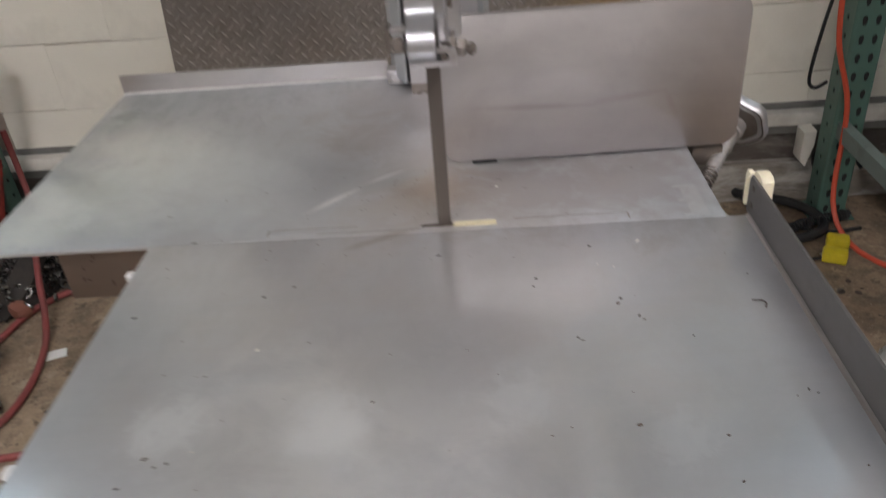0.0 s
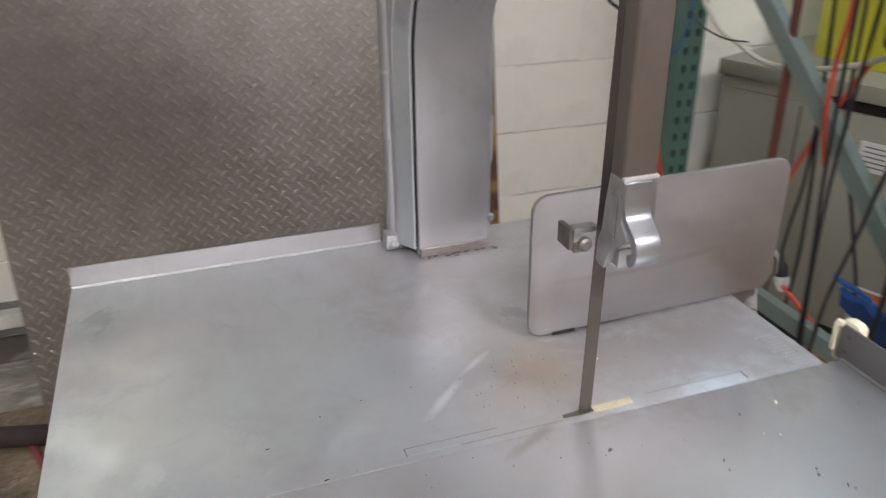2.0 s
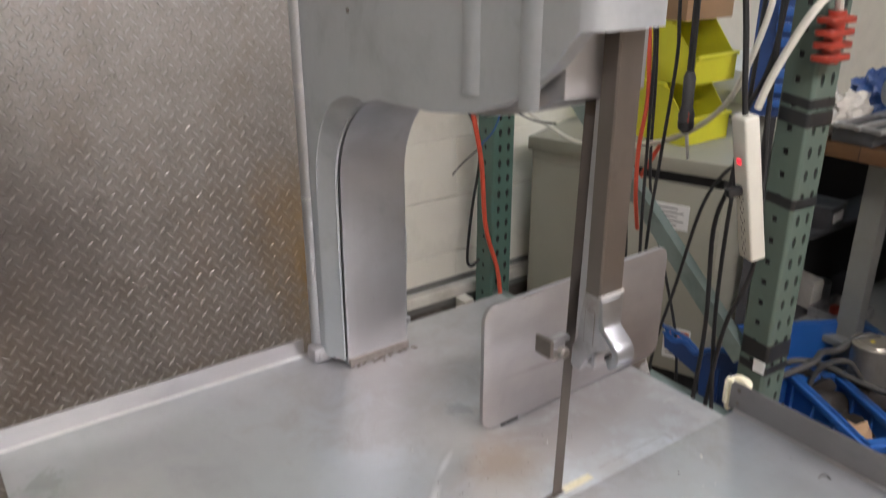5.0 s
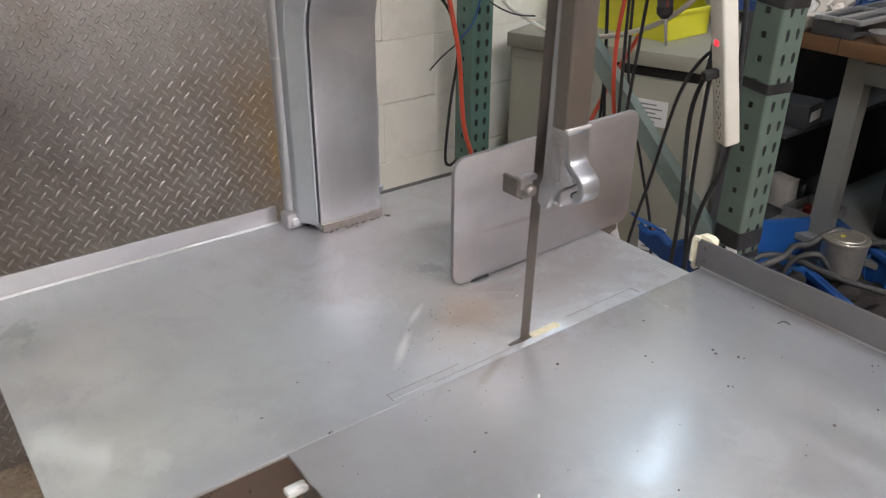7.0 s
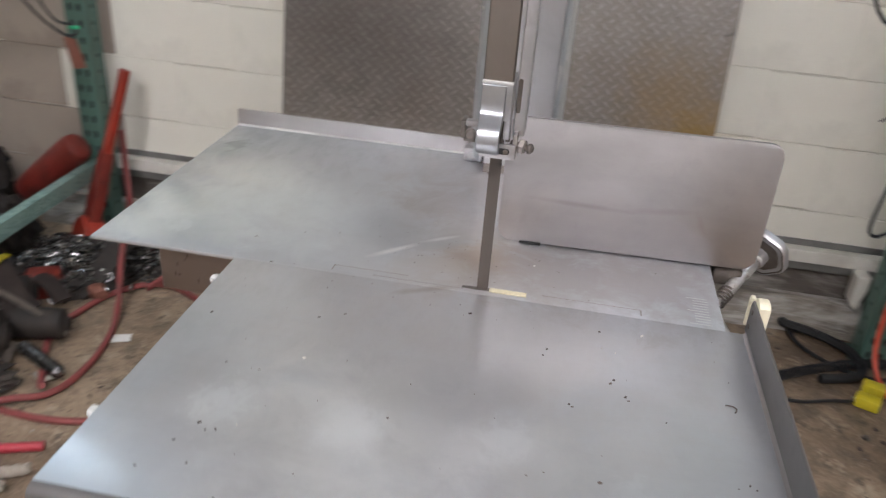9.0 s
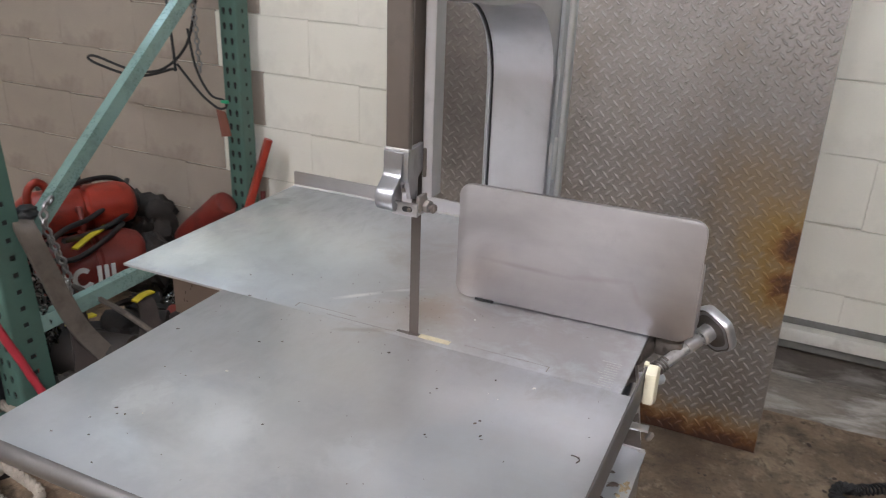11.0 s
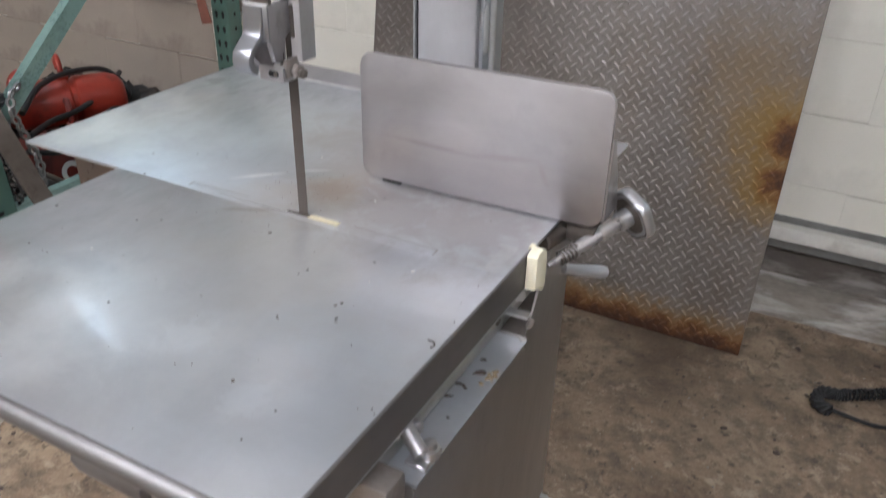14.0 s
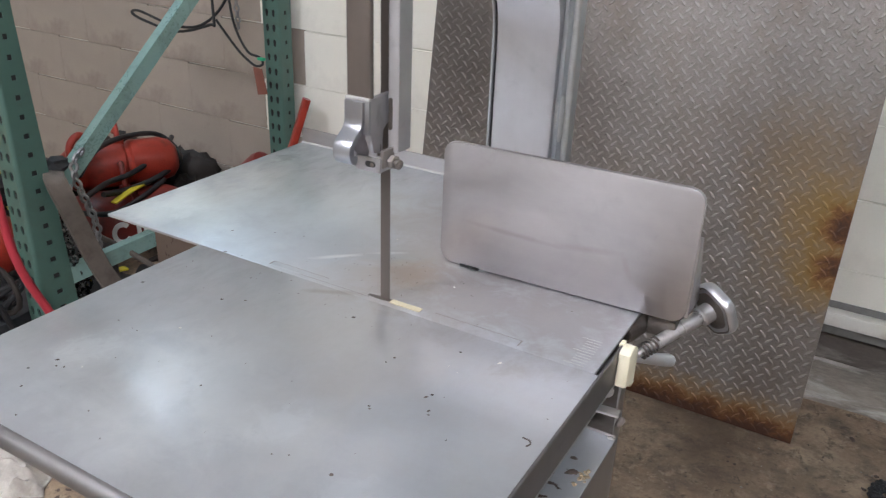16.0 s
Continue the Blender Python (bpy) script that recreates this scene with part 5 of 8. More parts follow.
def rack_post(root, x0, y0, sx, sy, z1, material, spread=0.0):
    """spread: how much deeper the upright is at its foot than a metre up."""
    bm = bmesh.new()
    x1, y1 = x0 + sx, y0 + sy
    e = 0.008
    holed_face(bm, (x0 + e, y0, 0.006), (1, 0, 0), sx - 2 * e, 0, z1 - 0.006, 0.0508, 2, TEAR, (0, 1, 0))
    holed_face(bm, (x0, y0 + e, 0.006), (0, 1, 0), sy - e, 0, z1 - 0.006, 0.0508, 1, SQUARE, (1, 0, 0))
    holed_face(bm, (x1, y0 + e, 0.006), (0, 1, 0), sy - e, 0, z1 - 0.006, 0.0508, 1, SQUARE, (-1, 0, 0))
    top = 0.006 + int((z1 - 0.006) / 0.0508) * 0.0508
    for cx, a0, a1 in ((x0 + e, 180, 270), (x1 - e, 270, 360)):
        ps = [(cx + e * math.cos(radians(a0 + (a1 - a0) * i / 4)), y0 + e + e * math.sin(radians(a0 + (a1 - a0) * i / 4))) for i in range(5)]
        lo = [bm.verts.new((x, y, 0.006)) for x, y in ps]
        hi = [bm.verts.new((x, y, top)) for x, y in ps]
        for i in range(4):
            bm.faces.new((lo[i], lo[i + 1], hi[i + 1], hi[i]))
    for v in bm.verts:
        v.co.y += spread * max(0.0, 1.0 - v.co.z) * (v.co.y - y0) / sy
    p = part("rack_post", bm, material, root, "green upright punched with teardrop holes")
    # black lining added behind the holes, in place of the hollow's shade
    part("post_shade_lining", prism([(x0 + 0.004, y0 + 0.004), (x1 - 0.004, y0 + 0.004), (x1 - 0.004, y1), (x1 - 0.006, y1), (x1 - 0.006, y0 + 0.006), (x0 + 0.006, y0 + 0.006), (x0 + 0.006, y1), (x0 + 0.004, y1)], "z", 0.006, top), DARK, p, "dark lining standing in for shade inside the upright")
    part("base_plate", box(x0 - 0.02, y0 - 0.02, 0.0, x1 + 0.02, y1 + 0.02, 0.006), material, p)
    return p


def brace(root, p, q, w, d, material, label=""):
    p, q = Vector(p), Vector(q)
    m = Matrix.Translation(p) @ (q - p).to_track_quat("Z", "X").to_matrix().to_4x4()
    ln = (q - p).length
    b = prism([(-d / 2, -w / 2), (d / 2, -w / 2), (d / 2, -w / 2 + 0.003), (-d / 2 + 0.003, -w / 2 + 0.003), (-d / 2 + 0.003, w / 2 - 0.003), (d / 2, w / 2 - 0.003), (d / 2, w / 2), (-d / 2, w / 2)], "z", 0, ln, 0.0006)
    # the channel's back faces the bay
    way = (q - p).normalized()
    side = Vector((1, 0, 0)) if p.x > 0 else Vector((-1, 0, 0))
    xx = side
    yy = way.cross(xx).normalized()
    mat = Matrix((xx, yy, way)).transposed().to_4x4()
    bmesh.ops.transform(b, matrix=Matrix.Translation(p) @ mat, verts=b.verts)
    return part("brace", b, material, root, label)


rack_r = thing("pallet_rack", (1.08, 0.92, 0), "grey green pallet rack frame beside the saw", "pallet rack", "pallet racks")
near_r = rack_post(rack_r, 1.033, 0.370, 0.092, 0.070, 2.6, GREEN_POST)
far_r = rack_post(rack_r, 1.025, 1.375, 0.085, 0.080, 2.6, GREEN)
brace(rack_r, (1.05, 1.39, 1.300), (1.05, 0.44, 0.478), 0.045, 0.03, GREEN_GREY, "slanting grey green brace")
brace(rack_r, (1.05, 1.385, 0.285), (1.05, 0.44, 0.285), 0.045, 0.03, GREEN_GREY, "level grey green brace")
brace(rack_r, (1.05, 1.385, 1.36), (1.05, 0.44, 1.36), 0.045, 0.03, GREEN_GREY)
for z, h in ((0.495, 0.045), (0.462, 0.02), (0.872, 0.022), (1.052, 0.030), (1.090, 0.020)):
    b = prism(round_outline(1.0305, 0.3675, 1.1275, 0.4425, 0.010, 4), "z", z, z + h)
    for v in b.verts:
        v.co.z += 0.010 * math.sin(v.co.x * 38 + v.co.y * 30)
    part("tape_band", b, TAPE, near_r, "black tape wrapped round the upright")
part("tape_end", box(1.030, 0.3715, 0.468, 1.0345, 0.40, 0.50), LABEL, near_r)


# ---- grey cabinet with things on it ----
def cabinet():
    ang = math.degrees(math.atan2(0.354, 0.935)) * -1 + 0
    d, n = Vector((0.354, -0.935, 0)), Vector((0.935, 0.354, 0))
    a = Vector((1.205, 1.395, 0))
    root = thing("electrical_cabinet", tuple(a + d * 0.375 + n * 0.28), "grey beige metal transformer cabinet standing behind the rack", "cabinet")

    def slab(u0, u1, v0, v1, z0, z1, bev=0.004):
        b = box(u0, v0, z0, u1, v1, z1, bev)
        m = Matrix((d, n, Vector((0, 0, 1)))).transposed().to_4x4()
        bmesh.ops.transform(b, matrix=Matrix.Translation(a) @ m, verts=b.verts)
        bmesh.ops.reverse_faces(b, faces=b.faces)
        return b
    part("body", slab(0, 0.63, 0.0, 0.52, 0.10, 0.73), CABINET, root)
    part("lid", slab(-0.012, 0.645, -0.012, 0.532, 0.765, 0.81), CABINET, root, "overhanging cabinet top")
    part("front_band", slab(0.0, 0.30, 0.0, 0.52, 0.7305, 0.7645, 0), CABINET, root)
    part("vent_gap", slab(0.301, 0.62, 0.015, 0.51, 0.73, 0.765, 0), DARK, root, "dark vent gap under the top")
    part("plinth", slab(0.02, 0.61, 0.02, 0.50, 0.0, 0.10), DARK, root)
    part("seam", slab(0.25, 0.254, -0.0015, 0.002, 0.11, 0.72, 0), DARK, root)
    lab = part("paper_label", slab(0.43, 0.535, -0.0016, -0.0003, 0.585, 0.665, 0), LABEL, root, "white paper data label")
    for k in range(5):
        part("print_bar", slab(0.442, 0.50 + 0.02 * (k % 2), -0.0023, -0.0017, 0.597 + 0.013 * k, 0.601 + 0.013 * k, 0), PRINT, lab)
    warn = part("warning_label", slab(0.50, 0.585, -0.0016, -0.0003, 0.15, 0.26, 0), LABEL, root, "white and orange warning label")
    part("print_block", slab(0.505, 0.58, -0.0023, -0.0017, 0.225, 0.252, 0), LABEL_ORANGE, warn)
    for k in range(3):
        part("print_bar", slab(0.512, 0.565, -0.0023, -0.0017, 0.165 + 0.016 * k, 0.170 + 0.016 * k, 0), PRINT, warn)
    return a, d, n


cabinet()


def stack_bin(at, turn, label):
    """Open fronted plastic bin: walls with thickness, a lowered front lip and a rolled rim."""
    x, y, z = at
    root = thing("storage_bin", at, label, "storage bin", "yellow storage bins")
    w, dp, h, t = 0.22, 0.33, 0.18, 0.004
    m = pose(x, y, z, 0, 0, turn)

    def put(name, b, lab=""):
        bmesh.ops.transform(b, matrix=m, verts=b.verts)
        return part(name, b, YELLOW_BIN, root, lab)
    put("bottom", box(-w / 2, -dp / 2, 0, w / 2, dp / 2, t, 0.001, 1))
    for s in (-1, 1):
        put("side", prism([(-dp / 2, 0.004), (dp / 2, 0.004), (dp / 2, h), (-dp / 2 + 0.09, h), (-dp / 2 + 0.02, h * 0.5), (-dp / 2, h * 0.45)], "x", s * w / 2 - t * (s > 0), s * w / 2 + t * (s < 0), 0.0008))
        put("rim", box(s * w / 2 - 0.008, -dp / 2 + 0.09, h - 0.008, s * w / 2 + 0.008, dp / 2, h + 0.004, 0.003))
        put("rib", box(s * w / 2 - 0.003, -0.01, 0.01, s * w / 2 + 0.005, 0.01, h - 0.01, 0.001, 1))
    put("back", box(-w / 2, dp / 2 - t, 0.004, w / 2, dp / 2, h))
    put("front", box(-w / 2, -dp / 2, 0.004, w / 2, -dp / 2 + t, h * 0.45))
    put("front_lip", box(-w / 2, -dp / 2 - 0.010, h * 0.45 - 0.006, w / 2, -dp / 2 + 0.006, h * 0.45 + 0.006, 0.003), "rolled front lip")
    return root


stack_bin((1.59, 1.18, 0.81), 2, "lemon yellow plastic storage bin on the grey cabinet")
stack_bin((1.592, 1.182, 0.996), 4, "lemon yellow plastic storage bin stacked on another")


def bin_post():
    # steel post that carries the second yellow bin, and a closed carton above
    single("shelf_block", box(1.83, 0.95, 0.0, 2.20, 1.40, 0.808, 0.004), CABINET, (2.0, 1.2, 0), "grey metal box standing behind the cabinet", "metal box")
    single("plastic_bag", blob((2.0, 1.15, 0.93), (0.15, 0.14, 0.12), 5, 0.35, 3), CLOTH_WHITE, (2.0, 1.15, 0.81), "crumpled white plastic bag on a grey metal box", "bag")
    root = thing("carton", (1.59, 1.185, 1.182), "closed brown cardboard carton on a yellow bin", "carton")
    part("box", turned_box(1.59, 1.185, 1.182, 1.345, 0.24, 0.26, 3, 0.003), CARD, root)
    part("tape_strip", turned_box(1.59, 1.185, 1.3445, 1.3462, 0.05, 0.262, 3), STRIP, root, "clear tape strip")


bin_post()


# ---- cables, hoses and a power strip on the rack ----
def cable(name, pts, r, mat, label, category="cable", group="cables on the rack", seg=8):
    return single(name, tube(pts, r, seg), mat, pts[-1], label, category, group)


cable("cable", [(1.00, 0.80, 1.75), (1.005, 0.775, 1.30), (1.0, 0.757, 1.157), (0.998, 0.75, 0.93), (1.0, 0.744, 0.697), (1.01, 0.735, 0.45), (1.03, 0.74, 0.10), (1.08, 0.78, 0.008)], 0.0042, BLACK, "black cable hanging down the rack side")
cable("cable", [(1.00, 0.72, 1.75), (1.0, 0.70, 1.30), (1.0, 0.691, 1.163), (1.0, 0.707, 0.94), (1.0, 0.723, 0.718), (1.0, 0.72, 0.46), (1.01, 0.70, 0.12), (1.02, 0.66, 0.008)], 0.0042, BLACK, "black cable hanging down the rack side")
cable("cable", [(1.00, 0.95, 1.75), (1.08, 0.92, 1.30), (1.09, 0.907, 1.055), (1.09, 0.885, 0.80), (1.09, 0.863, 0.564), (1.085, 0.858, 0.343), (1.08, 0.905, 0.10), (1.09, 0.94, 0.008)], 0.0045, BLACK, "black cable hanging down the rack side")
cable("cable", [(1.00, 0.84, 1.75), (1.09, 0.83, 1.20), (1.09, 0.805, 0.815), (1.09, 0.73, 0.60), (1.09, 0.663, 0.401), (1.085, 0.637, 0.161), (1.08, 0.60, 0.008)], 0.004, BLACK, "black cable hanging down the rack side")
cable("cable", [(0.972, 0.421, 0.960), (1.0, 0.47, 0.962), (1.005, 0.525, 0.930), (1.0, 0.575, 0.83), (1.0, 0.62, 0.62), (0.995, 0.664, 0.401), (1.02, 0.70, 0.12), (1.05, 0.74, 0.008)], 0.0042, BLACK, "black flex plugged into the power strip")
cable("cable", [(1.02, 0.42, 1.75), (1.0, 0.44, 1.30), (1.0, 0.455, 1.171), (0.985, 0.488, 1.06), (0.985, 0.495, 0.925), (0.99, 0.528, 0.796), (0.995, 0.518, 0.555), (1.0, 0.53, 0.30), (1.02, 0.55, 0.008)], 0.0055, BLACK, "thick black cable beside the upright")
cable("cable", [(1.03, 0.50, 1.75), (1.015, 0.50, 1.1), (1.01, 0.508, 0.8), (1.005, 0.50, 0.55), (1.0, 0.47, 0.30), (1.01, 0.46, 0.008)], 0.005, BLACK, "thick black cable beside the upright")
cable("red_cable", [(1.00, 0.80, 1.75), (1.0, 0.785, 1.30), (1.0, 0.772, 1.156), (1.0, 0.765, 1.05), (1.0, 0.778, 0.93), (1.005, 0.778, 0.809), (1.05, 0.80, 0.70)], 0.0055, RED_CABLE, "bright red cable looped on the rack", "cable")
cable("red_cable", [(1.12, 0.80, 0.93), (1.10, 0.90, 0.72), (1.09, 0.971, 0.513), (1.085, 0.928, 0.37), (1.08, 0.82, 0.315), (1.075, 0.751, 0.298)], 0.006, RED_CABLE, "bright red cable with a cut end", "cable")
cable("cable", [(1.0, 0.45, 1.75), (1.0, 0.445, 1.30), (1.0, 0.442, 1.079), (1.0, 0.424, 0.879), (1.0, 0.423, 0.721), (1.0, 0.47, 0.559), (1.01, 0.50, 0.30), (1.03, 0.52, 0.009)], 0.0055, BLACK, "black cable hanging beside the power strip")
cable("brown_hose", [(1.04, 0.98, 1.75), (1.045, 0.978, 1.30), (1.05, 0.976, 1.10), (1.05, 0.968, 0.768), (1.05, 0.966, 0.412), (1.05, 0.94, 0.136), (1.07, 0.93, 0.014)], 0.0105, BROWN_CABLE, "dark red rubber hose hanging down the rack", "hose")
cable("white_cable", [(1.08, 1.43, 1.22), (1.09, 1.40, 1.02), (1.085, 1.30, 0.93), (1.085, 1.20, 0.897), (1.085, 1.07, 0.872), (1.085, 0.89, 0.900), (1.06, 0.713, 0.964), (1.02, 0.575, 1.057), (0.985, 0.50, 1.158), (0.99, 0.46, 1.32), (1.0, 0.44, 1.6)], 0.0065, WHITE_CABLE, "dusty white cable sagging along the rack")
cable("red_hose", [(0.90, 1.36, 1.75), (0.902, 1.36, 1.25), (0.905, 1.36, 1.036), (0.962, 1.36, 0.777), (0.985, 1.358, 0.549), (1.04, 1.352, 0.36), (1.03, 1.30, 0.10), (1.06, 1.20, 0.012), (1.13, 1.05, 0.010), (1.15, 0.90, 0.010)], 0.0075, RED_CABLE, "bright red air hose hanging by the rack", "hose")
cable("cable", [(0.70, 1.50, 1.30), (0.79, 1.40, 1.012), (0.918, 1.40, 0.945), (0.978, 1.40, 0.85), (0.988, 1.40, 0.76), (0.964, 1.40, 0.624), (0.948, 1.40, 0.50), (0.945, 1.40, 0.425), (0.965, 1.40, 0.405), (0.995, 1.402, 0.42)], 0.0048, BLACK, "black cable looped beside the upright")
cable("cable_tie", [(0.875, 1.39, 0.735), (0.92, 1.395, 0.765), (0.985, 1.398, 0.800)], 0.0022, BLACK, "black cable tie end sticking out", "cable tie")
cable("wire", [(1.02, 1.40, 1.22), (1.03, 1.37, 1.02), (1.04, 1.33, 0.94), (1.07, 1.25, 0.905), (1.08, 1.16, 0.91)], 0.0025, DARK_STUFF, "thin grey wire on the rack", "wire")
cable("wire", [(0.985, 1.405, 0.80), (1.02, 1.37, 0.86), (1.05, 1.372, 0.93), (1.06, 1.373, 1.0)], 0.0025, BLUE, "thin blue wire tied to the upright", "wire")


def plug():
    root = thing("cable_plug", (1.09, 0.895, 0.335), "black and white plug on a hanging cable", "plug")
    part("body", lathe((1.088, 0.915, 0.415), (1.09, 0.893, 0.335), [(0, 0.006), (0.25, 0.009), (0.4, 0.017), (0.8, 0.018), (1, 0.012)], 16), BLACK, root)
    part("collar", lathe((1.0895, 0.899, 0.357), (1.0905, 0.889, 0.318), [(0, 0.0185), (0.5, 0.0185), (1, 0.012)], 16), LABEL, root, "white plug collar")
    part("cord", tube([(1.088, 0.915, 0.415), (1.087, 0.905, 0.50), (1.09, 0.89, 0.62), (1.09, 0.886, 0.80)], 0.004, 8), BLACK, root)


plug()


def power_strip():
    p, q = Vector((0.886, 0.42, 1.092)), Vector((0.946, 0.394, 0.780))
    root = thing("power_strip", tuple(q), "off white power strip hanging from the rack upright", "power strip")
    way = (q - p).normalized()
    out = Vector((-0.925, 0.36, 0))
    out = (out - way * out.dot(way)).normalized()
    side = way.cross(out).normalized()
    m = Matrix((side, out, way)).transposed().to_4x4()
    ln = (q - p).length

    def put(name, b, mat, lab="", par=root):
        bmesh.ops.transform(b, matrix=Matrix.Translation(p) @ m, verts=b.verts)
        return part(name, b, mat, par, lab)
    put("housing", box(-0.024, -0.018, 0, 0.024, 0.018, ln, 0.006, 3), STRIP)
    sw = put("rocker_switch", box(-0.0065, 0.0175, 0.088, 0.0065, 0.0220, 0.100, 0.003), LED_RED, "lit red rocker switch")
    for k in range(6):
        z = 0.176 + 0.0235 * k
        for dx, dz, w, h in ((-0.006, 0, 0.0015, 0.008), (0.006, 0, 0.0015, 0.008), (0, 0.010, 0.004, 0.004)):
            put("socket_slot", box(dx - w / 2, 0.0178, z + dz - h / 2, dx + w / 2, 0.0184, z + dz + h / 2), DARK)
    put("plug", box(-0.010, 0.0185, 0.146, 0.010, 0.052, 0.166, 0.004), BLACK, "black plug in the strip")
    put("cord", tube([(0, 0, 0), (0.002, -0.004, -0.06), (0.012, -0.02, -0.20), (0.02, -0.03, -0.5)], 0.006, 8), BLACK)


power_strip()


def outlet_adapter():
    root = thing("cord_reel_end", (1.03, 0.372, 1.235), "orange red plastic plug holder on the upright", "plug holder")
    for k in range(4):
        part("ring", prism(round_outline(0.985, 0.325, 1.075, 0.368, 0.014, 4), "z", 1.195 + 0.024 * k, 1.207 + 0.024 * k, 0.002), ORANGE, root)
    part("core", cyl((1.03, 0.347, 1.19), (1.03, 0.347, 1.29), 0.017, 14), ORANGE, root)
    part("cord", tube([(1.03, 0.345, 1.29), (1.0, 0.34, 1.33), (0.955, 0.36, 1.28), (0.93, 0.40, 1.17), (0.925, 0.42, 1.10)], 0.008, 8), STRIP, root, "white cord")


outlet_adapter()


def hanging_torch():
    root = thing("torch_handle", (1.0, 0.635, 1.01), "black torch handle hanging nose down on the rack", "torch")
    part("grip", lathe((1.0, 0.650, 1.135), (1.0, 0.647, 1.022), [(0, 0.010), (0.1, 0.014), (0.7, 0.013), (0.85, 0.019), (1, 0.017)], 16), DARK_STUFF, root)
    part("head", lathe((1.0, 0.647, 1.022), (1.0, 0.644, 0.995), [(0, 0.019), (0.6, 0.018), (1, 0.008)], 16), BLACK, root)
    part("nozzle", cyl((1.0, 0.641, 0.997), (1.0, 0.630, 0.935), 0.0045, 10, 0.003), GALV, root, "thin metal nozzle")
    part("trigger", box(0.988, 0.632, 1.022, 0.998, 0.640, 1.045, 0.002), ORANGE, root)
    part("cord", tube([(1.0, 0.650, 1.135), (1.0, 0.652, 1.25), (1.005, 0.66, 1.5), (1.01, 0.67, 1.75)], 0.008, 8), BLACK, root)


hanging_torch()


# ---- coiled cable, yellow plug and clutter on the floor by the wall ----
def floor_coil():
    root = thing("extension_cord", (0.80, 1.30, 0), "coiled black extension cord with a yellow plug on the floor", "extension cord")
    coil = [(1.10, 1.34, 0.03), (0.98, 1.31, 0.03), (0.84, 1.24, 0.03), (0.72, 1.165, 0.032), (0.676, 1.15, 0.034), (0.668, 1.12, 0.022), (0.70, 1.10, 0.02)]
    sp = spline(coil, 66)
    helix, ang = [], 0.0
    for i, p in enumerate(sp):
        way = (sp[min(i + 1, len(sp) - 1)] - sp[max(i - 1, 0)]).normalized()
        b = basis(way)
        ang += 1.2
        helix.append(p + b @ Vector((0.0135 * math.cos(ang), 0.0135 * math.sin(ang), 0)))
    part("coiled_lead", tube(helix, 0.0036, 6, 1), BLACK, root)
    part("lead", tube([(0.845, 1.545, 0.02), (0.83, 1.50, 0.03), (0.90, 1.47, 0.03), (0.985, 1.41, 0.028), (1.02, 1.33, 0.026), (0.99, 1.26, 0.024), (0.88, 1.22, 0.024)], 0.014, 9), BLACK, root, "thick black lead")
    part("lead", tube([(0.84, 1.54, 0.02), (0.86, 1.42, 0.012), (0.93, 1.33, 0.012), (1.02, 1.28, 0.012), (1.12, 1.29, 0.012)], 0.006, 8), BLACK, root)
    part("lead", tube([(0.70, 1.12, 0.012), (0.80, 1.11, 0.010), (0.90, 1.14, 0.010), (0.965, 1.15, 0.012)], 0.005, 8), BLACK, root)
    part("plug", turned_box(0.992, 1.15, 0.0, 0.034, 0.065, 0.045, -25, 0.008), YELLOW, root, "yellow plug body")
    part("socket", turned_box(1.025, 1.215, 0.0, 0.036, 0.06, 0.045, -20, 0.008), YELLOW, root, "yellow socket body")
    for k in (-1, 1):
        part("prong", box(0.955, 1.152 + k * 0.007, 0.015, 0.972, 1.154 + k * 0.007, 0.020), GALV, root)


floor_coil()
single("tube_heap", tube([(1.10, 1.49, 0.06), (1.055, 1.50, 0.12), (1.075, 1.505, 0.175), (1.13, 1.49, 0.19), (1.17, 1.44, 0.13)], 0.015, 10), BLACK, (1.0, 1.5, 0.1), "black rubber hose bend against the wall", "hose")
single("wall_bracket", prism([(0.985, 0.150), (1.005, 0.130), (1.022, 0.20), (1.022, 0.245), (0.985, 0.24)], "y", 1.46, 1.519, 0.004), LEDGE, (1.0, 1.5, 0.13), "chipped white metal bracket on the ledge", "bracket")
single("paper_scrap", box(1.15, 1.02, 0.0, 1.24, 1.10, 0.006, 0.002), CLOTH, (1.2, 1.06, 0), "crumpled white paper scrap on the floor", "paper")
for i, (x, y, s) in enumerate(((0.97, 0.72, 0.05), (1.03, 0.62, 0.06), (1.10, 0.70, 0.045), (0.95, 0.58, 0.04))):
    single("foil_scrap", blob((x, y, s * 0.35), (s, s * 0.8, s * 0.35), i + 30, 0.5, 3, None, 30 * i, 3.5), GALV, (x, y, 0), "crumpled silver foil scrap on the floor", "scrap", "foil scraps")


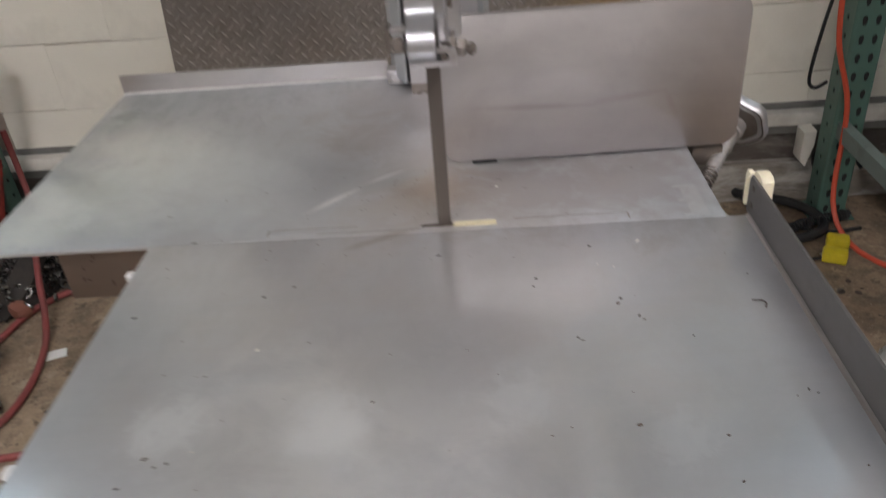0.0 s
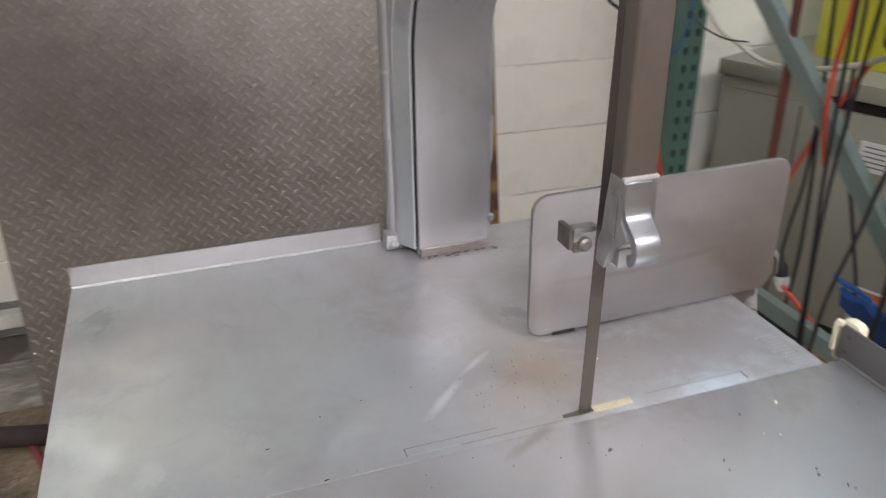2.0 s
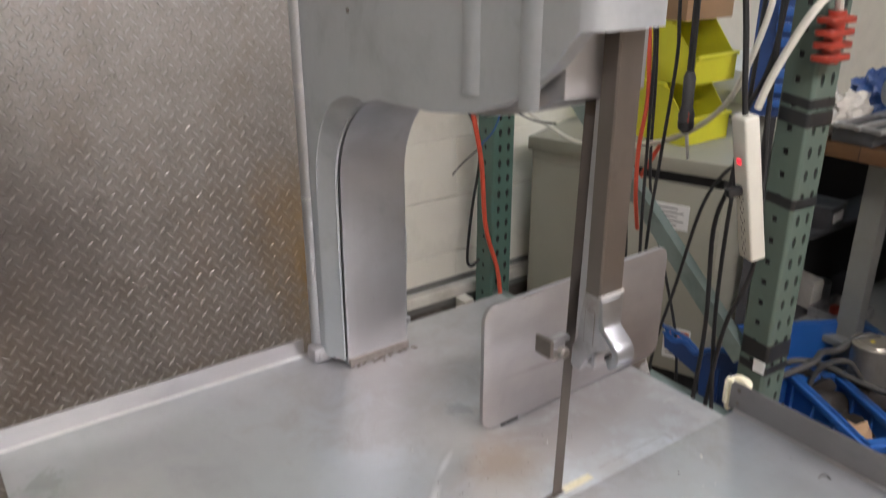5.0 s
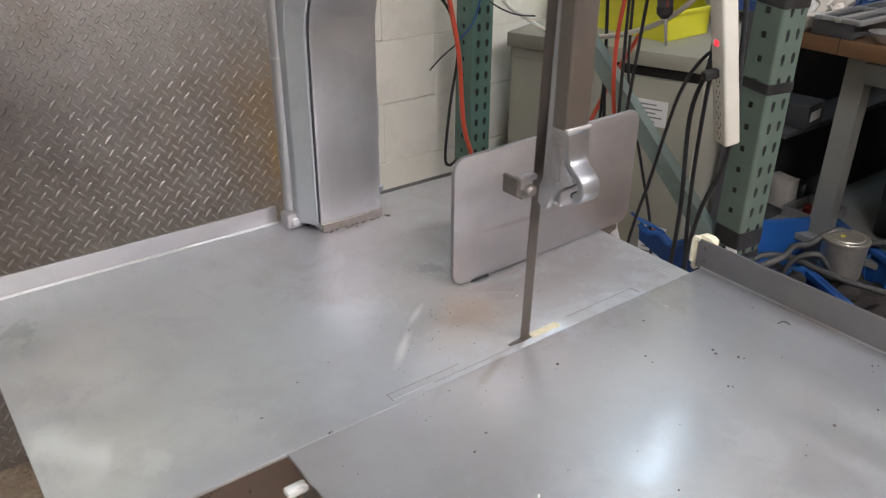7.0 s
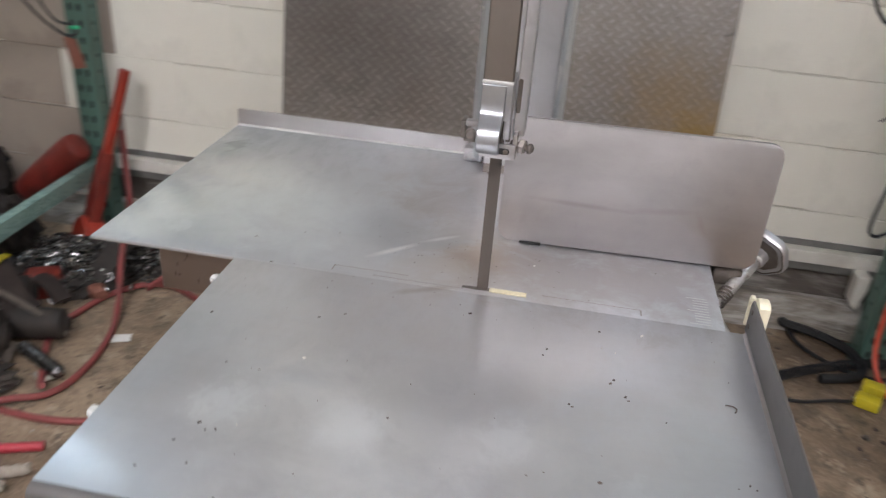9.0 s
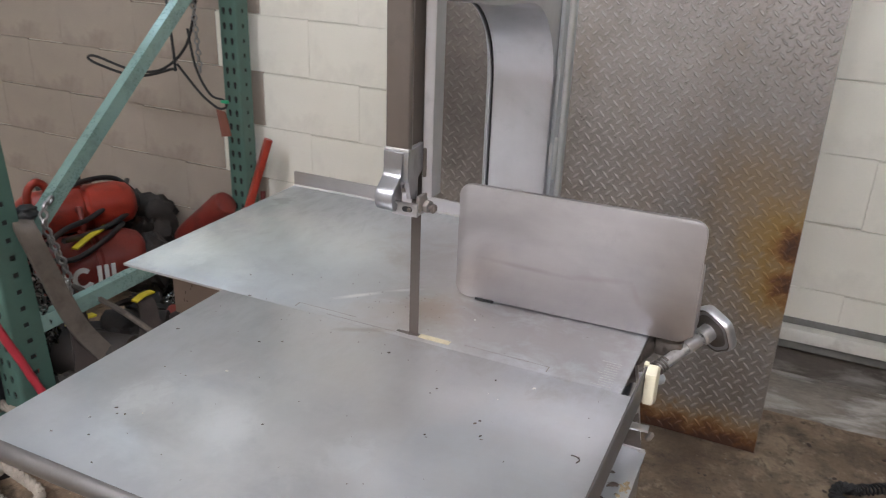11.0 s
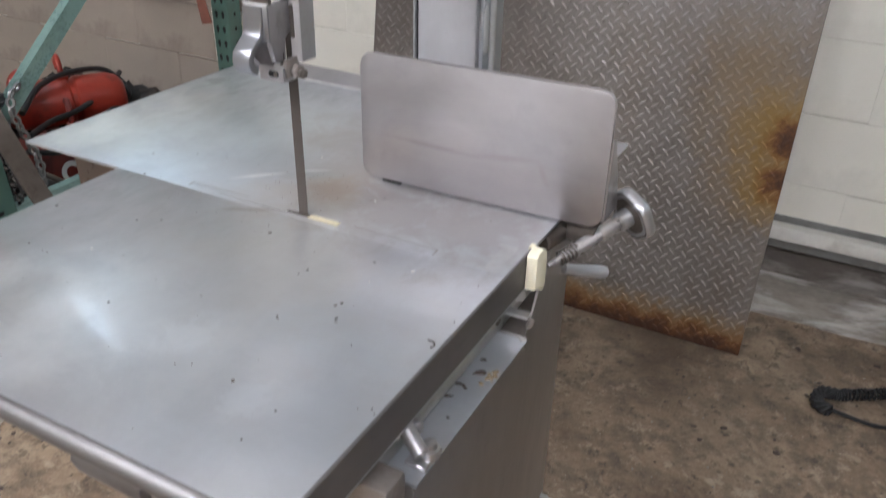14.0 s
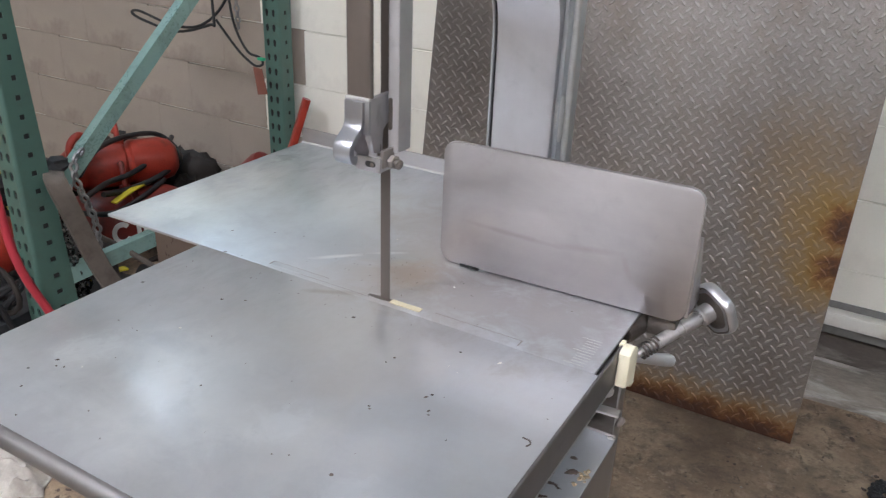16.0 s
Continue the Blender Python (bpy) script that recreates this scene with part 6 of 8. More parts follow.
# ---- blue crates ----
def crate(at, turn, w, d, h, label, mat=BLUE):
    x, y, z = at
    root = thing("crate", at, label, "crate", "blue plastic crates")
    m = pose(x, y, z, 0, 0, turn)
    t = 0.005

    def put(name, b, lab=""):
        bmesh.ops.transform(b, matrix=m, verts=b.verts)
        return part(name, b, mat, root, lab)
    put("bottom", box(-w / 2, -d / 2, 0.001, w / 2, d / 2, 0.006))
    for s in (-1, 1):
        put("long_side", prism([(-w / 2, 0.006), (w / 2, 0.006), (w / 2 + 0.02, h), (-w / 2 - 0.02, h)], "y", s * d / 2 - t / 2, s * d / 2 + t / 2))
        put("end_side", box(s * w / 2 - t / 2, -d / 2 + t, 0.006, s * w / 2 + t / 2, d / 2 - t, h))
        put("rim", box(-w / 2 - 0.028, s * d / 2 - 0.014, h - 0.022, w / 2 + 0.028, s * d / 2 + 0.014, h, 0.005), "thick moulded rim")
        put("end_rim", box(s * (w / 2 + 0.012) - 0.014, -d / 2, h - 0.022, s * (w / 2 + 0.012) + 0.014, d / 2, h, 0.005))
        for k in range(-2, 3):
            put("rib", box(k * w / 6 - 0.006, s * d / 2 - 0.010, 0.02, k * w / 6 + 0.006, s * d / 2 + 0.010, h - 0.022, 0.002, 1))
    return root


crate((1.60, 0.40, 0.0), 62, 0.60, 0.40, 0.265, "blue plastic crate filled with hoses beside the rack")
crate((1.33, 0.30, 0.0), 62, 0.50, 0.30, 0.235, "blue plastic crate with tools beside the rack")


def blue_lid():
    """Collapsed plastic crate: a leaning ribbed wall with a torn, bent rim and a second wall folded behind it."""
    root = thing("folded_crate", (1.12, 0.60, 0), "torn dark blue folded crate propped behind the rack brace", "crate")
    for k, (off, mat) in enumerate(((0.0, BLUE_DARK), (0.05, BLUE_DARK))):
        m = Matrix(((0.35, 0.94, 0, 1.085 + off), (-0.94, 0.35, 0, 0.60 + off * 0.3), (0, 0, 1, 0.0), (0, 0, 0, 1)))
        top = [(-0.085, 0.445), (-0.06, 0.425), (-0.03, 0.43), (0.0, 0.405), (0.03, 0.42), (0.07, 0.435), (0.115, 0.428)]
        b = prism([(-0.08, 0.40 - off * 0.6), (0.02, 0.34), (0.05, 0.0), (0.12, 0.0)] + [(x, z - off * 0.6) for x, z in top[::-1]], "y", -0.004, 0.004)
        bmesh.ops.transform(b, matrix=m, verts=b.verts)
        part("panel", b, mat, root)
        rim = tube([(x, 0.0, z - off * 0.6) for x, z in top], 0.008, 8, 3)
        bmesh.ops.transform(rim, matrix=m, verts=rim.verts)
        part("rim", rim, BLUE, root)
        for j in range(2):
            r = box(0.065 + 0.03 * j, -0.012, 0.02, 0.073 + 0.03 * j, -0.0035, 0.38 - off * 0.6, 0.002, 1)
            bmesh.ops.transform(r, matrix=m, verts=r.verts)
            part("rib", r, BLUE_DARK, root)
    part("flap", tube([(1.035, 0.69, 0.475), (1.05, 0.675, 0.46), (1.075, 0.66, 0.445), (1.10, 0.63, 0.425)], 0.02, 8, flat=(0.04, 0.007)), BLUE, root, "bright blue bent flap")


blue_lid()
for i, pts in enumerate(([(1.38, 0.52, 0.27), (1.466, 0.481, 0.30), (1.53, 0.49, 0.31), (1.594, 0.477, 0.305), (1.671, 0.439, 0.345), (1.756, 0.385, 0.30), (1.86, 0.33, 0.30)], [(1.40, 0.57, 0.25), (1.467, 0.54, 0.28), (1.51, 0.483, 0.285), (1.507, 0.40, 0.285), (1.52, 0.30, 0.28), (1.56, 0.16, 0.28)], [(1.48, 0.50, 0.16), (1.50, 0.47, 0.28), (1.54, 0.42, 0.31), (1.60, 0.40, 0.24)])):
    cable("hose", pts, 0.010 - 0.001 * i, GREY_HOSE, "thick grey hose lying across the blue crates", "hose", "grey hoses", 10)


def pot():
    x, y = 1.663, 0.407
    root = thing("metal_pot", (x, y, 0.22), "round bare metal tin with a lid in a blue crate", "tin")
    part("drum", lathe((x, y, 0.22), (x, y, 0.335), [(0, 0.060), (0.9, 0.062), (0.93, 0.066), (1, 0.066)], 32), BRASSY, root)
    part("lid", lathe((x, y, 0.334), (x, y, 0.341), [(0, 0.063), (0.5, 0.061), (0.55, 0.050), (1, 0.048)], 32), BRASSY, root)
    part("lid_mark", cyl((x - 0.012, y + 0.005, 0.3405), (x - 0.012, y + 0.005, 0.3420), 0.007, 12), YELLOW, root)


pot()
for i, (x, y, a, b, c) in enumerate(((1.62, 0.42, 0.16, 0.24, 0.10), (1.33, 0.30, 0.13, 0.20, 0.09), (1.52, 0.52, 0.10, 0.10, 0.12))):
    single("scrap_part", blob((x, y, 0.10), (a, b, c), i + 30, 0.45, 4, None, 62, 3.0), OILY, (x, y, 0.01), "dark oily heap of small parts in a blue crate", "parts", "parts in the crate")
for i, (x, y, z, a, b, c, m) in enumerate(((1.36, 0.30, 0.18, 0.10, 0.05, 0.04, CARD), (1.30, 0.20, 0.19, 0.07, 0.06, 0.04, DARK_STUFF), (1.24, 0.34, 0.20, 0.05, 0.04, 0.05, GALV))):
    single("tool_part", blob((x, y, z), (a, b, c), i + 3, 0.4, 3, None, 40 * i, 2.5), m, (x, y, z), "worn tool part lying in the blue crate", "tool part", "parts in the crate")


# ---- workbench ----
def workbench():
    root = thing("workbench", (2.2, 0.35, 0), "butcher block workbench with grey steel legs", "workbench")
    top = part("bench_top", box(1.66, -0.6, 0.835, 3.2, 0.74, 0.88, 0.004), WOOD, root, "oiled butcher block top")
    for k in range(9):
        part("stave_joint", box(1.659, -0.6 + 0.145 * k, 0.836, 3.199, -0.5985 + 0.145 * k, 0.8805), DARK, top, smooth=False)
    for x, y in ((1.84, 0.55), (1.84, -0.5), (3.05, 0.53), (3.05, -0.5)):
        part("leg", prism([(x, y), (x + 0.05, y), (x + 0.05, y + 0.004), (x + 0.004, y + 0.004), (x + 0.004, y + 0.061), (x + 0.05, y + 0.061), (x + 0.05, y + 0.065), (x, y + 0.065)], "z", 0.0, 0.835, 0.001), BENCH_STEEL, root, "grey painted channel leg")
    part("stretcher", box(1.79, -0.45, 0.74, 1.83, 0.54, 0.80, 0.004), BENCH_STEEL, root)
    part("lower_shelf", box(1.80, -0.5, 0.20, 3.1, 0.742, 0.225, 0.004), BENCH_STEEL, root)
    return root


workbench()
# first block is black filler for the shade and dark clutter beneath the bench
things_under = [("under_bench_dark", 2.45, 0.02, 0.226, 0.95, 0.9, 0.5, RUBBER, "black block standing in for shade and clutter under the bench", "case"), ("tool_case", 2.72, 0.60, 0.226, 0.28, 0.20, 0.22, DARK_STUFF, "dark plastic tool case under the workbench", "tool case"), ("tool_case", 2.42, 0.45, 0.226, 0.30, 0.30, 0.30, DARK_STUFF, "dark plastic tool case under the workbench", "tool case"),
                ("machine_part", 1.95, 0.25, 0.226, 0.20, 0.22, 0.16, CAST, "grey cast machine part under the workbench", "machine part"), ("carton", 2.25, 0.05, 0.226, 0.35, 0.35, 0.25, CARD, "brown carton under the workbench", "carton")]
for nm, x, y, z, a, b, c, m, lab, cat in things_under:
    single(nm, turned_box(x, y, z, z + c, a, b, 12 * math.sin(x * 9), 0.012), m, (x, y, z), lab, cat)


def storage_shelf():
    root = thing("storage_shelf", (2.4, 0.82, 0), "black storage shelf standing behind the workbench", "shelf")
    part("back_panel", box(1.80, 0.875, 0.0, 3.15, 0.89, 0.83), DARK, root)
    part("side_panel", box(1.80, 0.745, 0.0, 1.812, 0.8745, 0.20), DARK, root)
    part("side_panel", box(3.13, 0.745, 0.0, 3.15, 0.8745, 0.83), DARK, root)
    for z in (0.20, 0.505):
        part("shelf_board", box(1.82 if z > 0.3 else 1.80, 0.745, z, 3.129, 0.8745, z + 0.018, 0.002), DARK_STUFF, root)
    case = thing("instrument_case", (1.96, 0.80, 0.523), "dark grey case with a paper label on the shelf", "case")
    part("body", turned_box(1.965, 0.80, 0.5235, 0.600, 0.13, 0.12, 8, 0.006), DARK_STUFF, case)
    part("paper_label", turned_box(1.966, 0.738, 0.545, 0.577, 0.075, 0.0016, 8), LABEL, case, "white paper label")
    single("carton", turned_box(1.97, 0.80, 0.2185, 0.325, 0.05, 0.09, -10, 0.002), CLOTH, (1.97, 0.80, 0.2185), "small pale carton on the lower shelf", "carton")
    single("tin", cyl((2.06, 0.80, 0.2185), (2.06, 0.80, 0.285), 0.035, 20, soft=0.002), GALV, (2.06, 0.80, 0.2185), "small bare metal tin on the lower shelf", "tin")
    tray = thing("parts_tray", (1.96, 0.64, 0.2255), "grey steel tray with small parts under the workbench", "tray")
    part("floor", box(1.88, 0.60, 0.2258, 2.05, 0.735, 0.229), CAST, tray)
    for a in ((1.88, 0.60, 1.884, 0.735), (2.046, 0.60, 2.05, 0.735), (1.8845, 0.60, 2.0455, 0.604), (1.8845, 0.731, 2.0455, 0.735)):
        part("rim", box(a[0], a[1], 0.2292, a[2], a[3], 0.262), CAST, tray)
    single("bottle_cap", cyl((1.95, 0.68, 0.2292), (1.95, 0.68, 0.262), 0.018, 14, soft=0.003), ORANGE, (1.95, 0.68, 0.229), "small red bottle cap in the steel tray", "bottle cap")


storage_shelf()


def bench_things():
    root = thing("grinder", (1.86, 0.60, 0.88), "bare metal machine with a flat guard on the workbench", "grinder")
    for y in (0.50, 0.56, 0.62):
        part("frame_bar", box(1.63, y, 0.925, 2.10, y + 0.014, 0.939, 0.003), GALV, root, "bare metal frame bar")
    for x in (1.64, 1.86, 2.08):
        part("cross_bar", box(x, 0.515, 0.9255, x + 0.012, 0.62, 0.938, 0.002), GALV, root)
    part("base", box(1.66, 0.53, 0.88, 2.05, 0.65, 0.9245, 0.004), DARK_STUFF, root, "dark machine base")
    for x, y in ((1.70, 0.46), (1.79, 0.43)):
        part("dish", lathe((x, y, 0.882), (x, y, 0.912), [(0, 0.018), (0.45, 0.034), (0.9, 0.040), (0.98, 0.046), (1, 0.044)], 24), GALV, root, "round bare metal cup")
    part("slide", box(1.70, 0.36, 0.905, 1.88, 0.44, 0.913, 0.002), GALV, root)
    part("wheel", cyl((1.86, 0.615, 1.0), (1.88, 0.600, 1.0), 0.04, 24, soft=0.004), GALV, root, "toothed metal wheel")
    part("strut", box(1.86, 0.60, 0.955, 1.88, 0.612, 0.99, 0.002), CAST, root)
    single("blue_case", turned_box(2.30, 0.62, 0.881, 1.03, 0.24, 0.16, 20, 0.015), BLUE, (2.30, 0.62, 0.88), "blue plastic case on the workbench", "case")
    single("grey_rag", blob((1.80, 0.69, 0.935), (0.13, 0.045, 0.06), 41, 0.45, 4, None, 5, 3.0), CLOTH, (1.80, 0.69, 0.88), "crumpled grey rag on the workbench", "rag")
    single("blue_bag", blob((1.97, 0.70, 0.955), (0.11, 0.05, 0.085), 42, 0.4, 4, None, -8, 3.0), BLUE_DARK, (1.97, 0.70, 0.88), "crumpled blue bag on the workbench", "bag")
    single("dark_case", turned_box(2.12, 0.50, 0.881, 1.02, 0.16, 0.20, -15, 0.012), DARK_STUFF, (2.12, 0.50, 0.88), "dark plastic case on the workbench", "case")
    single("plastic_bag", blob((1.69, 0.70, 0.95), (0.05, 0.04, 0.08), 43, 0.4, 4, None, 0, 3.0), CLOTH_WHITE, (1.69, 0.70, 0.88), "crumpled white plastic bag on the workbench", "bag")
    single("spanner", tube([(1.68, 0.36, 0.886), (1.74, 0.33, 0.886), (1.80, 0.31, 0.886)], 0.006, 8), GALV, (1.74, 0.33, 0.88), "steel spanner lying on the workbench", "spanner")
    root = thing("parts_rack", (1.72, 0.88, 0.0), "small blue slotted parts rack behind the upright", "parts rack")
    part("panel", turned_box(1.72, 0.88, 0.90, 1.25, 0.012, 0.16, 35), BLUE_DARK, root)
    part("stand", turned_box(1.722, 0.882, 0.0, 0.90, 0.03, 0.03, 35), DARK_STUFF, root)
    for k in range(7):
        part("slot", turned_box(1.708, 0.872, 0.93 + 0.045 * k, 0.955 + 0.045 * k, 0.014, 0.05, 35, 0.002), BLUE, root)
    single("yellow_post", cyl((1.955, 0.63, 0.226), (1.985, 0.63, 0.50), 0.022, 16, soft=0.004), YELLOW, (1.955, 0.63, 0.226), "yellow tube standing under the workbench", "tube")
    single("wire_hook", tube([(2.15, 0.52, 0.835), (2.15, 0.515, 0.66), (2.14, 0.49, 0.52), (2.15, 0.46, 0.66), (2.15, 0.45, 0.835)], 0.006, 8), LEDGE, (2.15, 0.5, 0.5), "white wire hook hanging under the bench top", "hook")


bench_things()


# ---- left rack and the lifting gear on it ----
rack_l = thing("pallet_rack", (-1.45, 0.98, 0), "green pallet rack frame with lifting gear beside the saw", "pallet rack", "pallet racks")
near_l = rack_post(rack_l, -1.507, 0.415, 0.075, 0.070, 2.6, GREEN, 0.048)
far_l = rack_post(rack_l, -1.497, 1.435, 0.075, 0.066, 2.6, GREEN)
brace(rack_l, (-1.45, 0.545, 0.530), (-1.45, 1.46, 1.315), 0.045, 0.032, GREEN_LIGHT, "slanting pale green brace")
brace(rack_l, (-1.45, 0.495, 0.262), (-1.45, 1.44, 0.280), 0.050, 0.032, GREEN_LIGHT, "level pale green brace")
brace(rack_l, (-1.45, 0.495, 1.36), (-1.45, 1.44, 1.36), 0.045, 0.032, GREEN_LIGHT)


def hoist(at, turn, lift, size, mat, label, mark=True):
    """Barrel shaped chain hoist: ribbed body, end cap, hook, and a painted mark as plain bars."""
    root = thing("chain_hoist", at, label, "chain hoist", "red chain hoists")
    m = pose(*at, 0, lift, turn)
    L, r = size

    def put(name, b, mt, lab=""):
        bmesh.ops.transform(b, matrix=m, verts=b.verts)
        return part(name, b, mt, root, lab)
    body = lathe((-L / 2, 0, r), (L / 2, 0, r), [(0, r * 0.55), (0.03, r * 0.72), (0.10, r * 0.95), (0.2, r), (0.52, r), (0.54, r * 0.90), (0.57, r * 0.90), (0.59, r * 0.98), (0.85, r * 0.96), (0.94, r * 0.82), (0.99, r * 0.55), (1, r * 0.3)], 28)
    for v in body.verts:
        if v.co.z < r * 0.25:
            v.co.z = r * 0.25 - (r * 0.25 - v.co.z) * 0.35
    b = put("body", body, mat)
    put("end_cap", lathe((L / 2 - 0.01, 0, r), (L / 2 + 0.012, 0, r), [(0, r * 0.4), (0.5, r * 0.42), (1, r * 0.3)], 20), BLACK)
    put("lug", box(-0.02, -0.02, r * 1.8, 0.02, 0.02, r * 2.15, 0.006), mat)
    put("hook", tube([(0, 0, r * 2.1), (0, 0.01, r * 2.5), (0, 0.04, r * 2.75), (0, 0.065, r * 2.5), (0, 0.045, r * 2.25)], 0.011, 10), mat, "red load hook")
    if mark:
        ring = [(math.cos(2 * math.pi * k / 24), math.sin(2 * math.pi * k / 24)) for k in range(24)]
        bm = bmesh.new()
        for k in range(3, 22):
            (c0, s0), (c1, s1) = ring[k], ring[(k + 1) % 24]
            join(bm, prism([(-0.045 + 0.036 * c0, 0.042 * s0), (-0.045 + 0.036 * c1, 0.042 * s1), (-0.045 + 0.020 * c1, 0.024 * s1), (-0.045 + 0.020 * c0, 0.024 * s0)], "y", -0.002, 0.002))
        bmesh.ops.rotate(bm, verts=bm.verts, matrix=Matrix.Rotation(radians(-8), 3, "X"))
        bmesh.ops.transform(bm, matrix=pose(0, -r * 1.01, r * 0.98), verts=bm.verts)
        put("paint_mark", bm, LABEL, "worn white paint mark")
        for u in (0.012, 0.036, 0.060):
            bar = box(u - 0.0075, -0.0025, -0.040, u + 0.0075, 0.0025, 0.040, 0.001, 1)
            bmesh.ops.transform(bar, matrix=pose(0, -r * 1.0, r * 0.98), verts=bar.verts)
            put("paint_mark", bar, LABEL)
    return root


hoist((-2.00, 1.16, 0.22), 62, 0, (0.42, 0.090), ORANGE, "orange red electric chain hoist lying on another hoist", False)
hoist((-1.885, 1.08, 0.02), 60, 0, (0.42, 0.118), DARKRED, "dirty dark red chain hoist with a worn white mark")
hoist((-2.12, 1.22, 0.0), 66, 0, (0.40, 0.12), DARKRED, "dirty dark red chain hoist at the back of the rack", False)
hoist((-1.84, 0.44, 0.17), 55, 0, (0.32, 0.10), ORANGE, "orange red chain hoist behind the rack upright", False)
hoist((-1.66, 0.52, 0.0), 30, 0, (0.26, 0.075), ORANGE, "small orange red hoist under cables", False)
single("tool_bag", blob((-1.96, 1.42, 0.15), (0.15, 0.10, 0.16), 3, 0.35, 4, None, 20, 2.4), OILY, (-1.96, 1.42, 0), "dark oily canvas bag behind the hoists", "bag")
single("tool_bag", blob((-1.74, 1.26, 0.09), (0.16, 0.10, 0.12), 9, 0.35, 4, None, -20, 2.4), OILY, (-1.74, 1.26, 0), "dark oily canvas bag beside a red hoist", "bag")
# dark brown lumps added to fill the floor under the rack
for i, (x, y, sx, sy, sz, tn) in enumerate(((-1.62, 0.80, 0.12, 0.08, 0.05, 20), (-1.58, 1.04, 0.10, 0.07, 0.06, -30), (-1.74, 0.72, 0.13, 0.09, 0.08, 50), (-1.36, 0.58, 0.12, 0.08, 0.05, 10), (-1.50, 0.90, 0.10, 0.06, 0.05, 70), (-1.95, 0.78, 0.16, 0.12, 0.12, 0), (-2.2, 1.3, 0.2, 0.15, 0.2, 0), (-2.2, 0.9, 0.2, 0.2, 0.2, 0))):
    single("dark_lump", blob((x, y, sz * 0.6), (sx, sy, sz), 20 + i, 0.5, 4, None, tn, 3.2), OILY, (x, y, 0), "dark brown filler lump among the lifting gear", "rag", "oily rags")
single("motor_housing", lathe((-1.70, 1.375, 0.17), (-1.465, 1.375, 0.372), [(0, 0.03), (0.05, 0.045), (0.2, 0.05), (0.9, 0.052), (0.97, 0.045), (1, 0.03)], 20), DARKRED, (-1.66, 1.375, 0.2), "dirty dark red cylinder leaning in the rack corner", "cylinder")
for i, pts in enumerate(([(-1.75, 0.80, 0.40), (-1.84, 0.95, 0.44), (-1.88, 1.12, 0.44), (-1.90, 1.28, 0.40), (-1.82, 1.30, 0.32), (-1.76, 1.14, 0.30), (-1.76, 1.00, 0.29), (-1.72, 0.86, 0.32)], [(-1.70, 0.78, 0.34), (-1.78, 0.92, 0.33), (-1.80, 1.06, 0.33), (-1.83, 1.22, 0.36), (-1.95, 1.38, 0.36)], [(-1.68, 0.74, 0.30), (-1.68, 0.86, 0.26), (-1.70, 1.0, 0.27), (-1.76, 1.16, 0.28)])):
    cable("hose", [(x - 0.09, y + 0.07, z - 0.02) for x, y, z in pts], 0.010, BLACK, "black control cable draped over the hoists", "cable", "cables on the hoists", 10)
for p, q in (((-1.80, 0.96, 0.262), (-1.86, 1.16, 0.270)), ((-1.46, 0.62, 0.205), (-1.46, 0.72, 0.20)), ((-1.46, 0.88, 0.175), (-1.48, 0.98, 0.165)), ((-1.83, 0.60, 0.352), (-1.80, 0.66, 0.362))):
    single("yellow_strap", tube([p, tuple((a + b) / 2 + (0.006 if k == 2 else 0) for k, (a, b) in enumerate(zip(p, q))), q], 0.01, flat=(0.022, 0.006)), YELLOW, p, "yellow webbing strap end on the hoists", "strap", "yellow straps")

# chain looped over the brace, and a grey sling
single("lifting_chain", chain([(-1.42, 0.60, 0.615), (-1.415, 0.575, 0.60), (-1.41, 0.565, 0.55), (-1.405, 0.585, 0.47), (-1.40, 0.60, 0.40), (-1.40, 0.59, 0.33), (-1.41, 0.565, 0.33), (-1.42, 0.55, 0.40), (-1.43, 0.55, 0.50), (-1.475, 0.575, 0.60)], 0.034, 0.0048), CHAIN, (-1.4, 0.59, 0.3), "bright steel lifting chain looped over the brace", "chain")
single("lifting_chain", chain([(-1.46, 0.52, 0.50), (-1.44, 0.53, 0.36), (-1.45, 0.55, 0.22), (-1.47, 0.53, 0.12), (-1.46, 0.58, 0.02)], 0.034, 0.005), CHAIN_DARK, (-1.45, 0.55, 0.0), "rusty dark chain hanging behind the sling", "chain")
single("lifting_chain", chain([(-1.49, 0.56, 0.48), (-1.47, 0.58, 0.36), (-1.48, 0.60, 0.22), (-1.50, 0.60, 0.10), (-1.48, 0.64, 0.02)], 0.034, 0.005), CHAIN_DARK, (-1.48, 0.6, 0.0), "rusty dark chain hanging behind the sling", "chain")
single("sling", tube([(-1.44, 0.52, 0.575), (-1.40, 0.50, 0.56), (-1.385, 0.51, 0.50), (-1.385, 0.535, 0.42), (-1.38, 0.56, 0.33), (-1.37, 0.60, 0.22), (-1.34, 0.66, 0.11), (-1.30, 0.72, 0.03)], 0.02, flat=(0.054, 0.014)), GREY_STRAP, (-1.35, 0.65, 0.0), "worn grey webbing sling hanging from the brace", "sling")
single("hook_cover", blob((-1.46, 0.545, 0.585), (0.03, 0.035, 0.025), 5, 0.3, 3), BLACK, (-1.445, 0.545, 0.6), "black rubber cover hung on the brace", "hook cover")
single("red_hook", tube([(-1.96, 0.93, 0.36), (-1.97, 0.94, 0.44), (-1.97, 0.98, 0.47), (-1.96, 1.01, 0.44), (-1.96, 1.00, 0.38)], 0.014, 10), ORANGE, (-1.90, 0.9, 0.38), "orange red load hook standing up", "hook")
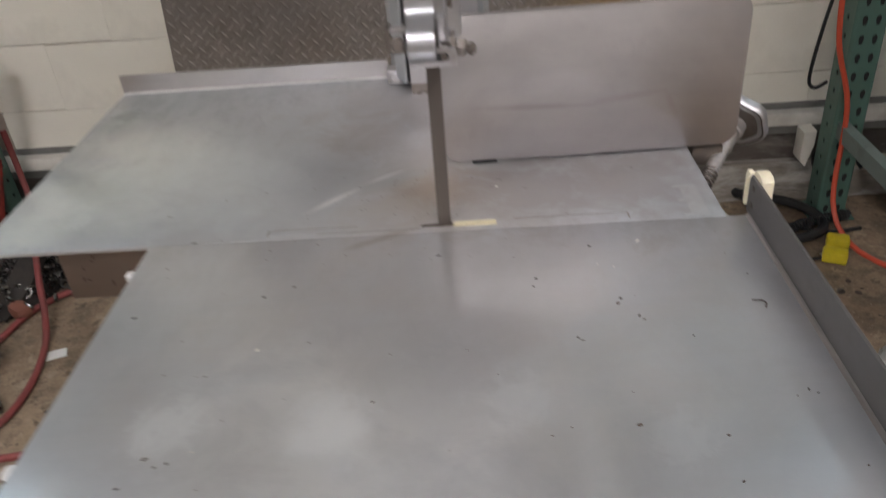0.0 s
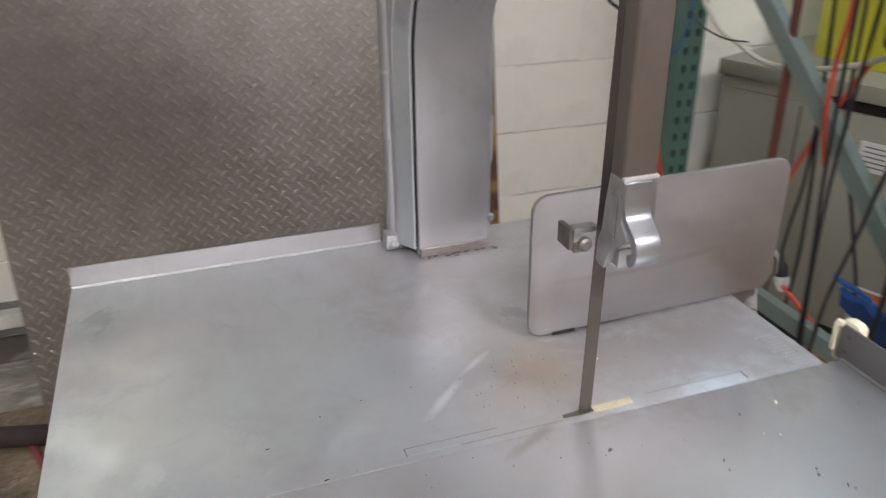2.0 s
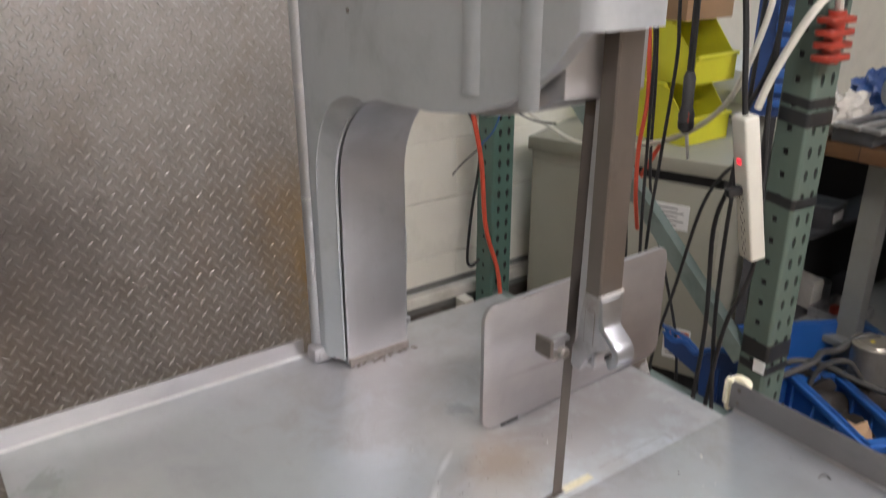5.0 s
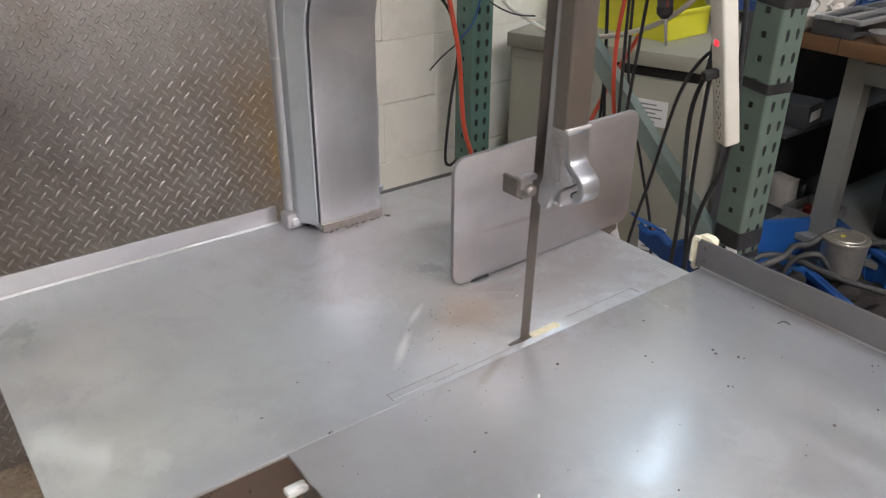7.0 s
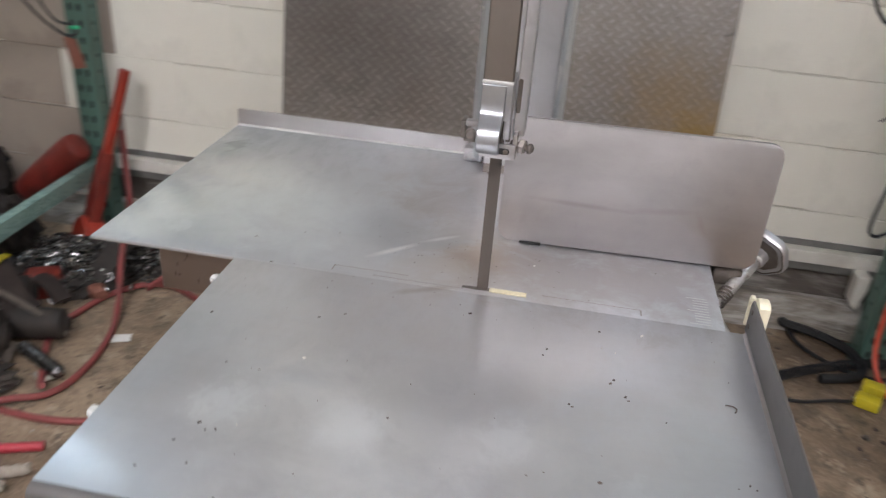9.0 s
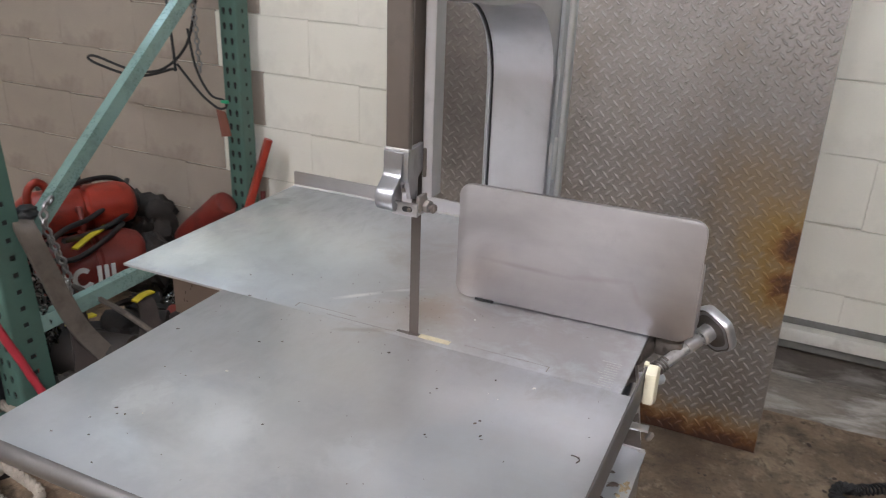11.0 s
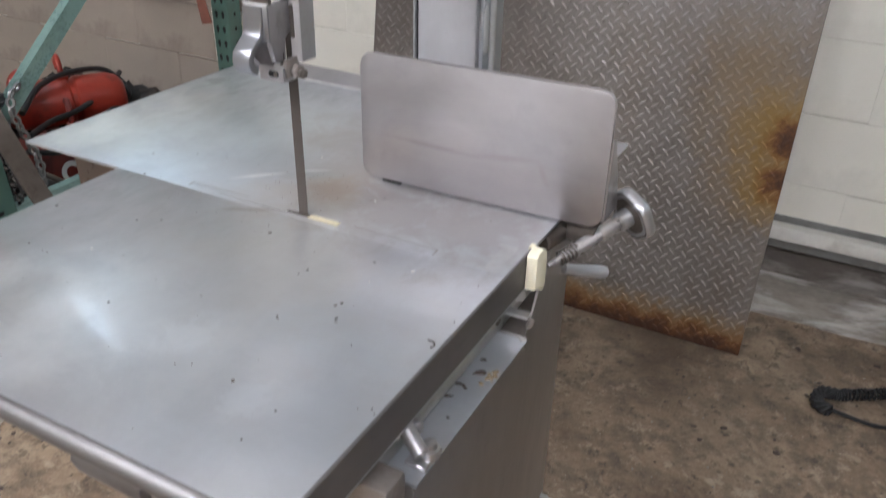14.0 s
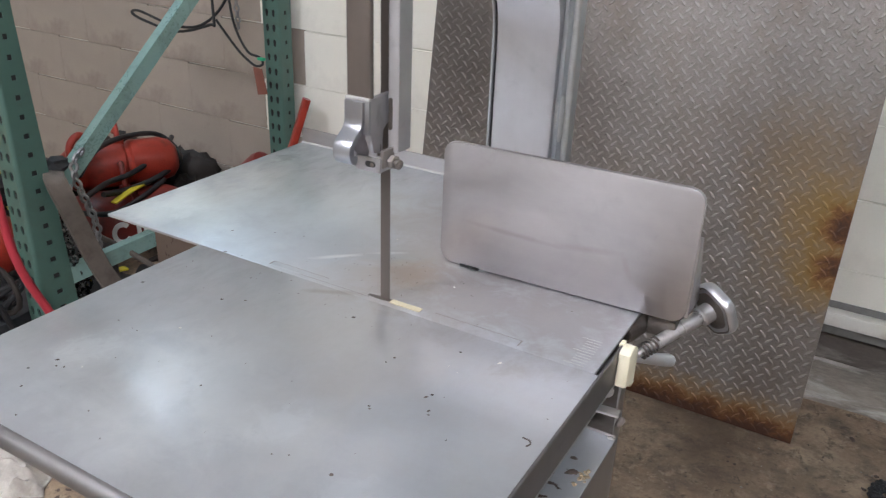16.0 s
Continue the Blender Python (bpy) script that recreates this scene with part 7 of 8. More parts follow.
single("red_hose", tube([(-1.36, 0.27, 1.30), (-1.36, 0.30, 1.05), (-1.36, 0.307, 0.735), (-1.36, 0.325, 0.426), (-1.35, 0.385, 0.228), (-1.33, 0.43, 0.08), (-1.26, 0.42, 0.016), (-1.15, 0.40, 0.012), (-1.02, 0.44, 0.012)], 0.0115, 10), surface("pink_red_hose", (0.42, 0.036, 0.055), 0.45), (-1.3, 0.4, 0.0), "bright red hose hanging past the rack upright", "hose")
single("yellow_bag", blob((-1.83, 0.50, 0.565), (0.13, 0.20, 0.085), 7, 0.25, 4, None, 10, 2.6), YELLOW_BAG, (-1.83, 0.5, 0.49), "crumpled yellow fabric bag on the rack", "bag")
single("bag_shelf", box(-2.15, 0.40, 0.465, -1.72, 0.74, 0.49, 0.004), DARK_STUFF, (-1.9, 0.4, 0.36), "dark board under the yellow bag", "board")
single("yellow_case", turned_box(-1.66, 0.40, 0.82, 1.02, 0.10, 0.16, 8, 0.012), YELLOW, (-1.66, 0.4, 0.82), "yellow plastic case beside the rack upright", "case")
single("case_shelf", box(-2.1, 0.30, 0.80, -1.501, 0.50, 0.82, 0.003), DARK_STUFF, (-1.9, 0.4, 0.8), "dark shelf board in the rack", "board")

# cable sling and tag hanging at the wall
single("wire_sling", tube([(-1.60, 1.30, 1.10), (-1.54, 1.25, 0.885), (-1.56, 1.25, 0.865), (-1.72, 1.25, 0.825), (-1.88, 1.25, 0.845), (-1.94, 1.25, 0.865), (-1.90, 1.25, 0.875), (-1.74, 1.25, 0.845), (-1.60, 1.25, 0.86), (-1.50, 1.27, 0.95), (-1.47, 1.30, 1.10)], 0.0048, 8), BLACK, (-1.6, 1.25, 0.8), "black wire rope sling hanging at the wall", "wire sling")
single("wire_sling", tube([(-1.53, 1.25, 0.885), (-1.443, 1.25, 0.800), (-1.39, 1.25, 0.765), (-1.36, 1.25, 0.755), (-1.335, 1.25, 0.765), (-1.345, 1.25, 0.785), (-1.40, 1.25, 0.80), (-1.46, 1.26, 0.88), (-1.50, 1.28, 1.0)], 0.0042, 8), BLACK, (-1.4, 1.25, 0.75), "black wire rope sling with a tag", "wire sling")
tag_root = thing("sling_tag", (-1.345, 1.25, 0.66), "rust brown tag with a green clip on a wire sling", "tag")
part("plate", prism([(-1.375, 0.752), (-1.338, 0.748), (-1.318, 0.668), (-1.360, 0.660)], "y", 1.246, 1.2495, 0.0008), TAG, tag_root)
part("clip", box(-1.352, 1.242, 0.776, -1.325, 1.256, 0.786, 0.003), GREEN_PLASTIC, tag_root, "bright green plastic clip")
single("lifting_chain", chain([(-1.47, 1.28, 1.15), (-1.465, 1.28, 1.0), (-1.46, 1.28, 0.86)], 0.026, 0.0036), CHAIN, (-1.46, 1.28, 0.86), "thin steel chain hanging from the rack", "chain")


# red jack leaning in the corner, chain pile and old gear on the floor
def jack():
    root = thing("floor_jack", (-1.46, 1.36, 0), "red lever tool standing on a chain heap by the wall", "lever tool")
    p, q = Vector((-1.452, 1.30, 0.03)), Vector((-1.325, 1.455, 0.61))
    way = (q - p).normalized()
    bar = prism(round_outline(-0.019, -0.012, 0.019, 0.012, 0.005, 3), "z", 0.30, (q - p).length)
    m = Matrix.Translation(p) @ way.to_track_quat("Z", "Y").to_matrix().to_4x4()
    bmesh.ops.transform(bar, matrix=m, verts=bar.verts)
    part("lever_arm", bar, ORANGE, root, "flat orange red lever arm")
    low = prism([(-0.034, 0.02), (0.034, 0.02), (0.030, 0.20), (0.020, 0.34), (-0.020, 0.34), (-0.030, 0.20)], "y", -0.018, 0.018, 0.004)
    bmesh.ops.transform(low, matrix=m, verts=low.verts)
    part("housing", low, DARKRED, root)
    w = cyl((-0.0, -0.034, 0.052), (0.0, 0.034, 0.052), 0.064, 26, soft=0.009)
    bmesh.ops.transform(w, matrix=m, verts=w.verts)
    part("drum", w, ORANGE, root)
    k = cyl((0, -0.040, 0.052), (0, -0.033, 0.052), 0.020, 12, soft=0.003)
    bmesh.ops.transform(k, matrix=m, verts=k.verts)
    part("bolt", k, GREASE, root)


jack()


def chain_heap(cx, cy, sx, sy, top, count, seed):
    bm = bmesh.new()
    rng = random.Random(seed)
    for i in range(count):
        a, r = rng.uniform(0, 6.283), abs(rng.gauss(0, 0.55))
        if r > 1.25:
            continue
        x, y = cx + r * math.cos(a) * sx, cy + r * math.sin(a) * sy
        z = 0.012 + max(0, top * (1 - r * 0.75)) * rng.uniform(0.7, 1.0)
        one_link(bm, Vector((x, y, z)), Vector((rng.gauss(0, 1), rng.gauss(0, 1), rng.gauss(0, 0.5))).normalized(), rng.uniform(0, 180), 0.034, 0.0050)
    single("chain_heap", bm, CHAIN_DARK, (cx, cy, 0), "heap of oily dark steel chain on the floor", "chain", kind="stuff")


chain_heap(-1.41, 1.22, 0.22, 0.20, 0.10, 820, 21)
chain_heap(-1.19, 1.34, 0.095, 0.11, 0.06, 240, 22)
# black core added inside each heap, standing in for shade between links
for x, y, rx, ry, rz in ((-1.41, 1.22, 0.20, 0.18, 0.080), (-1.19, 1.34, 0.085, 0.10, 0.045)):
    single("dark_lump", blob((x, y, 0.0), (rx, ry, rz), 2, 0.15, 3), OILY, (x, y, 0), "black core standing in for shade inside the chain heap", "rag", "rags")
single("hook_block", turned_box(-1.43, 1.05, 0.0, 0.085, 0.10, 0.075, 25, 0.014), DARKRED, (-1.46, 1.03, 0), "dark red hook block on the floor", "hook block")
single("hook_block", turned_box(-1.27, 1.075, 0.0, 0.045, 0.07, 0.05, -35, 0.018), TAG, (-1.2, 1.08, 0), "dirty red hook block beside the chain heap", "hook block")
single("strap_pad", tube([(-1.26, 1.48, 0.05), (-1.275, 1.42, 0.115), (-1.275, 1.30, 0.115), (-1.28, 1.20, 0.09), (-1.30, 1.12, 0.05), (-1.33, 1.05, 0.02)], 0.03, flat=(0.070, 0.014)), OILY, (-1.15, 1.2, 0.0), "dark brown canvas strap bent over the chain heap", "strap")
single("rubber_tube", tube([(-1.27, 1.44, 0.075), (-1.18, 1.43, 0.055), (-1.08, 1.39, 0.04), (-0.98, 1.36, 0.034), (-0.86, 1.33, 0.032), (-0.74, 1.30, 0.032)], 0.027, 12), TAG_DARK, (-0.95, 1.38, 0.0), "thick dark rubber tube along the wall", "tube")
for i, (p, q, r, m) in enumerate((((-1.55, 0.62, 0.10), (-1.30, 0.72, 0.085), 0.075, OILY), ((-1.42, 0.80, 0.06), (-1.22, 0.86, 0.05), 0.045, OILY), ((-1.60, 0.86, 0.07), (-1.40, 0.98, 0.06), 0.05, OILY), ((-1.28, 0.735, 0.05), (-1.12, 0.665, 0.035), 0.020, CHAIN_DARK))):
    single("old_motor", lathe(p, q, [(0, r * 0.5), (0.05, r * 0.9), (0.4, r), (0.45, r * 0.93), (0.5, r), (0.92, r * 0.95), (0.97, r * 0.5), (1, r * 0.45)], 22), m, (p[0], p[1], 0), "dirty black motor barrel lying on the floor", "motor", "old motors")
for i, pts in enumerate(([(-1.60, 0.95, 0.10), (-1.48, 0.93, 0.16), (-1.40, 0.88, 0.13), (-1.34, 0.80, 0.08)], [(-1.50, 1.02, 0.03), (-1.44, 0.92, 0.10), (-1.36, 0.90, 0.05)], [(-1.75, 0.72, 0.20), (-1.55, 0.70, 0.26), (-1.38, 0.60, 0.15), (-1.28, 0.48, 0.02), (-1.24, 0.36, 0.015), (-1.30, 0.22, 0.012)], [(-1.50, 0.96, 0.02), (-1.40, 1.00, 0.09), (-1.32, 0.98, 0.04)])):
    single("sling", tube(pts, 0.02, flat=(0.06, 0.012)), TAG_DARK, pts[-1], "oily dark brown lifting sling on the floor", "sling", "floor slings")
single("wire_rope", tube([(-1.72, 0.50, 0.30), (-1.55, 0.64, 0.33), (-1.42, 0.74, 0.24), (-1.30, 0.82, 0.11), (-1.22, 0.84, 0.03)], 0.009, 8), GREY_STRAP, (-1.3, 0.8, 0), "stiff grey cable arching over old gear", "cable")
single("shackle", tube([(-1.20, 0.70, 0.02), (-1.16, 0.71, 0.018), (-1.145, 0.68, 0.018), (-1.17, 0.655, 0.018), (-1.20, 0.67, 0.02)], 0.007, 8), BRASSY, (-1.17, 0.68, 0), "small brass coloured shackle on the floor", "shackle")

# red air hose with a coupling, on the floor
hose_root = thing("air_hose", (-0.95, 0.95, 0), "faded red rubber air hose looped on the floor", "air hose")
part("hose_line", tube([(-1.14, 0.615, 0.034), (-1.166, 0.647, 0.022), (-1.282, 0.856, 0.011), (-1.272, 0.975, 0.011), (-1.24, 1.09, 0.011), (-1.17, 1.172, 0.011), (-1.09, 1.187, 0.011), (-1.0, 1.15, 0.011), (-0.896, 1.085, 0.011), (-0.812, 0.998, 0.011), (-0.76, 0.894, 0.011), (-0.742, 0.80, 0.011), (-0.76, 0.70, 0.011), (-0.83, 0.61, 0.011), (-0.94, 0.555, 0.011), (-1.07, 0.525, 0.011), (-1.22, 0.53, 0.011)], 0.0092, 10), RED_HOSE, hose_root)
part("hose_line", tube([(-1.32, 0.45, 0.011), (-1.205, 0.538, 0.03), (-1.122, 0.616, 0.012), (-1.099, 0.742, 0.011), (-1.126, 0.902, 0.011), (-1.175, 1.03, 0.030), (-1.222, 1.13, 0.075), (-1.272, 1.25, 0.125), (-1.312, 1.36, 0.15), (-1.355, 1.44, 0.22), (-1.375, 1.47, 0.40)], 0.0092, 10), RED_HOSE, hose_root)
part("hose_line", tube([(-0.98, 1.44, 0.012), (-1.04, 1.36, 0.012), (-1.078, 1.30, 0.012), (-1.12, 1.215, 0.026), (-1.15, 1.15, 0.012)], 0.0092, 10), RED_HOSE, hose_root)
part("hose_line", tube([(-0.83, 1.33, 0.012), (-0.79, 1.24, 0.012), (-0.765, 1.16, 0.013), (-0.753, 1.10, 0.014)], 0.0092, 10), RED_HOSE, hose_root)
c0, c1 = (-0.752, 1.10, 0.014), (-0.722, 0.965, 0.013)
part("coupling", lathe(c0, c1, [(0, 0.013), (0.08, 0.016), (0.16, 0.0125), (0.2, 0.016), (0.28, 0.012), (0.34, 0.0165), (0.66, 0.0165), (0.7, 0.010), (0.9, 0.009), (0.92, 0.006), (1, 0.006)], 18), GALV, hose_root, "steel quick coupling")
single("paper_scrap", turned_box(-1.10, 0.895, 0.0, 0.003, 0.065, 0.035, 20), LABEL, (-1.1, 0.895, 0), "small white paper scrap on the floor", "paper")
for i, (x, y) in enumerate(((-0.60, 1.05), (-0.62, 0.99), (-0.9, 0.80), (-0.55, 0.80), (0.95, 1.0))):
    single("pebble", blob((x, y, 0.006), (0.010, 0.008, 0.007), i, 0.3, 2), GREASE, (x, y, 0), "small dark grit lump on the floor", "grit", "grit on the floor")

# rope, cloth and cables in front of the left rack
for i, pts in enumerate(([(-1.42, 0.20, 0.03), (-1.30, 0.22, 0.05), (-1.19, 0.21, 0.045), (-1.11, 0.20, 0.03), (-1.10, 0.15, 0.025), (-1.16, 0.13, 0.04), (-1.24, 0.16, 0.06)], [(-1.46, 0.15, 0.03), (-1.36, 0.18, 0.06), (-1.27, 0.17, 0.07), (-1.22, 0.14, 0.06), (-1.24, 0.10, 0.045), (-1.32, 0.09, 0.03)], [(-1.62, 0.34, 0.05), (-1.45, 0.30, 0.07), (-1.33, 0.27, 0.09), (-1.24, 0.25, 0.06), (-1.10, 0.30, 0.03), (-1.00, 0.36, 0.02)], [(-1.45, 0.08, 0.03), (-1.38, 0.16, 0.06), (-1.32, 0.22, 0.09), (-1.27, 0.28, 0.07), (-1.26, 0.20, 0.04), (-1.32, 0.10, 0.03)], [(-1.30, 0.24, 0.05), (-1.20, 0.28, 0.05), (-1.12, 0.26, 0.03), (-1.02, 0.30, 0.02)], [(-1.55, 0.42, 0.03), (-1.35, 0.40, 0.03), (-1.22, 0.42, 0.03), (-1.12, 0.40, 0.02)])):
    sp = spline(pts, 22)
    bm = bmesh.new()
    for s in range(3):
        line, ang = [], s * 2.094
        for k, p in enumerate(sp):
            way = (sp[min(k + 1, len(sp) - 1)] - sp[max(k - 1, 0)]).normalized()
            ang += 0.42
            line.append(p + basis(way) @ Vector((0.007 * math.cos(ang), 0.007 * math.sin(ang), 0)))
        tube(line, 0.0075, 6, 1, bm)
    single("rope", bm, ROPE, pts[0], "twisted grey rope lying on the floor", "rope", "ropes")


def cloth():
    bm = bmesh.new()
    bmesh.ops.create_grid(bm, x_segments=44, y_segments=34, size=1.0)
    for v in bm.verts:
        x, y = v.co.x, v.co.y
        edge = max(abs(x), abs(y))
        h = 0.055 * (1 - edge ** 2) + 0.045 * abs(noise.noise(Vector((x * 2.2, y * 2.4, 0.7)))) + 0.018 * noise.noise(Vector((x * 6, y * 6, 2)))
        w = 1 + 0.12 * noise.noise(Vector((x * 1.5, y * 1.5, 5)))
        v.co = Vector((x * 0.135 * w, y * 0.085 * w, max(0.004, h * (1 - 0.75 * edge ** 4))))
    bmesh.ops.transform(bm, matrix=pose(-1.155, 0.05, 0, 0, 0, 40), verts=bm.verts)
    ob = single("cloth", bm, CLOTH, (-1.20, 0.085, 0), "crumpled dirty white cloth on the floor", "cloth")
    mod = ob.modifiers.new("thickness", "SOLIDIFY")
    mod.thickness = 0.004


cloth()
rng = random.Random(9)
for i in range(18):
    x, y = -1.72 + rng.uniform(-0.12, 0.16), 0.34 + rng.uniform(-0.12, 0.12)
    pts = [(x + rng.uniform(-0.16, 0.16), y + rng.uniform(-0.16, 0.16), rng.uniform(0.16, 0.34) if k % 2 else rng.uniform(0.05, 0.20)) for k in range(6)]
    cable("cable", pts, 0.0085, BLACK if i % 4 else OILY, "tangled black control cable on the lifting gear", "cable", "tangled cables", 8)
single("case_dark", turned_box(-1.52, 0.22, 0.0, 0.10, 0.28, 0.16, 20, 0.02), surface("brown_black_leather", (0.07, 0.055, 0.05), 0.6), (-1.52, 0.22, 0), "dark brown case lying by the rack", "case")
single("black_base", turned_box(-1.75, 0.36, 0.0, 0.16, 0.45, 0.30, 10, 0.02), DARK_STUFF, (-1.75, 0.36, 0), "black box under tangled cables", "box")
single("metal_rod", tube([(-0.66, -0.17, 0.009), (-0.58, -0.095, 0.009), (-0.505, -0.031, 0.009), (-0.43, 0.032, 0.009), (-0.356, 0.093, 0.009)], 0.0085, 12), GALV, (-0.5, -0.03, 0), "grey metal rod lying on the floor", "rod")
single("wire", tube([(-0.424, 0.055, 0.003), (-0.4255, 0.11, 0.003), (-0.426, 0.16, 0.003)], 0.0028, 8), BLACK, (-0.425, 0.1, 0), "short black wire lying on the floor", "wire")


# ---- crumbs and scraps on the table ----
def crumb(x, y, a, b, mat, label, turn=0.0, h=0.0016, seed=0, z=T):
    single("crumb", blob((x, y, z + h * 0.25), (a * 0.54, b * 0.54, h * 0.5), seed, 0.45, 2, None, turn, 1.8), mat, (x, y, z), label, "crumb", "crumbs on the table")


DARK_CRUMBS = ((-0.005, -0.058, 0.0046, 0.0026, 15), (0.083, -0.104, 0.0028, 0.0016, 30), (0.080, -0.116, 0.0018, 0.0014, 0), (0.163, -0.165, 0.0036, 0.0016, 60), (0.152, -0.140, 0.0030, 0.0020, 30),
               (0.197, -0.301, 0.0022, 0.0016, 0), (0.195, -0.341, 0.0020, 0.0016, 30), (0.265, -0.260, 0.0026, 0.0013, 80), (0.270, -0.264, 0.0016, 0.001, 20), (-0.050, -0.254, 0.0022, 0.0014, 40),
               (-0.207, -0.302, 0.0040, 0.0022, 40), (-0.190, -0.307, 0.0026, 0.0018, 100), (-0.198, -0.310, 0.0024, 0.0010, 50), (-0.218, -0.328, 0.0030, 0.0010, 40), (-0.233, -0.364, 0.0030, 0.0012, 25),
               (-0.195, -0.351, 0.0022, 0.0016, 60), (-0.157, -0.382, 0.0020, 0.0014, 0), (-0.274, -0.134, 0.0040, 0.0012, 40), (-0.162, -0.112, 0.0034, 0.0012, 10), (0.137, -0.055, 0.0030, 0.0014, 0),
               (0.266, -0.113, 0.0012, 0.0009, 0), (0.200, -0.194, 0.0012, 0.0010, 0), (0.110, -0.190, 0.0026, 0.0016, 10), (-0.255, -0.011, 0.0055, 0.0010, 12), (-0.244, 0.077, 0.0014, 0.0010, 0), (0.060, 0.090, 0.0012, 0.0010, 0))
for i, (x, y, a, b, t) in enumerate(DARK_CRUMBS):
    crumb(x, y, a, b, CRUMB, "dark dried crumb on the table", t, 0.0014, i)
for i, (x, y, a, b, t) in enumerate(((0.149, -0.146, 0.0042, 0.0026, 50), (0.166, -0.170, 0.0030, 0.0016, 20), (0.140, -0.288, 0.0040, 0.0034, 0), (0.113, -0.193, 0.0030, 0.0014, 20), (-0.137, -0.098, 0.0034, 0.0016, 10), (-0.298, 0.047, 0.0034, 0.0014, 0), (-0.035, 0.092, 0.0016, 0.0012, 0), (-0.057, 0.090, 0.0014, 0.0012, 0), (0.079, -0.295, 0.0018, 0.0012, 0), (-0.187, -0.217, 0.0022, 0.0010, 20), (-0.222, -0.213, 0.0024, 0.0010, 10))):
    crumb(x, y, a, b, CRUMB_BROWN, "flat brown crumb on the table", t, 0.0006, i + 40)
for i, (x, y, a, b, t) in enumerate(((0.183, -0.050, 0.0050, 0.0026, 50), (-0.152, -0.187, 0.0036, 0.0020, 20), (0.055, 0.075, 0.0022, 0.0014, 0), (-0.175, -0.297, 0.0014, 0.0012, 0), (0.154, -0.092, 0.0013, 0.0011, 0), (0.140, -0.086, 0.0011, 0.0010, 0), (-0.086, 0.157, 0.0012, 0.0010, 0))):
    crumb(x, y, a, b, CRUMB_WHITE, "white fat crumb on the table", t, 0.0016, i + 70)
# a curled hair-thin shaving by the upstand
single("crumb", tube([(0.258, -0.152, T + 0.0008), (0.265, -0.153, T + 0.001), (0.268, -0.157, T + 0.001), (0.266, -0.162, T + 0.0008)], 0.0007, 5), CRUMB, (0.265, -0.156, T), "thin curled dark shaving on the table", "crumb", "crumbs on the table")
bm = bmesh.new()
rng = random.Random(17)
for i in range(95):
    if rng.random() < 0.5:
        x, y = rng.gauss(-0.03, 0.07), rng.gauss(0.05, 0.06)
    else:
        x, y = rng.uniform(-0.28, 0.28), rng.uniform(-0.39, 0.20)
    if y > 0.125 or y < -0.395 or (x < -0.29 and y < 0) or abs(x) > 0.285:
        continue
    s = rng.uniform(0.0003, 0.0009)
    blob((x, y, T + 0.0004), (s, s * rng.uniform(0.5, 1), 0.0006), i, 0.3, 1, bm)
single("meat_dust", bm, CRUMB_BROWN, (0, 0, T), "fine brown specks scattered over the table", "crumbs", kind="stuff")


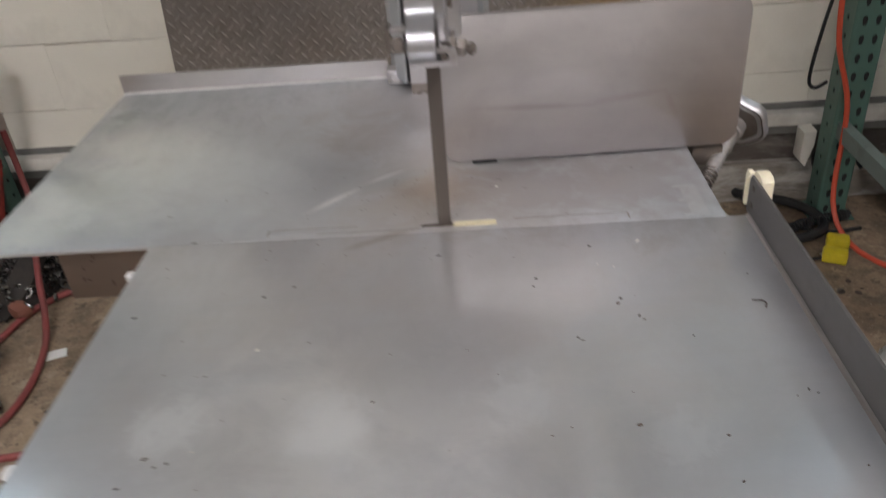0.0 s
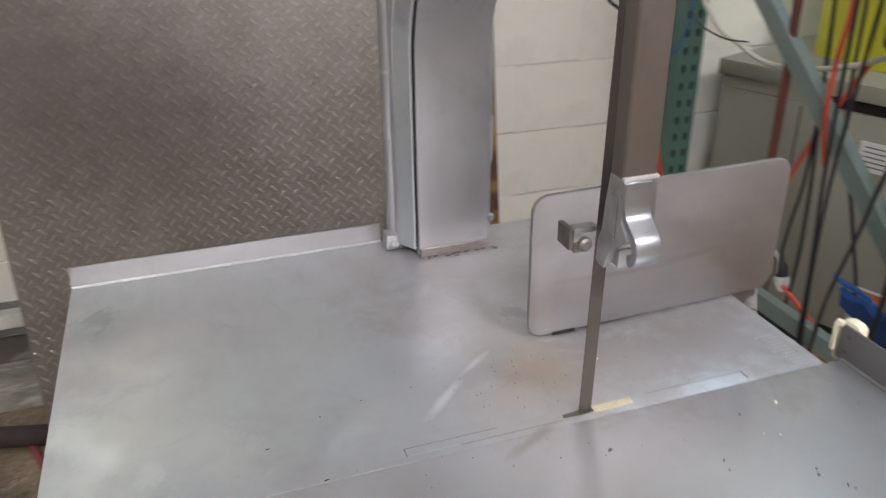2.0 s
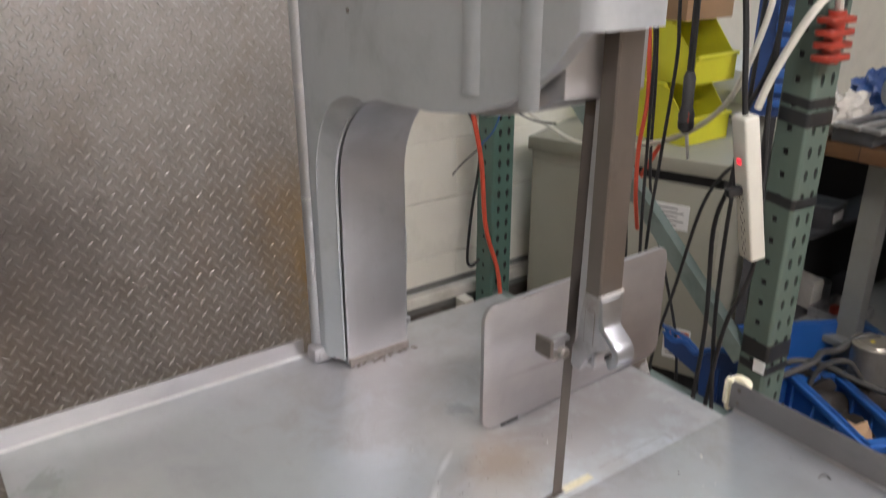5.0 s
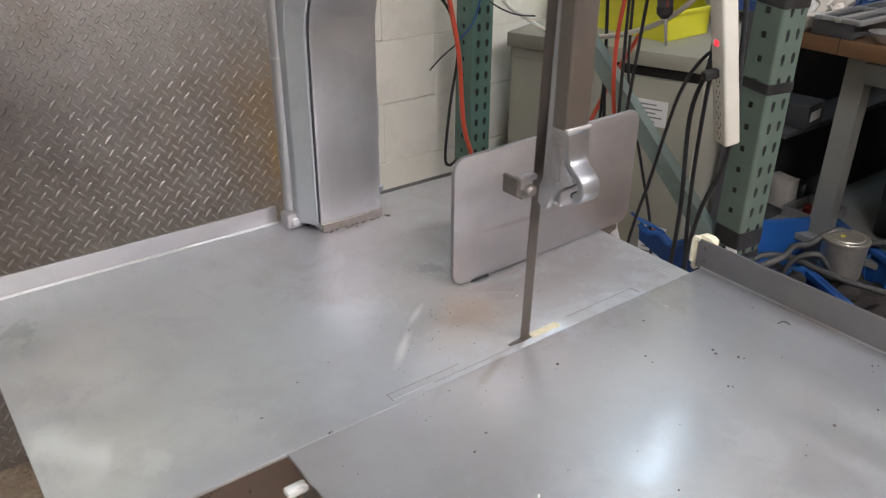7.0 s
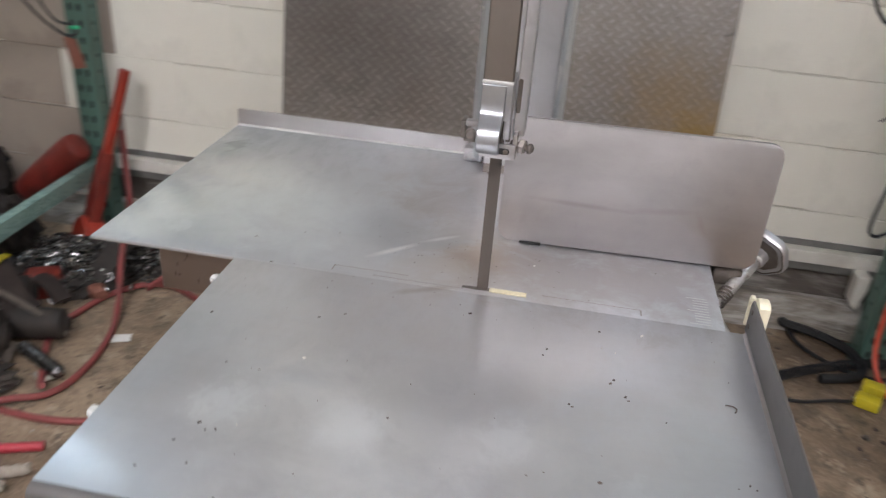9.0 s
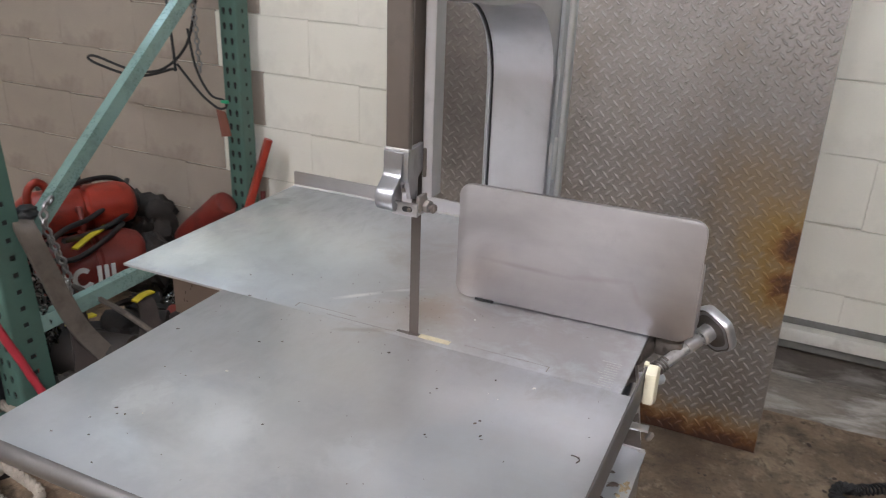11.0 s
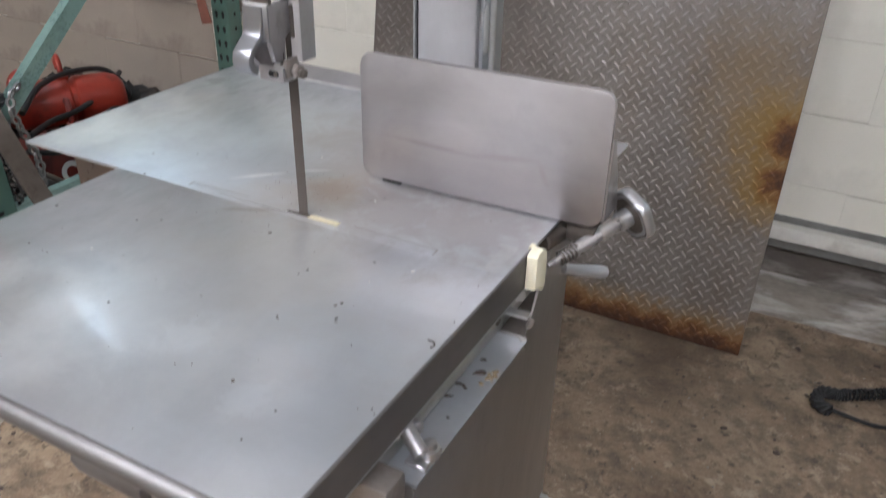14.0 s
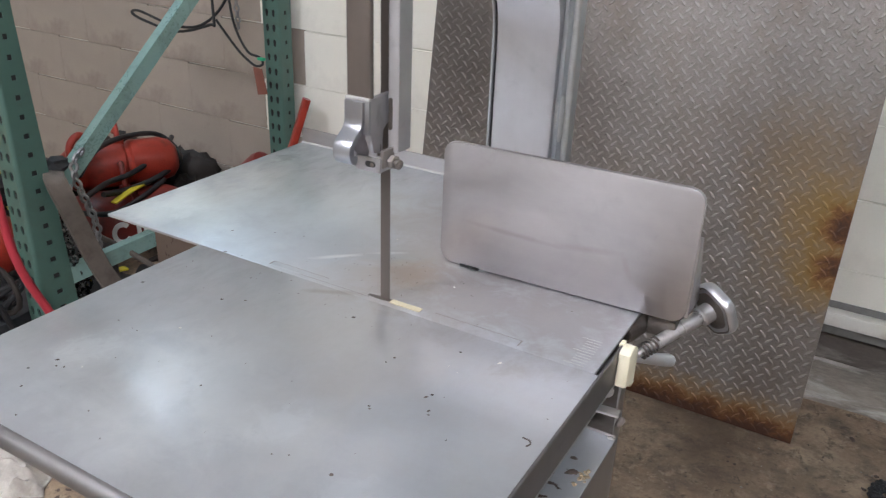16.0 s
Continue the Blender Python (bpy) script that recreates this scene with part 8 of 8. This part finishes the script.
# ---- drips and grit on the floor ----
bm = bmesh.new()
rng = random.Random(31)
places = [(-0.972, 0.088), (-0.991, 0.105), (-0.973, 0.118), (-0.983, 0.057), (-0.855, -0.07), (-0.846, -0.038), (-0.599, -0.013), (-0.591, 0.023), (-0.599, -0.057), (-0.561, 0.042)]
places += [(rng.uniform(-1.1, -0.35), rng.uniform(-0.25, 0.7)) for _ in range(45)] + [(rng.uniform(0.3, 1.3), rng.uniform(0.5, 1.45)) for _ in range(45)]
for i, (x, y) in enumerate(places):
    a = rng.uniform(0.004, 0.011) if i < 10 or rng.random() < 0.3 else rng.uniform(0.0015, 0.005)
    blob((x, y, 0.0), (a, a * rng.uniform(0.4, 0.9), 0.0012), i, 0.5, 2, bm, rng.uniform(0, 180), 1.6)
single("oil_drip", bm, CRUMB, (0, 0, 0), "dried dark oil drips scattered over the floor", "oil drips", kind="stuff")
bm = bmesh.new()
for i in range(140):
    x, y = (rng.uniform(-1.1, -0.35), rng.uniform(-0.25, 1.3)) if i % 2 else (rng.uniform(0.3, 1.4), rng.uniform(0.5, 1.5))
    a = rng.uniform(0.0012, 0.004)
    blob((x, y, a * 0.3), (a, a * rng.uniform(0.5, 1), a * 0.6), i, 0.4, 1, bm)
single("grit", bm, KERB, (0, 0, 0), "pale concrete grit scattered over the floor", "grit", kind="stuff")


# ---- blocks of the wall ----
def block_mesh(name, mat, ln):
    c, e = 0.0009, 0.0003
    bm = bmesh.new()
    h = 0.203
    w, zz = ln / 2 - 0.0002, h / 2 - 0.0013
    front = [bm.verts.new(p) for p in ((-w + e, 0, -zz + c), (w - e, 0, -zz + c), (w - e, 0, zz - c), (-w + e, 0, zz - c))]
    back = [bm.verts.new(p) for p in ((-w, 0.004, -zz), (w, 0.004, -zz), (w, 0.004, zz), (-w, 0.004, zz))]
    rear = [bm.verts.new((v.co.x, 0.010, v.co.z)) for v in back]
    bm.faces.new(front)
    for i in range(4):
        j = (i + 1) % 4
        bm.faces.new((front[i], back[i], back[j], front[j]))
        bm.faces.new((back[i], rear[i], rear[j], back[j]))
    return mesh_of(name, bm, mat, False)


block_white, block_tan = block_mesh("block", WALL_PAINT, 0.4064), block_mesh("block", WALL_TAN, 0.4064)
rng = random.Random(5)
for row in range(-2, 11):
    z = 0.402 - 0.203 / 2 + 0.203 * row
    off = 1.02 + (0.2032 if row % 2 else 0) + 0.2032
    for k in range(-10, 4):
        x = off + 0.4064 * (k - 1)
        if x < -3.9 or x > 2.3 or (row < 0 and x > -1.5):
            continue
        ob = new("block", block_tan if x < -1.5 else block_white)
        ob.parent = wall_north
        ob.location = (x, WALL_Y - (WALL_Y + 0.008) + rng.uniform(-0.0003, 0.0003), z - 0.0115 * x)
